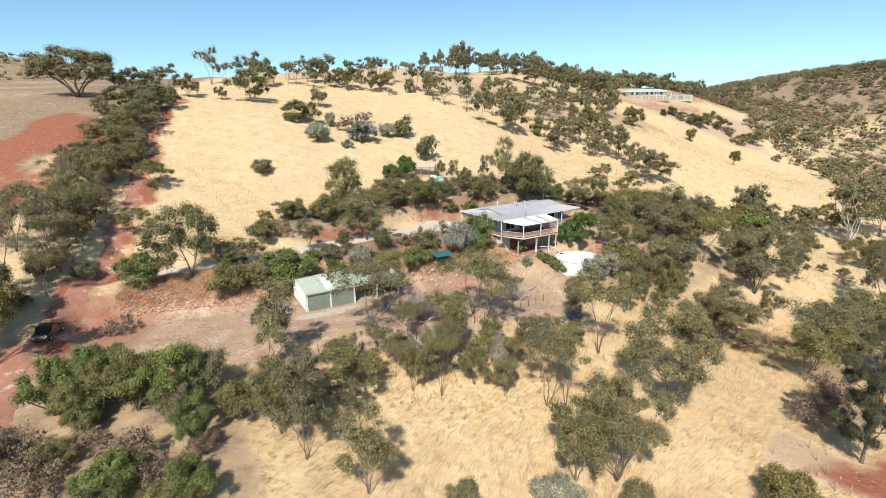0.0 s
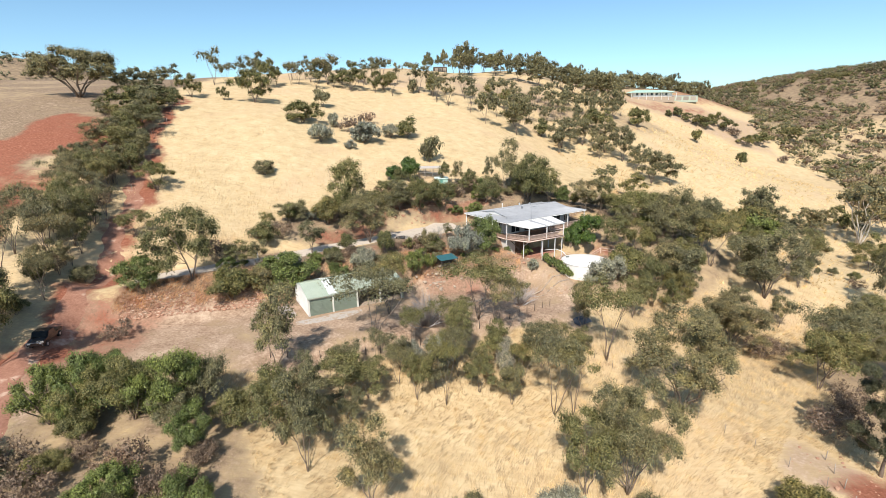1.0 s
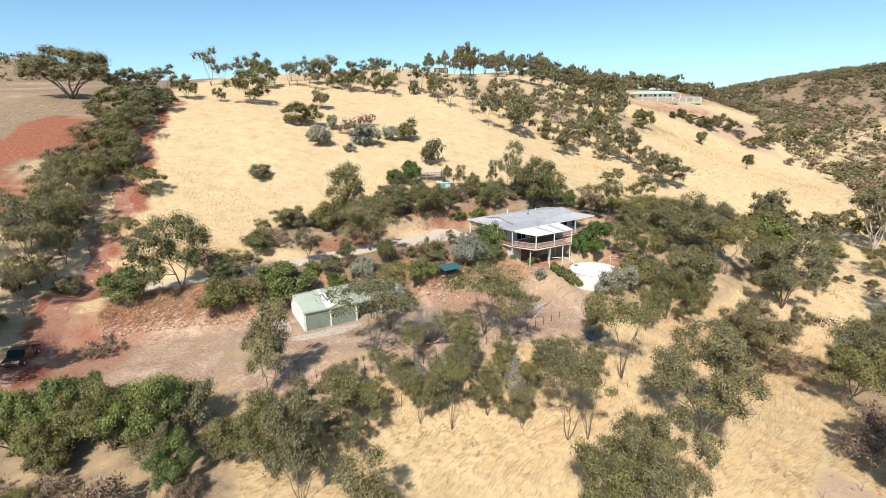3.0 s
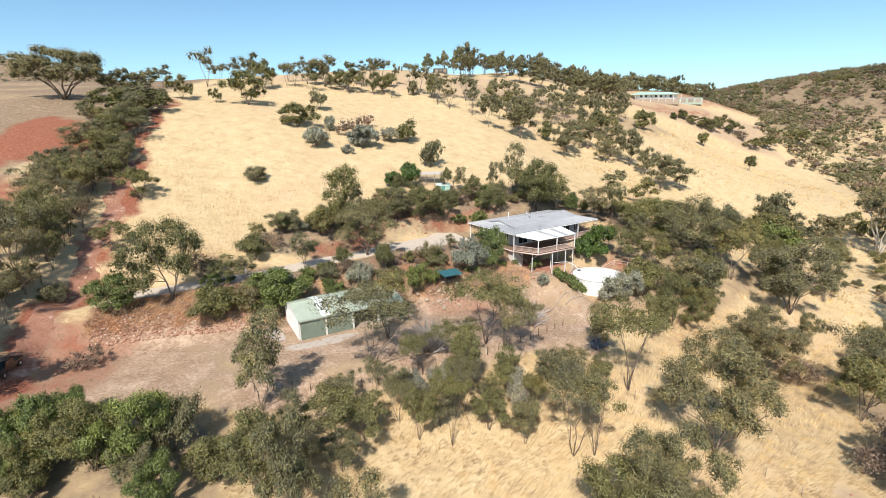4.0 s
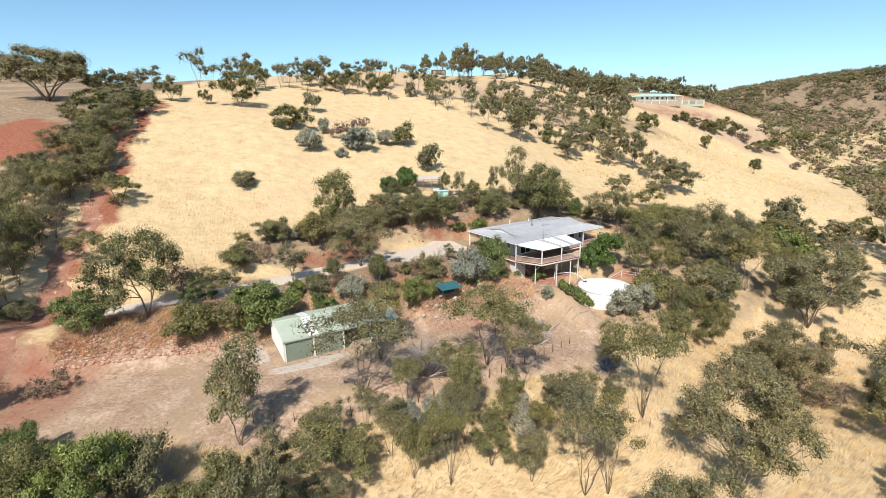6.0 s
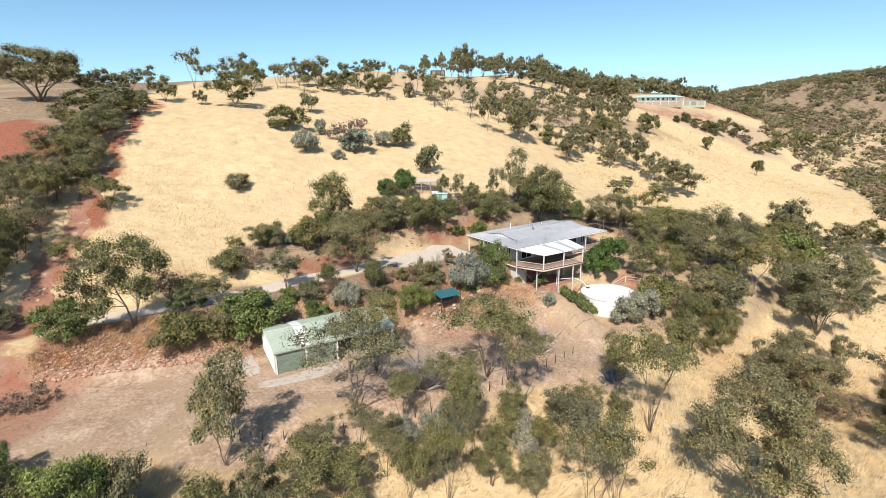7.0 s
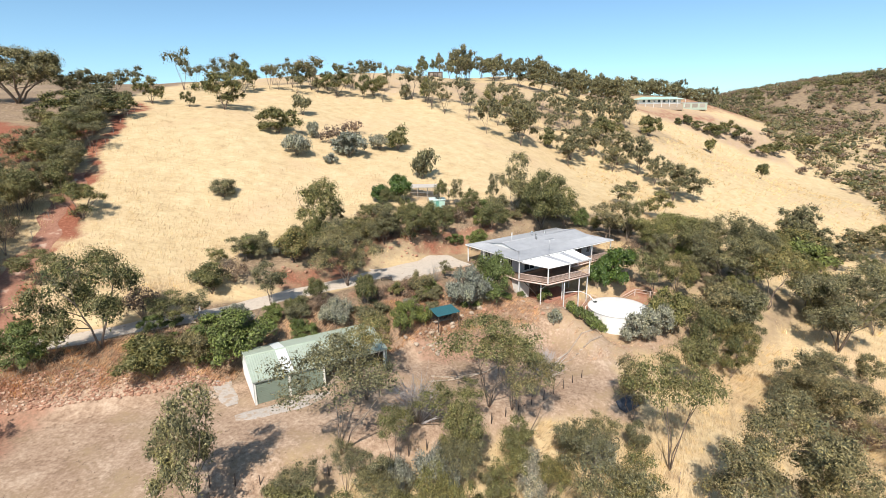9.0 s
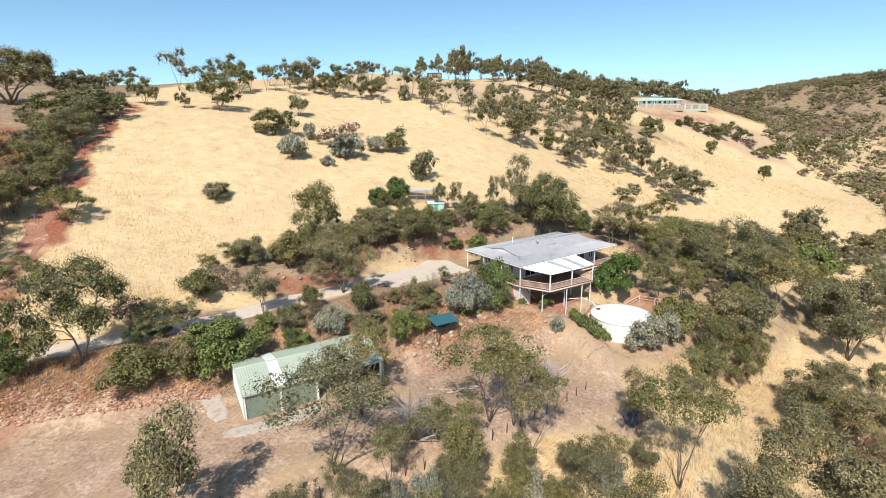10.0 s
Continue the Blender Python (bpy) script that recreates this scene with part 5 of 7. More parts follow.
TURN_RND = random.Random(77)
USED = set()


def plant(rows):
    """Set out trees and shrubs: kind, x, y, height, crown radius."""
    for kind, x, y, h, r in rows:
        if kind == "gum" and r > 5.2:
            kind = "tall"
        if kind == "bush" and r > 3.8:
            kind = "olive"
        if kind == "dead":
            h = min(h, 1.4 * r)
        kinds = kinds_of(kind, "far" if r < 1.25 else "close" if y < 47 and x > -45 else "near" if y < 74 else "mid" if y < 135 else "far" if y < 235 else "crest")
        pick = kinds[TURN_RND.randrange(len(kinds))]
        s, t = r / pick["r"] * 1.02, h / pick["h"] * 1.12
        m = pose(x, y, height(x, y) - 0.05, 0, 0, TURN_RND.uniform(0, 360))
        if pick.name in USED:
            copy_thing(pick, m @ Matrix.Diagonal((s / pick.scale.x, s / pick.scale.x, t / pick.scale.z, 1)))
        else:
            USED.add(pick.name)
            pick.matrix_basis = m @ Matrix.Diagonal((s, s, t, 1))


# ---- where they grow ----
plant([  # far left
    ("big", -110, 154.3, 14, 13.2),
    ("flat", -103.7, 195.8, 7.5, 4.1),
    ("flat", -89, 199.2, 12.9, 4.6),
    ("flat", -82.5, 194.6, 8.4, 3.9),
    ("flat", -77.1, 210.7, 10.8, 5.5),
    ("olive", -66.9, 194.8, 10.1, 5.4),
    ("olive", -82.2, 166.3, 7.3, 4.2),
    ("olive", -71.3, 165.4, 4.2, 2.1),
    ("olive", -61.6, 165.6, 10, 6.6),
    ("olive", -78, 145.8, 5.9, 3.6),
    ("bush", -42, 114.3, 3.6, 2.8),
    ("flat", -55.1, 212, 7.4, 3.7),
    ("flat", -48, 211.3, 11.3, 6.3),
    ("olive", -38.2, 207.9, 8.2, 6.2),
    ("olive", -25.1, 213.3, 6.7, 3.8),
    ("flat", -30.7, 230.1, 8.6, 5.4),
    ("flat", -28.4, 232.8, 9, 5.4),
    ("flat", -34.7, 223.2, 8.1, 3.7),
    ("flat", -60.5, 202.6, 8.8, 3.1),
    ("flat", -42.6, 213.3, 6.6, 3.3),
])
plant([  # far left
    ("flat", -57.7, 203.6, 6.7, 2.9),
    ("flat", -66, 202.3, 6.3, 2.9),
])
plant([  # hedge line
    ("gum", -90.7, 135.4, 4.7, 3.1),
    ("gum", -87.7, 131.6, 5, 3.1),
    ("gum", -98.7, 159.4, 8, 5.5),
    ("gum", -96, 164.1, 8.2, 4.7),
    ("gum", -98.4, 177.2, 7.7, 4.1),
    ("bush", -85.8, 139.5, 6.9, 5.8),
    ("bush", -83, 142.4, 5.9, 5.8),
    ("gum", -83.5, 145.4, 7.7, 5),
    ("gum", -81.7, 128.2, 5.8, 4.2),
    ("gum", -77.1, 123, 6.4, 4.2),
    ("gum", -76.2, 127.6, 6.6, 4.3),
    ("gum", -79.9, 114.6, 5.6, 4),
    ("gum", -78.6, 116.6, 6.2, 4),
    ("gum", -73.4, 112.4, 7.2, 4.4),
    ("gum", -71.9, 114.6, 6.1, 4.4),
    ("bush", -76.7, 103.7, 5.2, 4.3),
    ("gum", -67.7, 100.2, 7, 4.3),
    ("gum", -69.6, 97.5, 5.4, 3.9),
    ("gum", -68.2, 99.5, 6, 3.9),
    ("bush", -58.7, 99.5, 5.5, 4.5),
])
plant([  # hedge line
    ("open", -69.9, 81.8, 6.5, 3.2),
    ("flat", -61.4, 73.6, 10.5, 4.2),
    ("open", -60.3, 77.6, 9.9, 3.6),
    ("dead", -58.8, 70.9, 3.2, 2.4),
    ("flat", -67, 73.8, 9, 3.7),
    ("flat", -61.7, 64.6, 11.1, 3.7),
    ("open", -66.7, 85.6, 7.2, 3.2),
    ("flat", -72.4, 90.9, 6.6, 3.2),
    ("gum", -60.8, 58.7, 12, 4.4),
    ("gum", -58.6, 53.2, 11, 4.2),
    ("flat", -71.1, 69.4, 11, 4.6),
])
plant([  # paddock
    ("dense", -43.2, 153.3, 6.1, 5.5),
    ("bush", -41.8, 173.7, 5.9, 3.2),
    ("salt", -34.9, 140.1, 5.2, 3.8),
    ("salt", -34.2, 154.8, 4, 2.3),
    ("salt", -23.4, 144.3, 5.7, 5.1),
    ("dead", -28.5, 152.1, 5, 3.6),
    ("dead", -25.2, 164.1, 4.3, 2.9),
    ("salt", -16.8, 152.9, 4.3, 2.8),
    ("bush", -11.9, 154.3, 5.4, 3.8),
    ("salt", -26.5, 138.2, 2.3, 1.7),
    ("bush", -4.8, 136.8, 7.6, 3.1),
    ("citrus", -9.5, 122.2, 6.3, 2.8),
    ("citrus", -13.2, 120.9, 4.2, 2.4),
])
plant([  # ridge centre
    ("flat", -11.1, 214.8, 11.1, 6.2),
    ("flat", -5.9, 214.1, 9.4, 3.2),
    ("flat", -0.5, 216.4, 7.7, 4.3),
    ("flat", 7.9, 216.3, 9.5, 5),
    ("gum", -8.8, 274.4, 9.5, 3),
    ("gum", -0.4, 285.7, 12.5, 2.8),
    ("gum", 10.8, 292.4, 17, 7.4),
    ("gum", 24.2, 322.9, 11.2, 5.6),
    ("gum", 28.6, 295, 11.5, 6.5),
    ("gum", 39.4, 279.6, 11.5, 7.1),
    ("gum", 49.9, 277.8, 12.1, 7.6),
    ("gum", 63.6, 283.9, 12.9, 7.2),
    ("gum", 68.9, 279.2, 12.8, 7.7),
    ("gum", 82.9, 284.3, 14.9, 9.5),
    ("gum", 88.8, 279.4, 17, 9),
    ("flat", 9.4, 197, 9.2, 3.5),
    ("gum", 14.4, 184.8, 12.2, 4.4),
    ("flat", 22.2, 222.7, 9.8, 4.5),
    ("gum", 25.7, 185, 13.9, 7.5),
    ("flat", 29.7, 227, 8.6, 5),
])
plant([  # ridge centre
    ("flat", 37.1, 225.5, 8.1, 4.3),
    ("flat", 43.1, 239.9, 8.1, 4.3),
    ("flat", 48.3, 236.4, 8.5, 4.5),
    ("flat", 54.8, 236.9, 9.1, 4.8),
    ("flat", 60.6, 236.6, 9.1, 4.8),
    ("flat", 65.9, 236.3, 9.1, 4.8),
    ("gum", 43.5, 189.8, 11.6, 7.1),
    ("gum", 53.9, 199.2, 11.3, 5.9),
    ("gum", 61.5, 195.2, 12, 6.9),
    ("gum", 66.1, 187.5, 12.9, 5.8),
    ("bush", 63, 217.4, 9.4, 6.1),
    ("gum", 80, 243.6, 13.5, 5.7),
    ("flat", 43.3, 217.7, 7, 3.7),
    ("bush", 37, 196.2, 6, 3.3),
])
plant([  # right slope
    ("dense", 91.3, 242.3, 7.9, 5.7),
    ("gum", 70.1, 169.3, 11.9, 6.9),
    ("gum", 77.2, 170.6, 9.4, 4.9),
    ("bush", 132.5, 265.8, 6.4, 3.5),
    ("bush", 134.4, 227.8, 6.2, 3.3),
    ("dead", 183.6, 271, 4.9, 3.1),
    ("bush", 131.3, 300.1, 3.4, 2.4),
    ("bush", 138, 304, 4.5, 3.4),
    ("bush", 142.5, 299.5, 5, 4.2),
    ("olive", 148, 296.6, 6.5, 5),
    ("olive", 152.5, 296.5, 6.5, 5.2),
    ("bush", 160.5, 303, 7.5, 5.5),
    ("bush", 166, 299, 7.5, 5),
    ("dead", 169, 295.5, 5, 4.5),
    ("bush", 171, 286, 6, 5),
    ("bush", 181, 290, 7, 6),
    ("gum", 94.6, 150.1, 11.8, 5.5),
    ("bush", 90.4, 144.7, 7.3, 6.4),
    ("pale", 123.9, 144.6, 20.4, 10.4),
    ("gum", 114.2, 151.3, 9.1, 6.5),
    ("bush", 108.5, 122.1, 7, 5.2),
    ("dead", 90, 103.7, 2.7, 2),
    ("gum", 141.7, 154.4, 18.4, 8.3),
    ("bush", 207.8, 304.6, 8.4, 6.9),
])
plant([  # behind house
    ("gum", -21.6, 102.7, 11.3, 5.2),
    ("bush", -23.8, 95.6, 5.2, 3.4),
    ("gum", -14.9, 91.8, 9.9, 5.9),
    ("gum", -12.3, 109.5, 5.7, 3.5),
    ("gum", -10.7, 105.1, 4.9, 3.5),
    ("bush", -6.1, 107.6, 6.8, 3.9),
    ("bush", -1.7, 110.6, 5.7, 4.5),
    ("dead", 5.1, 119.7, 5.8, 2.9),
    ("gum", 14.4, 121.9, 12.2, 4),
    ("gum", 10.4, 125.8, 6.6, 2),
    ("bush", 9, 115, 5.1, 4),
    ("dense", 19.8, 120.1, 10.2, 6.5),
    ("gum", 24.8, 119.8, 9.2, 4.2),
    ("gum", 32.1, 115.5, 8.6, 4.2),
    ("gum", 36.7, 117.2, 8.5, 2.9),
    ("wattle", 6.1, 111, 3.2, 2.6),
    ("wattle", 1.9, 111.2, 2.4, 1.7),
    ("bush", 39.2, 109.5, 6.5, 3.9),
    ("gum", 55, 144.9, 7.6, 4.2),
    ("gum", 47.6, 149, 6.8, 4.3),
])
plant([  # right of house
    ("gum", 48, 101.4, 13.6, 7.2),
    ("gum", 55.2, 104.5, 11.1, 5.9),
    ("gum", 47.1, 109.2, 8.8, 5),
    ("gum", 47.6, 115.9, 7.4, 4.6),
    ("gum", 97, 151, 11.5, 5.1),
    ("wattle", 88.2, 136.3, 7.3, 6.4),
    ("gum", 39.8, 90.5, 8.5, 5.2),
    ("gum", 45, 91.1, 9.9, 5.1),
    ("bush", 33.2, 88.9, 6.8, 3.8),
    ("salt", 28, 85.5, 4.7, 3.6),
    ("dead", 34.8, 110, 7.4, 2.1),
    ("gum", 40.3, 113.1, 7.2, 4.5),
    ("fig", 28.8, 99.7, 5.9, 3.7),
    ("fig", 25.2, 98.7, 4.2, 2.1),
    ("wattle", 55, 136.4, 5.4, 4),
    ("gum", 54.7, 99.5, 11.7, 5.2),
    ("gum", 63.4, 102, 7.1, 4.4),
    ("gum", 99.3, 149, 8.9, 5.5),
    ("gum", 101.3, 142, 7.7, 5.5),
])
plant([  # garden
    ("hedge", 18, 87.7, 1.7, 1),
    ("hedge", 18.9, 86.4, 1.8, 1.2),
    ("hedge", 20, 85.2, 2, 1.2),
    ("hedge", 21.1, 84.8, 1.6, 1),
    ("salt", 15.1, 85.9, 2.2, 1.2),
    ("wattle", 6.8, 87.3, 6.5, 3.5),
    ("salt", 3.2, 85.2, 5.6, 3.2),
    ("bush", -3.7, 88.1, 3.8, 1.7),
    ("bare", -1.9, 92.3, 3.8, 1.4),
    ("bush", -11.2, 85.1, 4.8, 2.1),
    ("salt", -14.8, 81.5, 3.8, 2.3),
    ("bush", -10.4, 83.2, 3.3, 2.4),
    ("gum", -24, 84.3, 6.5, 3.1),
    ("dead", -30.8, 89.3, 5.4, 2.5),
    ("bush", -33.1, 86.9, 4.3, 2.9),
    ("wattle", -25, 75.8, 6.5, 5.5),
    ("bush", -32.6, 69.8, 4.9, 3.8),
    ("bush", -29.3, 72.3, 4.1, 2.2),
    ("olive", -39.3, 72.3, 11.2, 6.1),
    ("dead", -40, 81.6, 5.4, 3.2),
])
plant([  # garden
    ("gum", -34.3, 78.3, 4.6, 2.9),
    ("gum", -32.1, 79.7, 4, 2.9),
    ("wattle", -44.8, 69.6, 5.2, 3.8),
    ("gum", -53.2, 82.3, 4.9, 3.4),
    ("wattle", -5.6, 80.2, 4.2, 2.3),
    ("wattle", -3.2, 81.2, 3.2, 1.1),
    ("wattle", -18.1, 79.1, 2.6, 2.2),
    ("wattle", 15.3, 94.2, 2.4, 1.1),
    ("bush", -20.3, 82.1, 2.8, 1.8),
    ("wattle", 11.7, 105.8, 3.1, 2),
    ("dead", -9.2, 79.3, 3, 2.1),
])
plant([  # yard
    ("gum", -20.3, 53.2, 10.3, 3.6),
    ("open", -10, 60, 9.7, 5.8),
    ("open", -8.9, 68, 8, 4.6),
    ("open", -5.1, 59.2, 6.5, 2.3),
    ("open", 4.1, 67.6, 8.9, 5.7),
    ("open", 6.5, 67.2, 7.7, 3.2),
    ("open", 7.6, 64, 8.8, 3.5),
    ("open", 0.1, 63.3, 5.1, 3.7),
    ("gum", 0.7, 59.3, 7.7, 2.8),
    ("open", -0.6, 52.1, 8.4, 2.1),
    ("open", 5, 56.9, 5.3, 2.3),
    ("salt", 6.9, 58.5, 4.4, 2.4),
    ("open", 12, 59.9, 6.6, 3.1),
    ("open", 12.3, 53, 9.7, 3.9),
    ("open", 14.7, 53.4, 9.5, 3.2),
    ("open", 21.6, 62.8, 11.2, 4.7),
    ("open", -6.3, 54.3, 4.9, 2.5),
    ("gum", -12.6, 54.6, 4.6, 2.8),
])
plant([  # creek
    ("gum", 28.4, 54.5, 13.4, 7.5),
    ("gum", 44.7, 73.1, 10, 6.2),
    ("gum", 46.9, 76.2, 8.6, 6.2),
    ("gum", 62.6, 92.9, 14.1, 8.6),
    ("dead", 49.2, 71.4, 4.3, 3.5),
    ("gum", 19.7, 68.1, 7.1, 2.6),
    ("snag", -3.3, 64.4, 5, 3.5),
    ("snag", 11.3, 74.5, 4.3, 2.9),
    ("gum", 17.8, 43.3, 12.9, 5.3),
    ("gum", 13.5, 43.1, 9.8, 3.9),
    ("salt", 10.8, 39.5, 4, 2.7),
    ("bush", 32.8, 39, 4.3, 3.5),
    ("bush", 1.4, 38.6, 3.2, 1.7),
    ("bush", 18.7, 39.7, 3.1, 1.8),
    ("gum", -7.5, 38.2, 7.8, 3.8),
    ("gum", -13.7, 40.3, 9.5, 3.3),
    ("gum", -16.6, 42.5, 8.2, 3.4),
    ("gum", -12.3, 50.2, 5.9, 3.7),
    ("gum", -9.7, 51.4, 4.9, 3.1),
    ("bush", -21.4, 43.5, 4, 2.4),
])
plant([  # creek
    ("open", 56.8, 67.8, 10.8, 5.7),
    ("pine", 45.2, 45.3, 17.5, 3.6),
    ("gum", 86.7, 89.5, 18.4, 6.2),
    ("dead", 49.3, 54, 4.8, 2.9),
    ("gum", 67, 63.3, 14.2, 5),
])
plant([  # thicket
    ("wattle", -39.3, 43.1, 6.3, 3.8),
    ("wattle", -35.6, 43.7, 7.3, 3.9),
    ("bush", -31.6, 43.9, 6.6, 4),
    ("wattle", -27.9, 44.3, 7.1, 3.6),
    ("bush", -25.9, 46.3, 5.3, 2.8),
    ("wattle", -37.5, 49.2, 4.2, 2.5),
    ("wattle", -27.6, 34.2, 4.2, 2.9),
    ("dead", -23.8, 35, 3.4, 2.2),
    ("dead", -37.4, 35.9, 4.3, 2.7),
    ("dead", -33.8, 33.2, 3.3, 2.8),
    ("dead", -43.8, 60.7, 2.6, 2.4),
    ("bush", -35, 41, 3.1, 2.2),
    ("dead", -22.8, 35.8, 6.2, 2),
])
plant([  # right edge
    ("gum", 52, 63.3, 9.7, 4.8),
    ("gum", 65.6, 72.4, 11.6, 5.9),
    ("gum", 76.5, 82.2, 9.7, 5.1),
    ("bush", 114.6, 127.7, 9.1, 6.1),
    ("bush", 93.6, 108.9, 2.5, 1.7),
    ("bush", 90.4, 111.5, 2, 1.3),
    ("dead", 44.3, 52.3, 3.8, 3),
    ("dead", 50.6, 56.4, 4.9, 3.3),
    ("olive", 95.9, 150.2, 7.5, 5.6),
])
plant([  # left edge
    ("open", -58.7, 70.8, 8.6, 3.4),
    ("bush", -59, 67.8, 3.4, 2.4),
    ("bush", -55.3, 71.5, 2.7, 2.1),
])
plant([  # wood beside the house
    ("olive", 38.4, 98.8, 7.3, 3.5),
    ("gum", 62.9, 115.4, 7.3, 3.2),
    ("gum", 30.3, 76.9, 7.7, 3),
    ("gum", 33.5, 96.7, 8.2, 3.2),
    ("gum", 62.7, 120.8, 8, 3),
    ("gum", 78.6, 141.6, 7.8, 3.4),
    ("olive", 78.4, 133.3, 7.7, 2.8),
    ("olive", 36.3, 83.2, 9, 3.5),
])
plant([  # wood beyond the grass gap
    ("gum", 38.3, 69.7, 7.5, 3.2),
    ("gum", 60.4, 84.7, 6.6, 2.5),
])
plant([  # gums down the slope
    ("gum", 70, 83.6, 5.9, 2.3),
    ("gum", 69.1, 79.1, 6.4, 2.7),
    ("gum", 79.9, 88.4, 6.2, 2.8),
])
plant([  # belt over the slope
    ("bush", 131.7, 160.4, 4.7, 2.9),
    ("gum", 132.2, 155.4, 5.4, 2.6),
    ("olive", 118.2, 156.8, 4.9, 2.2),
    ("olive", 134, 167.5, 5.1, 2.7),
    ("bush", 138.8, 162.9, 5.6, 2.4),
])
plant([  # ridge gums
    ("flat", 36.4, 213, 7.1, 3),
    ("flat", 1, 199, 7.6, 4),
    ("gum", 65.8, 230.2, 8.6, 3.1),
    ("flat", 28.1, 220.9, 9.3, 3.4),
    ("flat", 88.1, 257.2, 8.7, 3.1),
    ("gum", 57.8, 245.8, 7.7, 3.6),
    ("flat", 10.3, 207.6, 8.5, 3.3),
    ("flat", 26.8, 237, 8, 4),
    ("flat", 75.1, 231.5, 8.7, 3.9),
    ("flat", 72.2, 240.7, 8.7, 4),
    ("flat", 51.7, 229.4, 8.4, 3.6),
    ("gum", 17.6, 215.6, 7.6, 4),
    ("flat", 39.6, 231, 8.3, 3.3),
    ("flat", 47.3, 222, 9.4, 3.9),
    ("flat", -3.6, 207.8, 9.3, 3.6),
    ("gum", 73, 251.5, 8.7, 3.1),
    ("flat", 21, 232, 8.4, 4.1),
    ("flat", -3.5, 202.6, 8.1, 3.1),
    ("flat", 41, 211.6, 7.1, 3.6),
    ("flat", 26.8, 210.5, 7.5, 4.1),
])
plant([  # ridge gums
    ("flat", 20, 201.7, 7.2, 3),
    ("gum", 70.4, 223.7, 7.3, 3.7),
    ("gum", 31.3, 216.1, 9.4, 4.2),
    ("flat", 72.4, 258.2, 7.9, 3.5),
    ("flat", 50.6, 247.7, 9.3, 3.3),
    ("flat", 60, 250.7, 9.4, 3.6),
    ("gum", 64.1, 245.3, 7.4, 3.3),
    ("gum", 58.4, 226.7, 7.8, 3),
    ("flat", 7.6, 225.5, 8.3, 3.4),
    ("flat", 49.7, 216.1, 9.2, 3.3),
    ("flat", 44.9, 228, 8.4, 3.2),
    ("flat", 33.2, 207.9, 8.7, 3.6),
    ("flat", 55.8, 216.5, 7.7, 3.1),
    ("gum", 24.6, 215.8, 8.9, 3.3),
])
plant([  # skyline gums
    ("tall", 81.4, 314.6, 13.4, 4.2),
    ("flat", 35.3, 306.2, 10.4, 4),
    ("flat", 42.4, 306.2, 10.9, 4.1),
    ("gum", 55.9, 318.6, 12.7, 4.6),
    ("tall", 5.1, 316, 10.2, 4.2),
    ("gum", 13.7, 306.1, 10.4, 5.4),
    ("gum", 100.7, 320.3, 12.7, 5),
    ("gum", 28.6, 305.4, 11.4, 4.2),
    ("tall", 93.9, 324.5, 13, 4.6),
    ("tall", 81.7, 323.4, 11.3, 5.3),
    ("gum", 64.2, 309, 10, 3.9),
    ("tall", 58.4, 311.3, 13, 4.2),
    ("tall", 74.4, 318.7, 10.7, 4.3),
    ("flat", 66.3, 322.6, 10.8, 5),
    ("tall", 49.2, 309.8, 12.1, 4.2),
    ("gum", 90.3, 312.1, 11.7, 5.1),
    ("flat", 54.3, 304.8, 13.3, 4.9),
    ("gum", 44.6, 319.1, 11.2, 4.1),
    ("tall", 16.4, 315.6, 13.4, 4.8),
    ("gum", 106.2, 315.2, 10.9, 4.3),
])
plant([  # skyline gums
    ("gum", 75.6, 310.8, 13.2, 4.2),
    ("gum", 100.2, 328.6, 10.8, 5),
    ("flat", 33.9, 319.4, 12.7, 4.6),
    ("flat", 22.8, 312.6, 11, 4.1),
    ("gum", 38, 312.5, 10.2, 4),
    ("gum", 30.1, 313.4, 12.5, 4.4),
])
plant([  # gums along the rise
    ("gum", 40.4, 180.3, 9.5, 4.7),
    ("tall", 57.3, 187.6, 9.2, 4.1),
    ("gum", 26.7, 195.8, 8.2, 4.2),
    ("tall", 68.9, 180.1, 9.2, 4.5),
])
plant([  # belt behind the house
    ("bush", 17.6, 128.1, 4.4, 2.2),
    ("olive", 21.2, 131, 4.5, 2.3),
    ("olive", -11, 116.5, 5.3, 2),
    ("gum", -19.5, 108.5, 5.4, 2.1),
    ("gum", 2.4, 123.6, 5.6, 2.3),
    ("bush", 25.1, 134.3, 5.1, 2.4),
    ("olive", -0.9, 122.6, 5.4, 2),
    ("olive", -7.7, 114.8, 5.6, 2),
    ("gum", 26.6, 124.4, 4.9, 2.3),
    ("gum", 20.8, 126.4, 5.3, 2.1),
])
plant([  # belt below the yard
    ("gum", -11, 47.1, 4.6, 2.2),
    ("gum", -15.9, 47.7, 6.3, 2),
    ("open", 0.9, 56.5, 6.3, 2.1),
    ("open", 8.9, 56.6, 5.7, 2.1),
    ("gum", -4, 52.4, 6.1, 2.1),
    ("gum", -14, 46.1, 5.2, 2.1),
    ("gum", 7.3, 53.7, 5.9, 2.2),
    ("gum", -17.9, 45.3, 6, 2.1),
    ("gum", 3.4, 54.7, 4.7, 2.3),
    ("gum", -1.9, 54.2, 5, 2.3),
])
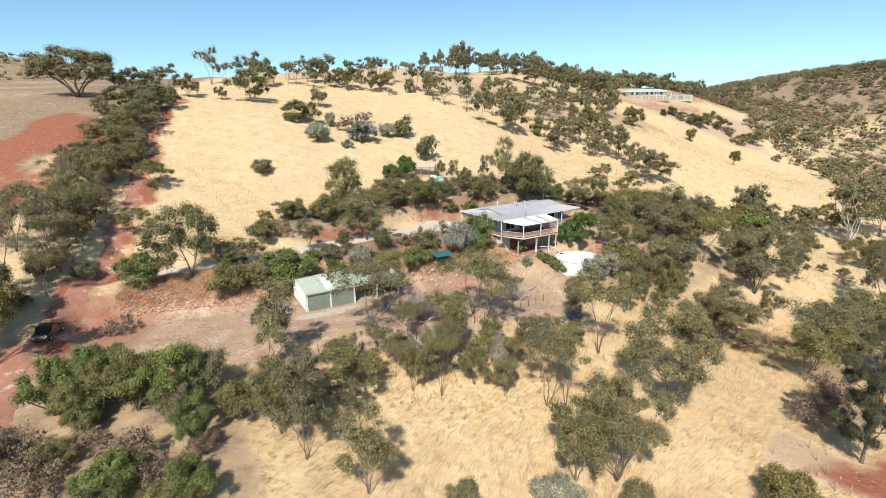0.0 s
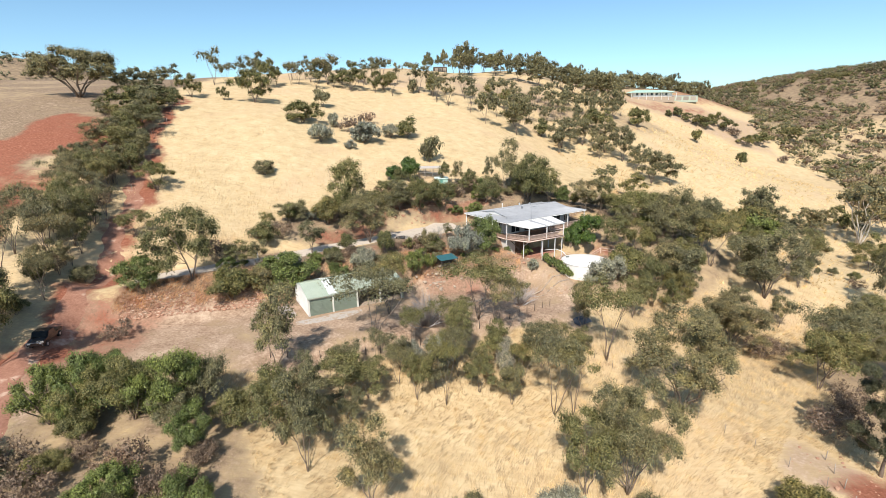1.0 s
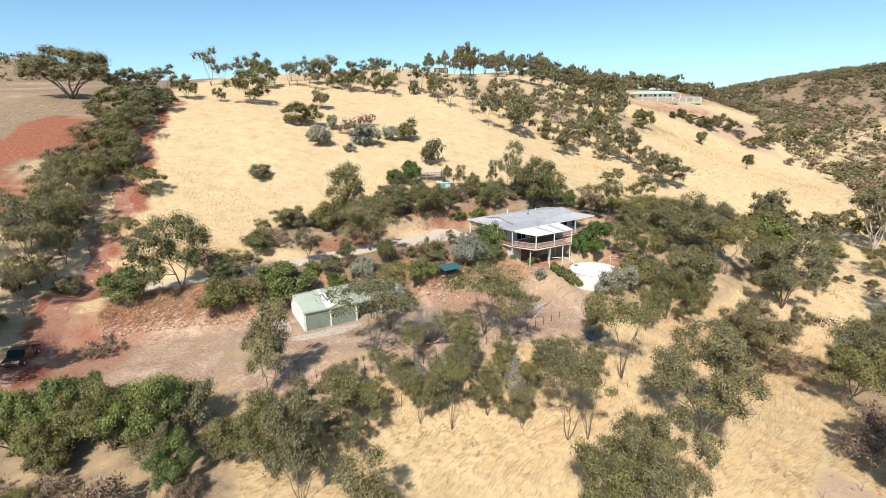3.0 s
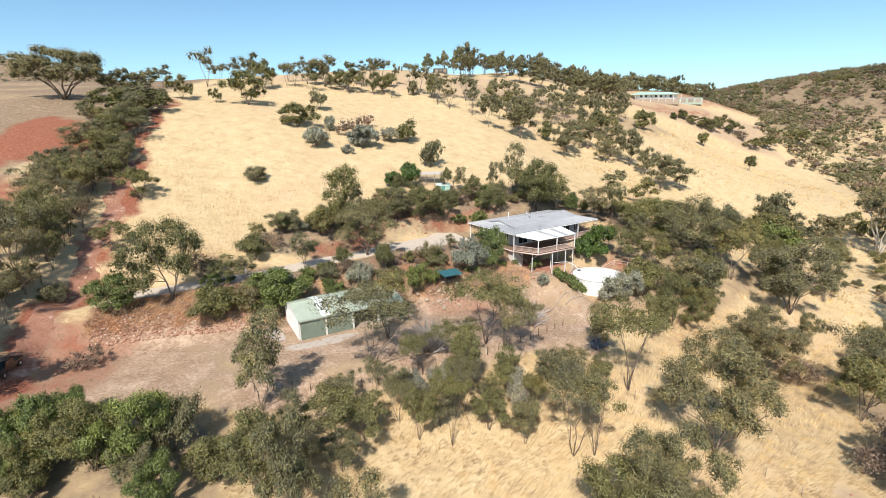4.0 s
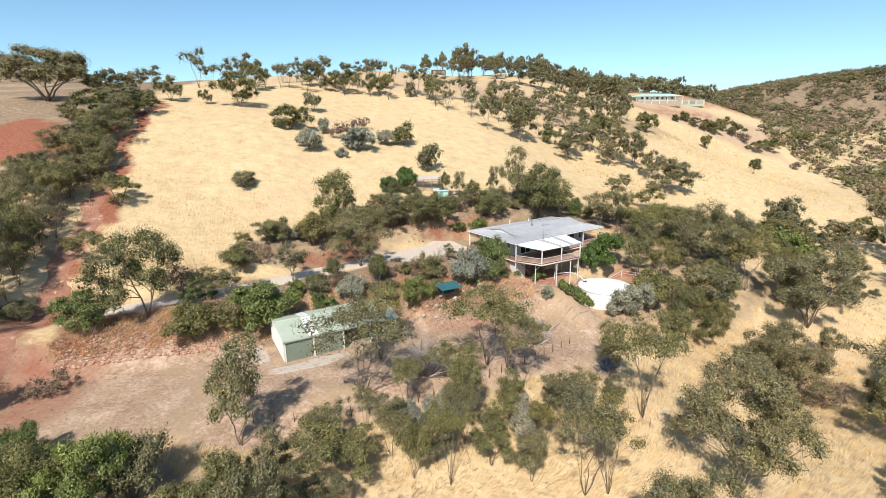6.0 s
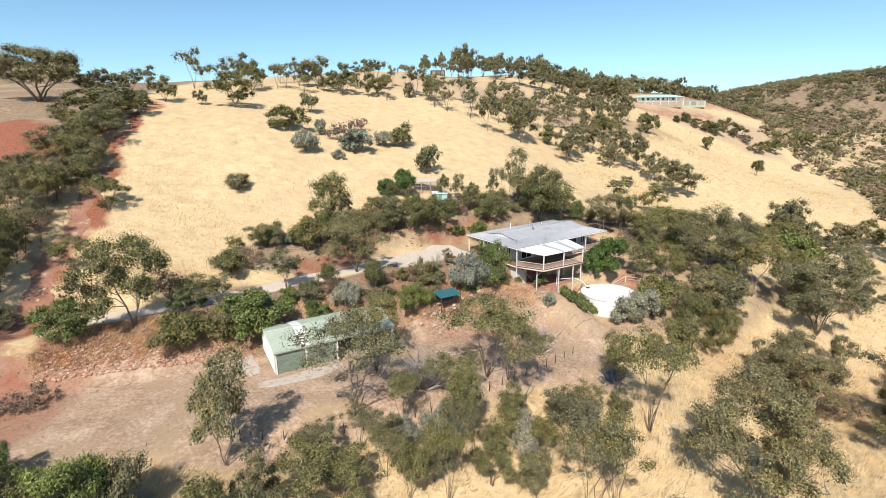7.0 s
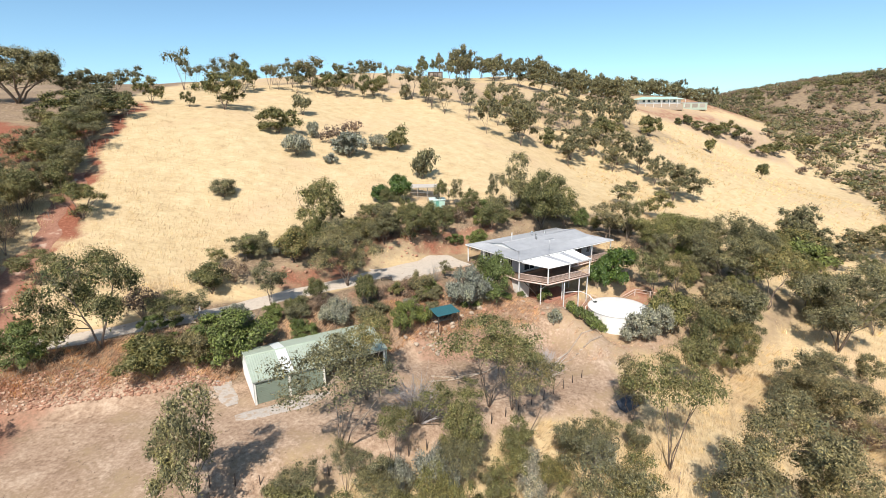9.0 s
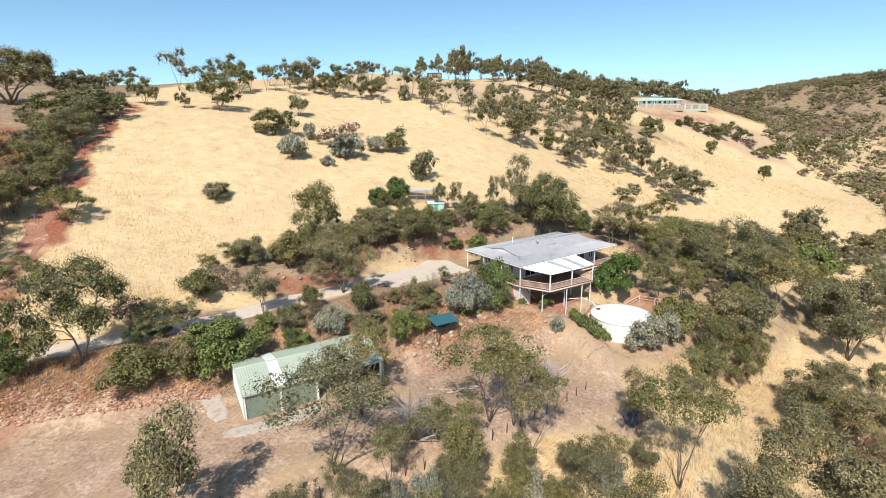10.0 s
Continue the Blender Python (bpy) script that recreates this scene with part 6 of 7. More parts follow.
plant([  # behind the far farmhouse
    ("gum", 161.1, 371.6, 9, 5.2),
    ("tall", 191.3, 383.5, 10.9, 4.1),
    ("tall", 144.4, 372.6, 10.5, 4.3),
    ("flat", 146, 361.3, 10.7, 5.3),
    ("flat", 134.7, 380.2, 11.7, 4.3),
    ("tall", 176.6, 371.8, 9.1, 5),
    ("gum", 187.9, 378.4, 9, 4.4),
    ("tall", 160.1, 364.2, 11.9, 4.7),
    ("gum", 147.5, 379.7, 10.4, 5.3),
    ("gum", 136.5, 357, 10.5, 4),
    ("gum", 175.4, 381.5, 9.1, 5.3),
    ("flat", 128.7, 366.1, 10, 5.2),
])
plant([  # crest of the far hill
    ("gum", 241.4, 485.5, 9.1, 5),
    ("gum", 382.1, 421.9, 8.5, 5.2),
    ("flat", 366.9, 450.6, 9.4, 4.8),
    ("gum", 341, 478.5, 7.5, 4.1),
    ("gum", 286.6, 479.1, 8.5, 5.2),
    ("gum", 392.5, 415.8, 8.1, 5.3),
    ("gum", 247.4, 479.8, 7.3, 4.4),
    ("flat", 352.5, 475.2, 7.4, 4.8),
    ("flat", 405, 417.3, 8.3, 4.6),
    ("flat", 256.2, 478.8, 9, 5.2),
    ("flat", 258.6, 468.1, 9, 4.5),
    ("gum", 394.1, 435.7, 9.4, 4.8),
    ("gum", 318.5, 486.2, 9, 5.3),
    ("gum", 441.1, 402.9, 7.9, 4.5),
    ("flat", 306.4, 474.1, 9.5, 4.9),
    ("gum", 349.4, 454.1, 8.4, 4.8),
    ("flat", 255.4, 494.9, 8.5, 5),
    ("flat", 361.4, 438.1, 7.9, 5.3),
    ("flat", 433, 404.2, 7.4, 5.4),
    ("gum", 370.7, 427.6, 7.4, 4.2),
])
plant([  # crest of the far hill
    ("flat", 371.4, 421.2, 7.4, 4.2),
    ("gum", 269.8, 465.7, 9.4, 4.7),
    ("gum", 327.2, 490.8, 7.1, 5),
    ("gum", 375.1, 449.2, 8.5, 5.4),
    ("gum", 342.2, 472, 8.3, 4.8),
    ("gum", 285.1, 488.9, 8.5, 5.4),
    ("gum", 279.3, 478.5, 8.4, 4.4),
    ("gum", 370, 434.8, 8.1, 5.4),
    ("flat", 433.7, 394.6, 7.1, 5.5),
    ("flat", 271.7, 493.8, 7.4, 5),
    ("gum", 369.8, 462.4, 8, 4.5),
    ("gum", 298, 500.5, 8.7, 4.3),
    ("gum", 344.4, 461.2, 8.8, 4.7),
    ("gum", 380.6, 429.1, 9.1, 4.8),
])
plant([("tall", 9, 318, 15, 6), ("gum", 15, 319, 12.5, 4.5), ("gum", -10, 302, 8.5, 3.5), ("gum", -3.5, 303, 9.5, 2.8), ("flat", 178, 360, 11, 5)])
plant([("gum", -55.6, 49, 10.5, 4.0), ("open", -57.5, 56.5, 8.5, 3.2), ("bush", -56.5, 60.5, 2.6, 1.8), ("gum", -51.7, 50.4, 12.5, 4.2), ("gum", -55.2, 53.5, 11, 3.8), ("gum", -56.2, 57.2, 9, 3.2)])
plant([  # gums above the gully
    ("gum", 99.5, 130.5, 8.3, 3.1),
    ("gum", 76.8, 101.2, 7.5, 3.3),
    ("gum", 89.2, 118.1, 8.1, 3),
    ("gum", 95.2, 122.1, 7.6, 3.4),
    ("gum", 77.2, 106.5, 7.3, 3.2),
])
corner_rnd = random.Random(44)
for i in range(30):
    x, y = corner_rnd.uniform(-47, -15), corner_rnd.uniform(27, 45)
    if x > -19 and y < 36 or x < -38 and y > 41:
        continue
    k = corner_rnd.choice(["bush", "bush", "dead", "dead", "gum", "wattle", "olive"])
    r = corner_rnd.uniform(1.4, 2.8)
    plant([(k, x, y, r * corner_rnd.uniform(1.4, 2.1), r)])
fill_rnd = random.Random(58)
for i in range(24):  # along the left of the ridge
    x = fill_rnd.uniform(-84, -4)
    r = fill_rnd.uniform(2.2, 3.8)
    plant([(fill_rnd.choice(["flat", "flat", "open", "olive", "bush"]), x, 196 + 0.16 * (x + 84) + fill_rnd.uniform(0, 26), fill_rnd.uniform(5.5, 8.8), r)])
for i in range(24):  # thicket above the drive
    t = fill_rnd.random()
    r = fill_rnd.uniform(1.6, 3.0)
    plant([(fill_rnd.choice(["bush", "olive", "gum", "dead", "gum"]), -36 + 42 * t + fill_rnd.uniform(-1, 1), 88.5 + 28 * t + fill_rnd.uniform(0, 6), r * fill_rnd.uniform(1.5, 2.2), r)])
for i in range(46):  # shrubs between the shed and the drive
    x, v = fill_rnd.uniform(-36, 8), fill_rnd.uniform(0, 7)
    y = 76.5 + 0.42 * (x + 24) + v
    if math.hypot(x - 0.3, y - 82) < 3.6 or inside(np.array([x]), np.array([y]), SHED[0] + 4.5, SHED[1] + 7, SHED[2], 8.5, 5.5, 1.0)[0][0] > 0:
        continue
    r = fill_rnd.uniform(0.7, 1.9)
    plant([(fill_rnd.choice(["bush", "salt", "wattle", "dead", "bush", "gum"]), x, y, r * fill_rnd.uniform(1.2, 1.9), r)])
for i in range(12):  # small gums below the yard fence
    x = -9 + 27 * i / 11 + fill_rnd.uniform(-1, 1)
    r = fill_rnd.uniform(1.6, 2.4)
    plant([(fill_rnd.choice(["gum", "open", "gum", "salt"]), x, 54 + 0.3 * (x + 9) + fill_rnd.uniform(-1.5, 3.5), r * fill_rnd.uniform(1.9, 2.5), r)])
for i in range(12):  # gums west of the track
    y = fill_rnd.uniform(76, 122)
    r = fill_rnd.uniform(2.2, 3.2)
    plant([(fill_rnd.choice(["gum", "flat", "gum", "bush"]), -57 - 0.3 * (y - 76) - fill_rnd.uniform(5, 11), y, r * fill_rnd.uniform(1.8, 2.4), r)])
wood_rnd = random.Random(31)
for cx, cy, ax, ay, turn, n in ((50, 104, 13, 10, 30, 17), (64, 97, 12, 5, 40, 8), (66, 122, 12, 8, 25, 9), (84, 136, 16, 7, 30, 10), (44, 86, 7, 4, 35, 4), (68, 76, 13, 4, 45, 7)):
    for i in range(n):
        u, v = wood_rnd.uniform(-1, 1) * ax, wood_rnd.uniform(-1, 1) * ay
        x, y = cx + u * math.cos(radians(turn)) - v * math.sin(radians(turn)), cy + u * math.sin(radians(turn)) + v * math.cos(radians(turn))
        r = wood_rnd.uniform(1.7, 3.0)
        plant([(wood_rnd.choice(["gum", "gum", "olive", "bush"]), x, y, r * wood_rnd.uniform(2.0, 2.7), r)])
hedge_rnd = random.Random(12)
for i in range(44):
    t = i / 43
    y = 76 + 82 * t
    x = -58.5 - 22 * t - (9 + 3 * t) * hedge_rnd.random()
    k = hedge_rnd.random()
    if y < 104:
        if k < 0.9:
            plant([("flat" if k < 0.36 else "open" if k < 0.6 else "gum", x - 1.5, y, hedge_rnd.uniform(6.0, 8.2), hedge_rnd.uniform(2.1, 3.0))])
    else:
        plant([("gum" if k < 0.6 else "open" if k < 0.8 else "bush", x, y, hedge_rnd.uniform(5.0, 7.0) * (1 - 0.2 * t), hedge_rnd.uniform(2.0, 2.9))])
for i in range(26):
    t = i / 25
    y = 64 + 74 * t
    x = float(np.interp(y, [p[1] for p in TRACK], [p[0] for p in TRACK])) - hedge_rnd.uniform(3.0, 5.2)
    plant([(hedge_rnd.choice(["open", "flat", "gum", "gum", "dead"]), x, y, hedge_rnd.uniform(5.2, 7.6), hedge_rnd.uniform(1.7, 2.6))])
belt_rnd = random.Random(21)
BELT = [(-30, 92), (-12, 105), (2, 115), (20, 123.5), (40, 116.5), (52, 105)]
for (x0, y0), (x1, y1) in zip(BELT, BELT[1:]):
    for i in range(9):
        t = (i + belt_rnd.random()) / 9
        k = belt_rnd.choice(["bush", "bush", "gum", "dead", "salt", "wattle"])
        r = belt_rnd.uniform(1.3, 2.6)
        plant([(k, x0 + (x1 - x0) * t + belt_rnd.uniform(-2, 2), y0 + (y1 - y0) * t + belt_rnd.uniform(-1.5, 4.5), r * belt_rnd.uniform(1.3, 1.9), r)])
for i in range(34):
    x, y = belt_rnd.uniform(-22, 12), belt_rnd.uniform(79, 91)
    if y < 79.5 + 0.42 * (x + 22) and y > 77 + 0.3 * (x + 22) and math.hypot(x + 0.4, y - 88) > 3.5:
        r = belt_rnd.uniform(0.5, 1.3)
        plant([(belt_rnd.choice(["bush", "wattle", "salt", "dead"]), x, y, r * belt_rnd.uniform(1.0, 1.5), r)])
bed_rnd = random.Random(9)
for cx, cy, n in ((-3.5, 88.5, 10), (-6.5, 86, 9), (-5.0, 84.5, 6), (-8, 82, 7), (2.5, 86.5, 6), (9, 84, 5)):
    for i in range(n):
        r = bed_rnd.uniform(0.35, 0.95)
        plant([(bed_rnd.choice(["hedge", "hedge", "wattle", "salt", "bush"]), cx + bed_rnd.gauss(0, 1.7), cy + bed_rnd.gauss(0, 1.3), r * bed_rnd.uniform(0.8, 1.3), r)])
for kinds in KINDS.values():
    for k in kinds:
        if k.name not in USED:
            for o in (*k.children_recursive, k):
                bpy.data.objects.remove(o)


# ---- dry grass, far scrub and stones ----
def blades(name, x, y, tall, width, rng, material, label, category, lean=(0.25, 0.10), fall=1.0, loose=0.16):
    """Standing dry grass: slim bent blades in small tufts, combed by the wind."""
    n = len(x)
    k = 5
    px = np.repeat(x, k) + rng.normal(size=n * k) * loose
    py = np.repeat(y, k) + rng.normal(size=n * k) * loose
    pz = land(px, py) - 0.04
    t = np.repeat(tall, k) * (0.6 + 0.6 * rng.random(n * k))
    comb = 0.5 * np.sin(px * 0.11 + 1.7 * np.sin(py * 0.07)) + 0.4 * np.sin(py * 0.19 + px * 0.05)
    ax = fall * (lean[0] + 0.55 * np.cos(comb * 2.4) + rng.normal(size=n * k) * 0.30) * t
    ay = fall * (lean[1] + 0.55 * np.sin(comb * 2.4) + rng.normal(size=n * k) * 0.30) * t
    a = rng.random(n * k) * math.tau
    w = width * (0.6 + 0.8 * rng.random(n * k))
    p0 = np.stack([px - np.cos(a) * w, py - np.sin(a) * w, pz], 1)
    p1 = np.stack([px + np.cos(a) * w, py + np.sin(a) * w, pz], 1)
    p2 = np.stack([px + ax, py + ay, pz + t * 0.9], 1)
    v = np.stack([p0, p1, p2], 1).reshape(-1, 3)
    me = bpy.data.meshes.new(name)
    me.vertices.add(len(v))
    me.vertices.foreach_set("co", v.ravel())
    me.loops.add(len(v))
    me.loops.foreach_set("vertex_index", np.arange(len(v)))
    me.polygons.add(n * k)
    me.polygons.foreach_set("loop_start", np.arange(0, n * k * 3, 3))
    me.update(calc_edges=True)
    me.materials.append(material)
    return tagged(new(name, me), label, category, kind="stuff")


rng = np.random.default_rng(4)


def grassy(n, x0, x1, y0, y1, power=1.0):
    x, y = x0 + (x1 - x0) * rng.random(n), y0 + (y1 - y0) * rng.random(n) ** power
    red, bare, scrub = cover(x, y)
    patch = 0.5 + 0.5 * np.sin(x * 0.21 + 2 * np.sin(y * 0.13)) * np.sin(y * 0.17 + 1.5 * np.sin(x * 0.09))
    d, _ = along(x, y, DRIVE)
    keep = (red < 0.35) & (bare < 0.35) & (scrub < 0.5) & (rng.random(n) < 0.35 + 0.65 * patch) & (d > 3.5)
    w, u, v = inside(x, y, 16.7, 106, 34.5, 12, 7.5, 0.5)
    w2, u, v = inside(x, y, TANK[0], TANK[1], 0, 4.6, 4.6, 0.5)
    keep &= (w + w2) < 0.1
    return x[keep], y[keep]


x, y = grassy(64000, -34, 66, 32, 84)
blades("dry_grass", x, y, 0.45 + 0.35 * rng.random(len(x)), 0.022, rng, STRAW, "long dry golden grass combed by the wind", "grass")
x, y = grassy(44000, -84, 80, 84, 215, 2.0)
blades("dry_grass", x, y, (0.22 + 0.28 * rng.random(len(x))) * (1.25 - 0.5 * smooth((y - 110) / 50)), 0.034, rng, STRAW, "dry golden grass over the upper paddock", "grass", fall=0.5, loose=0.7)
x, y = grassy(9000, 40, 170, 80, 300, 1.0)
blades("dry_grass", x, y, 0.6 + 0.4 * rng.random(len(x)), 0.08, rng, STRAW, "dry golden grass on the valley slope", "grass")


x = -47 + 60 * rng.random(9000)
y = 64.9 + 0.36 * (x + 42) + 1.2 + 8.0 * rng.random(9000) ** 1.2
w, u, v = inside(x, y, -15.5, 73.3, 27, 8.3, 4.6, 0.4)
keep = w < 0.05
blades("russet_grass", x[keep], y[keep], 0.35 + 0.35 * rng.random(keep.sum()), 0.03, rng, PINK_STRAW, "russet dry grass on the bank above the yard", "grass")
x, y = -8 + 46 * rng.random(5000), 78 + 42 * rng.random(5000)
w, u, v = inside(x, y, 16.7, 106, 34.5, 12, 7.5, 0.4)
w2, u, v = inside(x, y, TANK[0], TANK[1], 0, 4.6, 4.6, 0.4)
d, _ = along(x, y, DRIVE)
keep = (w + w2 < 0.05) & (d > 4.5)
blades("russet_grass", x[keep], y[keep], 0.25 + 0.3 * rng.random(keep.sum()), 0.03, rng, PINK_STRAW, "thin russet dry grass round the garden", "grass")

x, y = -50 + 70 * rng.random(9000), 40 + 50 * rng.random(9000)
w, u, v = inside(x, y, -15, 66.3, 20, 34, 8.2, 2)
w2, u, v = inside(x, y, SHED[0] + 4, SHED[1] + 6, SHED[2], 9.5, 6, 0.4)
keep = (w > 0.3) & (w2 < 0.05) & (np.sin(x * 0.5 + 2 * np.sin(y * 0.3)) + rng.random(len(x)) > 0.1)
blades("leaf_litter", x[keep], y[keep], 0.06 + 0.2 * rng.random(keep.sum()) ** 2, 0.04, rng, LEAF_DRY, "sparse dry tufts and litter on the bare yard", "litter")


def scrub_mass(name, px, py, hh, rr, leaf_mat, rng, label, per=48, ln=0.85, wd=0.32):
    """Far scrub: many low crowns of leaf clumps, too far off to count."""
    z = land(px, py)
    cs, ss = [], []
    for x, y, z0, h, r in zip(px, py, z, hh, rr):
        for _ in range(4):
            a, q = rng.random() * math.tau, rng.random() ** 0.5
            cs.append((x + math.cos(a) * q * r * 0.7, y + math.sin(a) * q * r * 0.7, z0 + h * (0.45 + 0.35 * rng.random())))
            ss.append(r * 0.62)
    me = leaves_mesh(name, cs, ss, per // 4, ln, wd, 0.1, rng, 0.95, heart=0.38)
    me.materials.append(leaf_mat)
    me.materials.append(HEART_SHADE[leaf_mat.name])
    return tagged(new(name, me), label, "scrub", kind="stuff")


n = 7400
x, y = 150 + 370 * rng.random(n) ** 1.1, 165 + 470 * rng.random(n)
clump = np.sin(x * 0.06 + 2 * np.sin(y * 0.045)) * np.sin(y * 0.05 + 1.3 * np.sin(x * 0.05))
keep = (x > valley_edge(y)) & (x < 520) & (clump + 1.7 * rng.random(n) > 0.02 + 0.36 * smooth((x - 215) / 90)) & (np.arctan2(x, y) < radians(46))
w, u, v = inside(x, y, 172, 352, 15, 22, 12, 4)
keep &= w < 0.2
x, y = x[keep], y[keep]
kind = rng.random(len(x))
for lo, hi, mat_, lab in ((0, 0.42, LEAF_GUM, "grey-green scrub covering the far valley side"), (0.42, 0.68, LEAF_OLIVE, "olive scrub covering the far valley side"), (0.68, 1.0, LEAF_DRY, "brown dry scrub on the far valley side")):
    s = (kind >= lo) & (kind < hi)
    scrub_mass("scrub", x[s], y[s], 2.6 + 4.0 * rng.random(s.sum()) ** 1.3, 1.7 + 3.6 * rng.random(s.sum()) ** 1.8, mat_, rng, lab)
n = 420
x, y = -470 + 250 * rng.random(n), 330 + 230 * rng.random(n)
scrub_mass("scrub", x, y, 3 + 3 * rng.random(n), 2.5 + 3 * rng.random(n), LEAF_GUM, rng, "grey-green bush on the distant hill")
n = 300
x, y = 60 + 130 * rng.random(n), 352 + 130 * rng.random(n)
scrub_mass("scrub", x, y, 5 + 6 * rng.random(n), 3 + 3 * rng.random(n), LEAF_GUM, rng, "tall dark bush behind the distant farmhouse", 150, 0.9, 0.33)


# ---- loose stones ----
def stone_mesh(seed):
    r = random.Random(seed)
    bm = bmesh.new()
    bmesh.ops.create_icosphere(bm, subdivisions=1, radius=1)
    for v in bm.verts:
        v.co *= r.uniform(0.72, 1.18)
        v.co.z *= 0.7
    me = bpy.data.meshes.new("stone")
    bm.to_mesh(me)
    bm.free()
    return me


RED_STONES, PALE_STONES = [stone_mesh(i) for i in range(5)], [stone_mesh(20 + i) for i in range(4)]
for m_ in RED_STONES:
    m_.materials.append(RED_STONE)
for m_ in PALE_STONES:
    m_.materials.append(PALE_STONE)
stone_rnd = random.Random(3)


def stones(thing, spots, meshes, lo, hi):
    for x, y in spots:
        ob = new("stone", meshes[stone_rnd.randrange(len(meshes))])
        ob.parent = thing
        s = lo + (hi - lo) * stone_rnd.random() ** 2
        ob.matrix_world = pose(x, y, height(x, y) + s * 0.25, stone_rnd.uniform(-20, 20), stone_rnd.uniform(-20, 20), stone_rnd.uniform(0, 360)) @ Matrix.Diagonal((s * stone_rnd.uniform(0.8, 1.4), s, s, 1))


bank = base("stone_bank", -35, 70, height(-35, 70), 0, "bank of loose red-brown stones above the yard", "stone bank")
spots = []
while len(spots) < 290:
    t, u = stone_rnd.random(), stone_rnd.random() ** 1.6
    spots.append((-46 + 20.5 * t - 0.4 * u, 63.7 + 7.2 * t + 2.9 * u))
stones(bank, [p for p in spots if not (p[0] > -25.5 and p[1] < 75)], RED_STONES, 0.09, 0.27)


def rubble(spots, lo, hi, label):
    """A drift of small broken stones, too many to count."""
    rg = np.random.default_rng(17)
    p = np.asarray(spots)
    k = len(p)
    size = lo + (hi - lo) * rg.random(k) ** 2
    c = np.column_stack([p, land(p[:, 0], p[:, 1]) + size * 0.3])
    v = ICO[None] * size[:, None, None] * (0.65 + 0.6 * rg.random((k, 12, 1))) * np.array([1.2, 1, 0.75]) + c[:, None]
    f = ICO_FACES[None] + (np.arange(k) * 12)[:, None, None]
    ob = mesh_part("rubble", v.reshape(-1, 3).tolist(), f.reshape(-1, 3).tolist(), RED_RUBBLE)
    return tagged(ob, label, "rubble", kind="stuff")


spots = []
while len(spots) < 1500:
    t, u = stone_rnd.random(), stone_rnd.random() ** 1.4
    p = (-46 + 20.5 * t - 0.4 * u, 63.8 + 7.2 * t + 3.2 * u)
    if not (p[0] > -25.5 and p[1] < 75):
        spots.append(p)
rubble(spots, 0.06, 0.19, "small red-brown and tan broken stones on the bank above the yard")
rockery = base("rockery", 2, 84, height(2, 84), 0, "pale and red garden stones on the slope below the house", "rockery")
spots = []
for i in range(70):
    t = stone_rnd.random()
    spots.append((-7 + 24 * t + stone_rnd.uniform(-1, 1), 80.5 + 8.5 * t + stone_rnd.gauss(0, 1.6)))
stones(rockery, spots, PALE_STONES + RED_STONES, 0.15, 0.5)
verge = base("stone_bank", -3, 108, height(-3, 108), 0, "cut red-brown stone bank beside the gravel drive", "stone bank")
spots = []
for i in range(90):
    t = stone_rnd.random()
    spots.append((-22 + 26 * t + stone_rnd.gauss(0, 0.6) - 2.2, 91.5 + 19.5 * t + stone_rnd.gauss(0, 0.6) + 2.6))
stones(verge, spots, RED_STONES, 0.12, 0.4)
heap = base("rock_heap", -27.0, 68.9, height(-27, 68.9), 0, "heap of pale broken rock and rubble beside the shed", "rubble heap")
stones(heap, [(-27.2 + stone_rnd.gauss(0, 1.0), 68.9 + stone_rnd.gauss(0, 0.45)) for i in range(46)], PALE_STONES, 0.12, 0.42)
cairn = base("rock_heap", -1.8, 80.4, height(-1.8, 80.4), 0, "pale garden rocks stepping down beside the teal shelter", "rockery")
stones(cairn, [(-1.7 + stone_rnd.gauss(0, 0.45), 80.5 + stone_rnd.gauss(0, 0.8)) for i in range(30)], PALE_STONES, 0.15, 0.45)
scree = base("stone_bank", 44, 47, height(44, 47), 0, "loose red-brown stones on the bare slope", "stone bank")
stones(scree, [(42 + stone_rnd.gauss(0, 3.5), 45 + stone_rnd.gauss(0, 4)) for i in range(40)], RED_STONES, 0.08, 0.25)


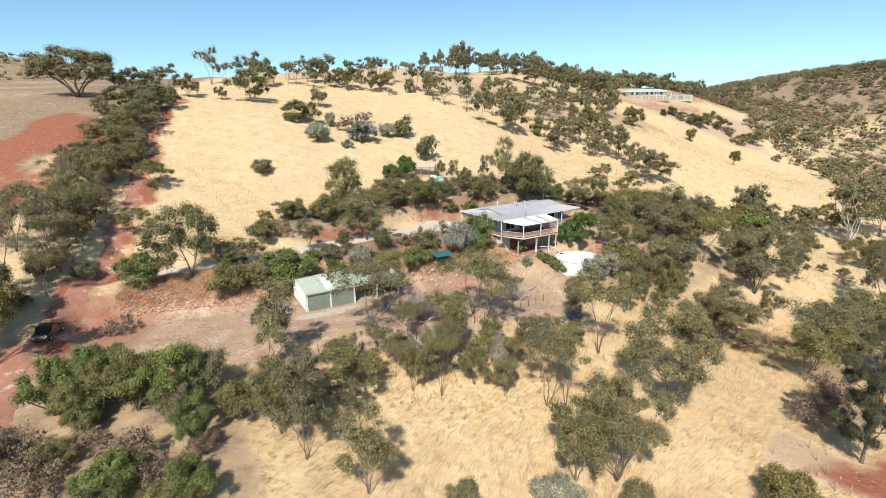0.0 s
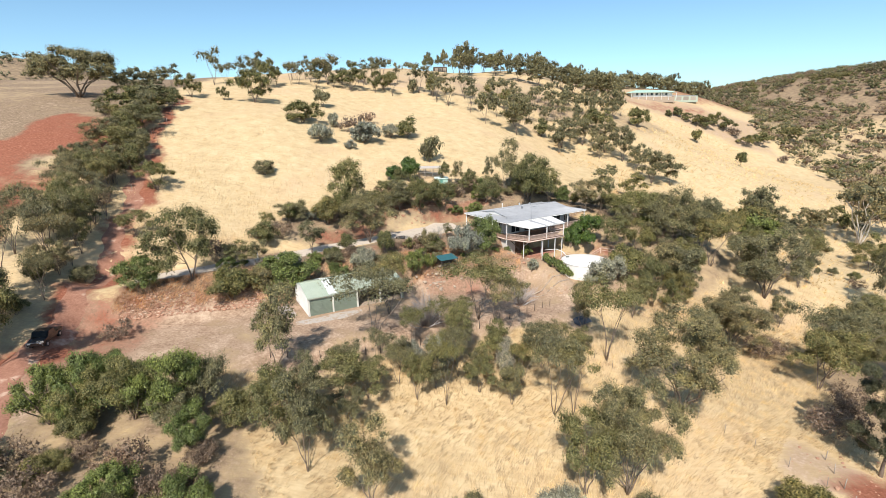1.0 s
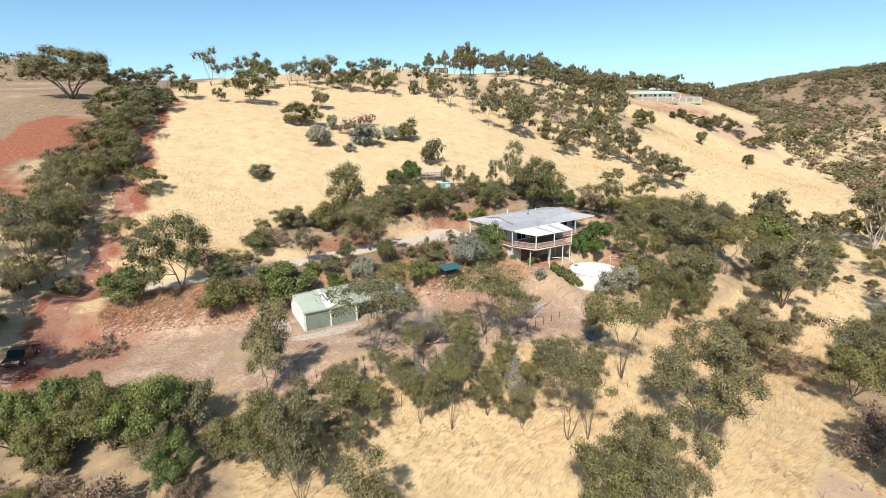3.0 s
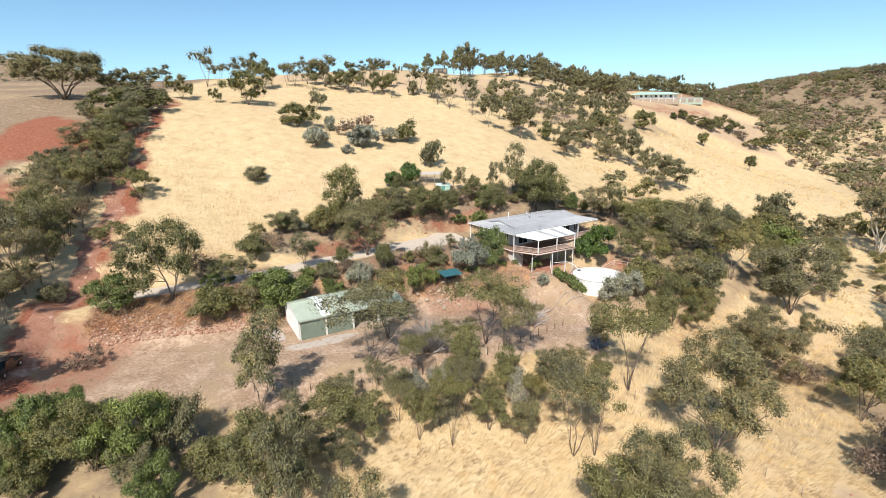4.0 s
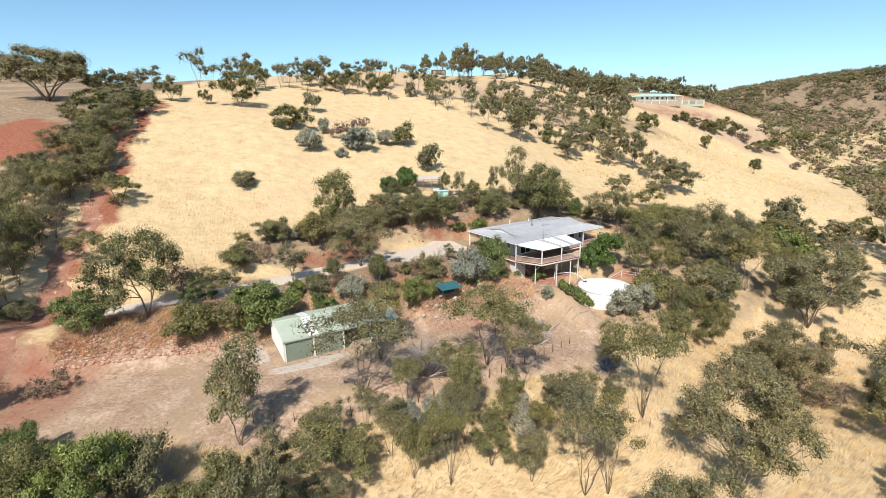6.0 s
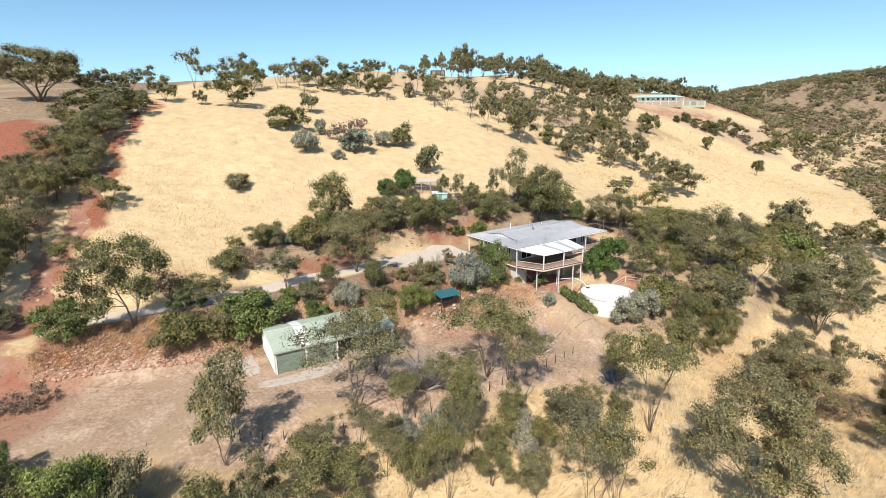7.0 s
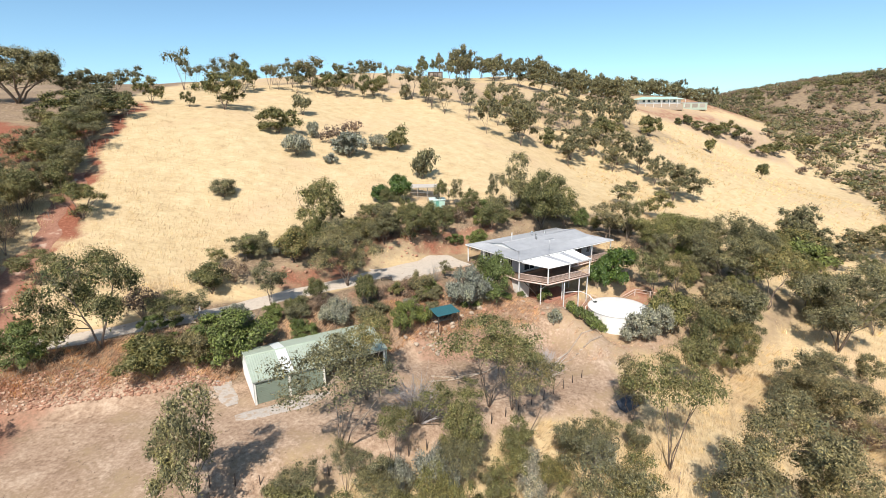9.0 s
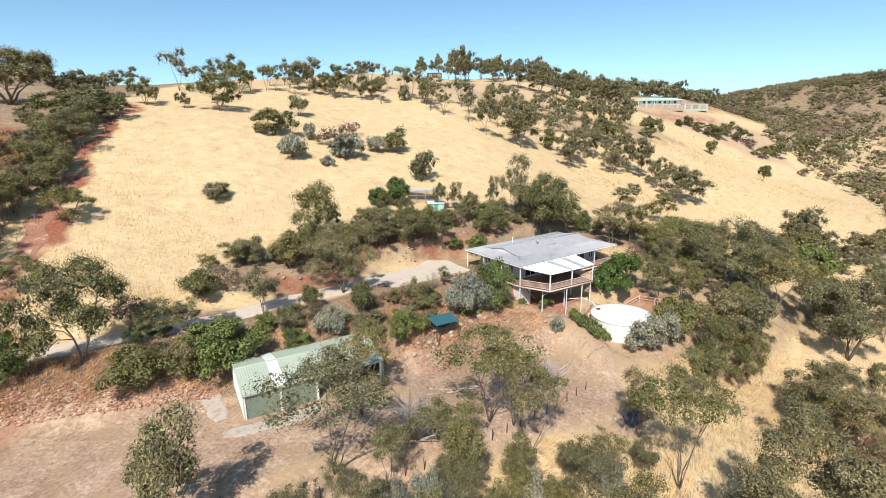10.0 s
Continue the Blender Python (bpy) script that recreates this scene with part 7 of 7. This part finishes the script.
def kerb_line(points, label):
    """A row of low pale edging blocks set in the earth."""
    x0, y0 = points[0]
    k = base("garden_edging", x0, y0, height(x0, y0), 0, label, "edging", "garden edgings")
    for (xa, ya), (xb, yb) in zip(points, points[1:]):
        n = max(int(math.hypot(xb - xa, yb - ya) / 0.55), 1)
        for i in range(n):
            t = (i + 0.5) / n
            x, y = xa + (xb - xa) * t, ya + (yb - ya) * t
            ob = part("block", boxed(-0.26, -0.10, -0.15, 0.26, 0.10, 0.14, bevel=0.02), PALE_STONE, k)
            ob.matrix_world = pose(x, y, height(x, y), 0, stone_rnd.uniform(-5, 5), math.degrees(math.atan2(yb - ya, xb - xa)) + stone_rnd.uniform(-6, 6))


kerb_line([(-2.2, 73.7), (0.6, 73.6), (4.4, 75.2)], "low pale stone edging across the lower garden")
kerb_line([(21.2, 83.5), (18.3, 80.9), (14.6, 78.6)], "low pale stone edging below the tank")
kerb_line([(-3.9, 78.3), (-2.9, 79.5), (-0.6, 80.4)], "curved low stone edging round a garden bed")


def garden_bench(x, y, turn):
    b = base("garden_bench", x, y, height(x, y), turn, "dark weathered timber bench at the edge of the gravel", "bench")
    for v in (-0.2, 0.0, 0.2):
        part("seat_slat", boxed(-0.9, v - 0.08, 0.42, 0.9, v + 0.08, 0.46), DARK_TIMBER, b)
    for u in (-0.75, 0.75):
        part("leg", boxed(u - 0.05, -0.26, -0.1, u + 0.05, 0.26, 0.415), DARK_TIMBER, b)


garden_bench(-9.3, 93.5, 20)


def tarpaulin(x, y):
    """A dark blue sheet thrown over a low heap."""
    r = random.Random(8)
    bm = bmesh.new()
    bmesh.ops.create_grid(bm, x_segments=12, y_segments=9, size=1)
    for v in bm.verts:
        e = max(abs(v.co.x), abs(v.co.y))
        v.co = Vector((v.co.x * 1.5, v.co.y * 1.0, 0.75 * (1 - e ** 3) + r.uniform(-0.05, 0.05) - 0.05))
    ob = part("tarpaulin", bm, BLUE_SHEET)
    ob.matrix_world = pose(x, y, height(x, y), 0, 0, 35)
    md = ob.modifiers.new("thickness", "SOLIDIFY")
    md.thickness = 0.02
    tagged(ob, "dark blue tarpaulin over a low heap under gums", "tarpaulin")


tarpaulin(19.9, 70.3)
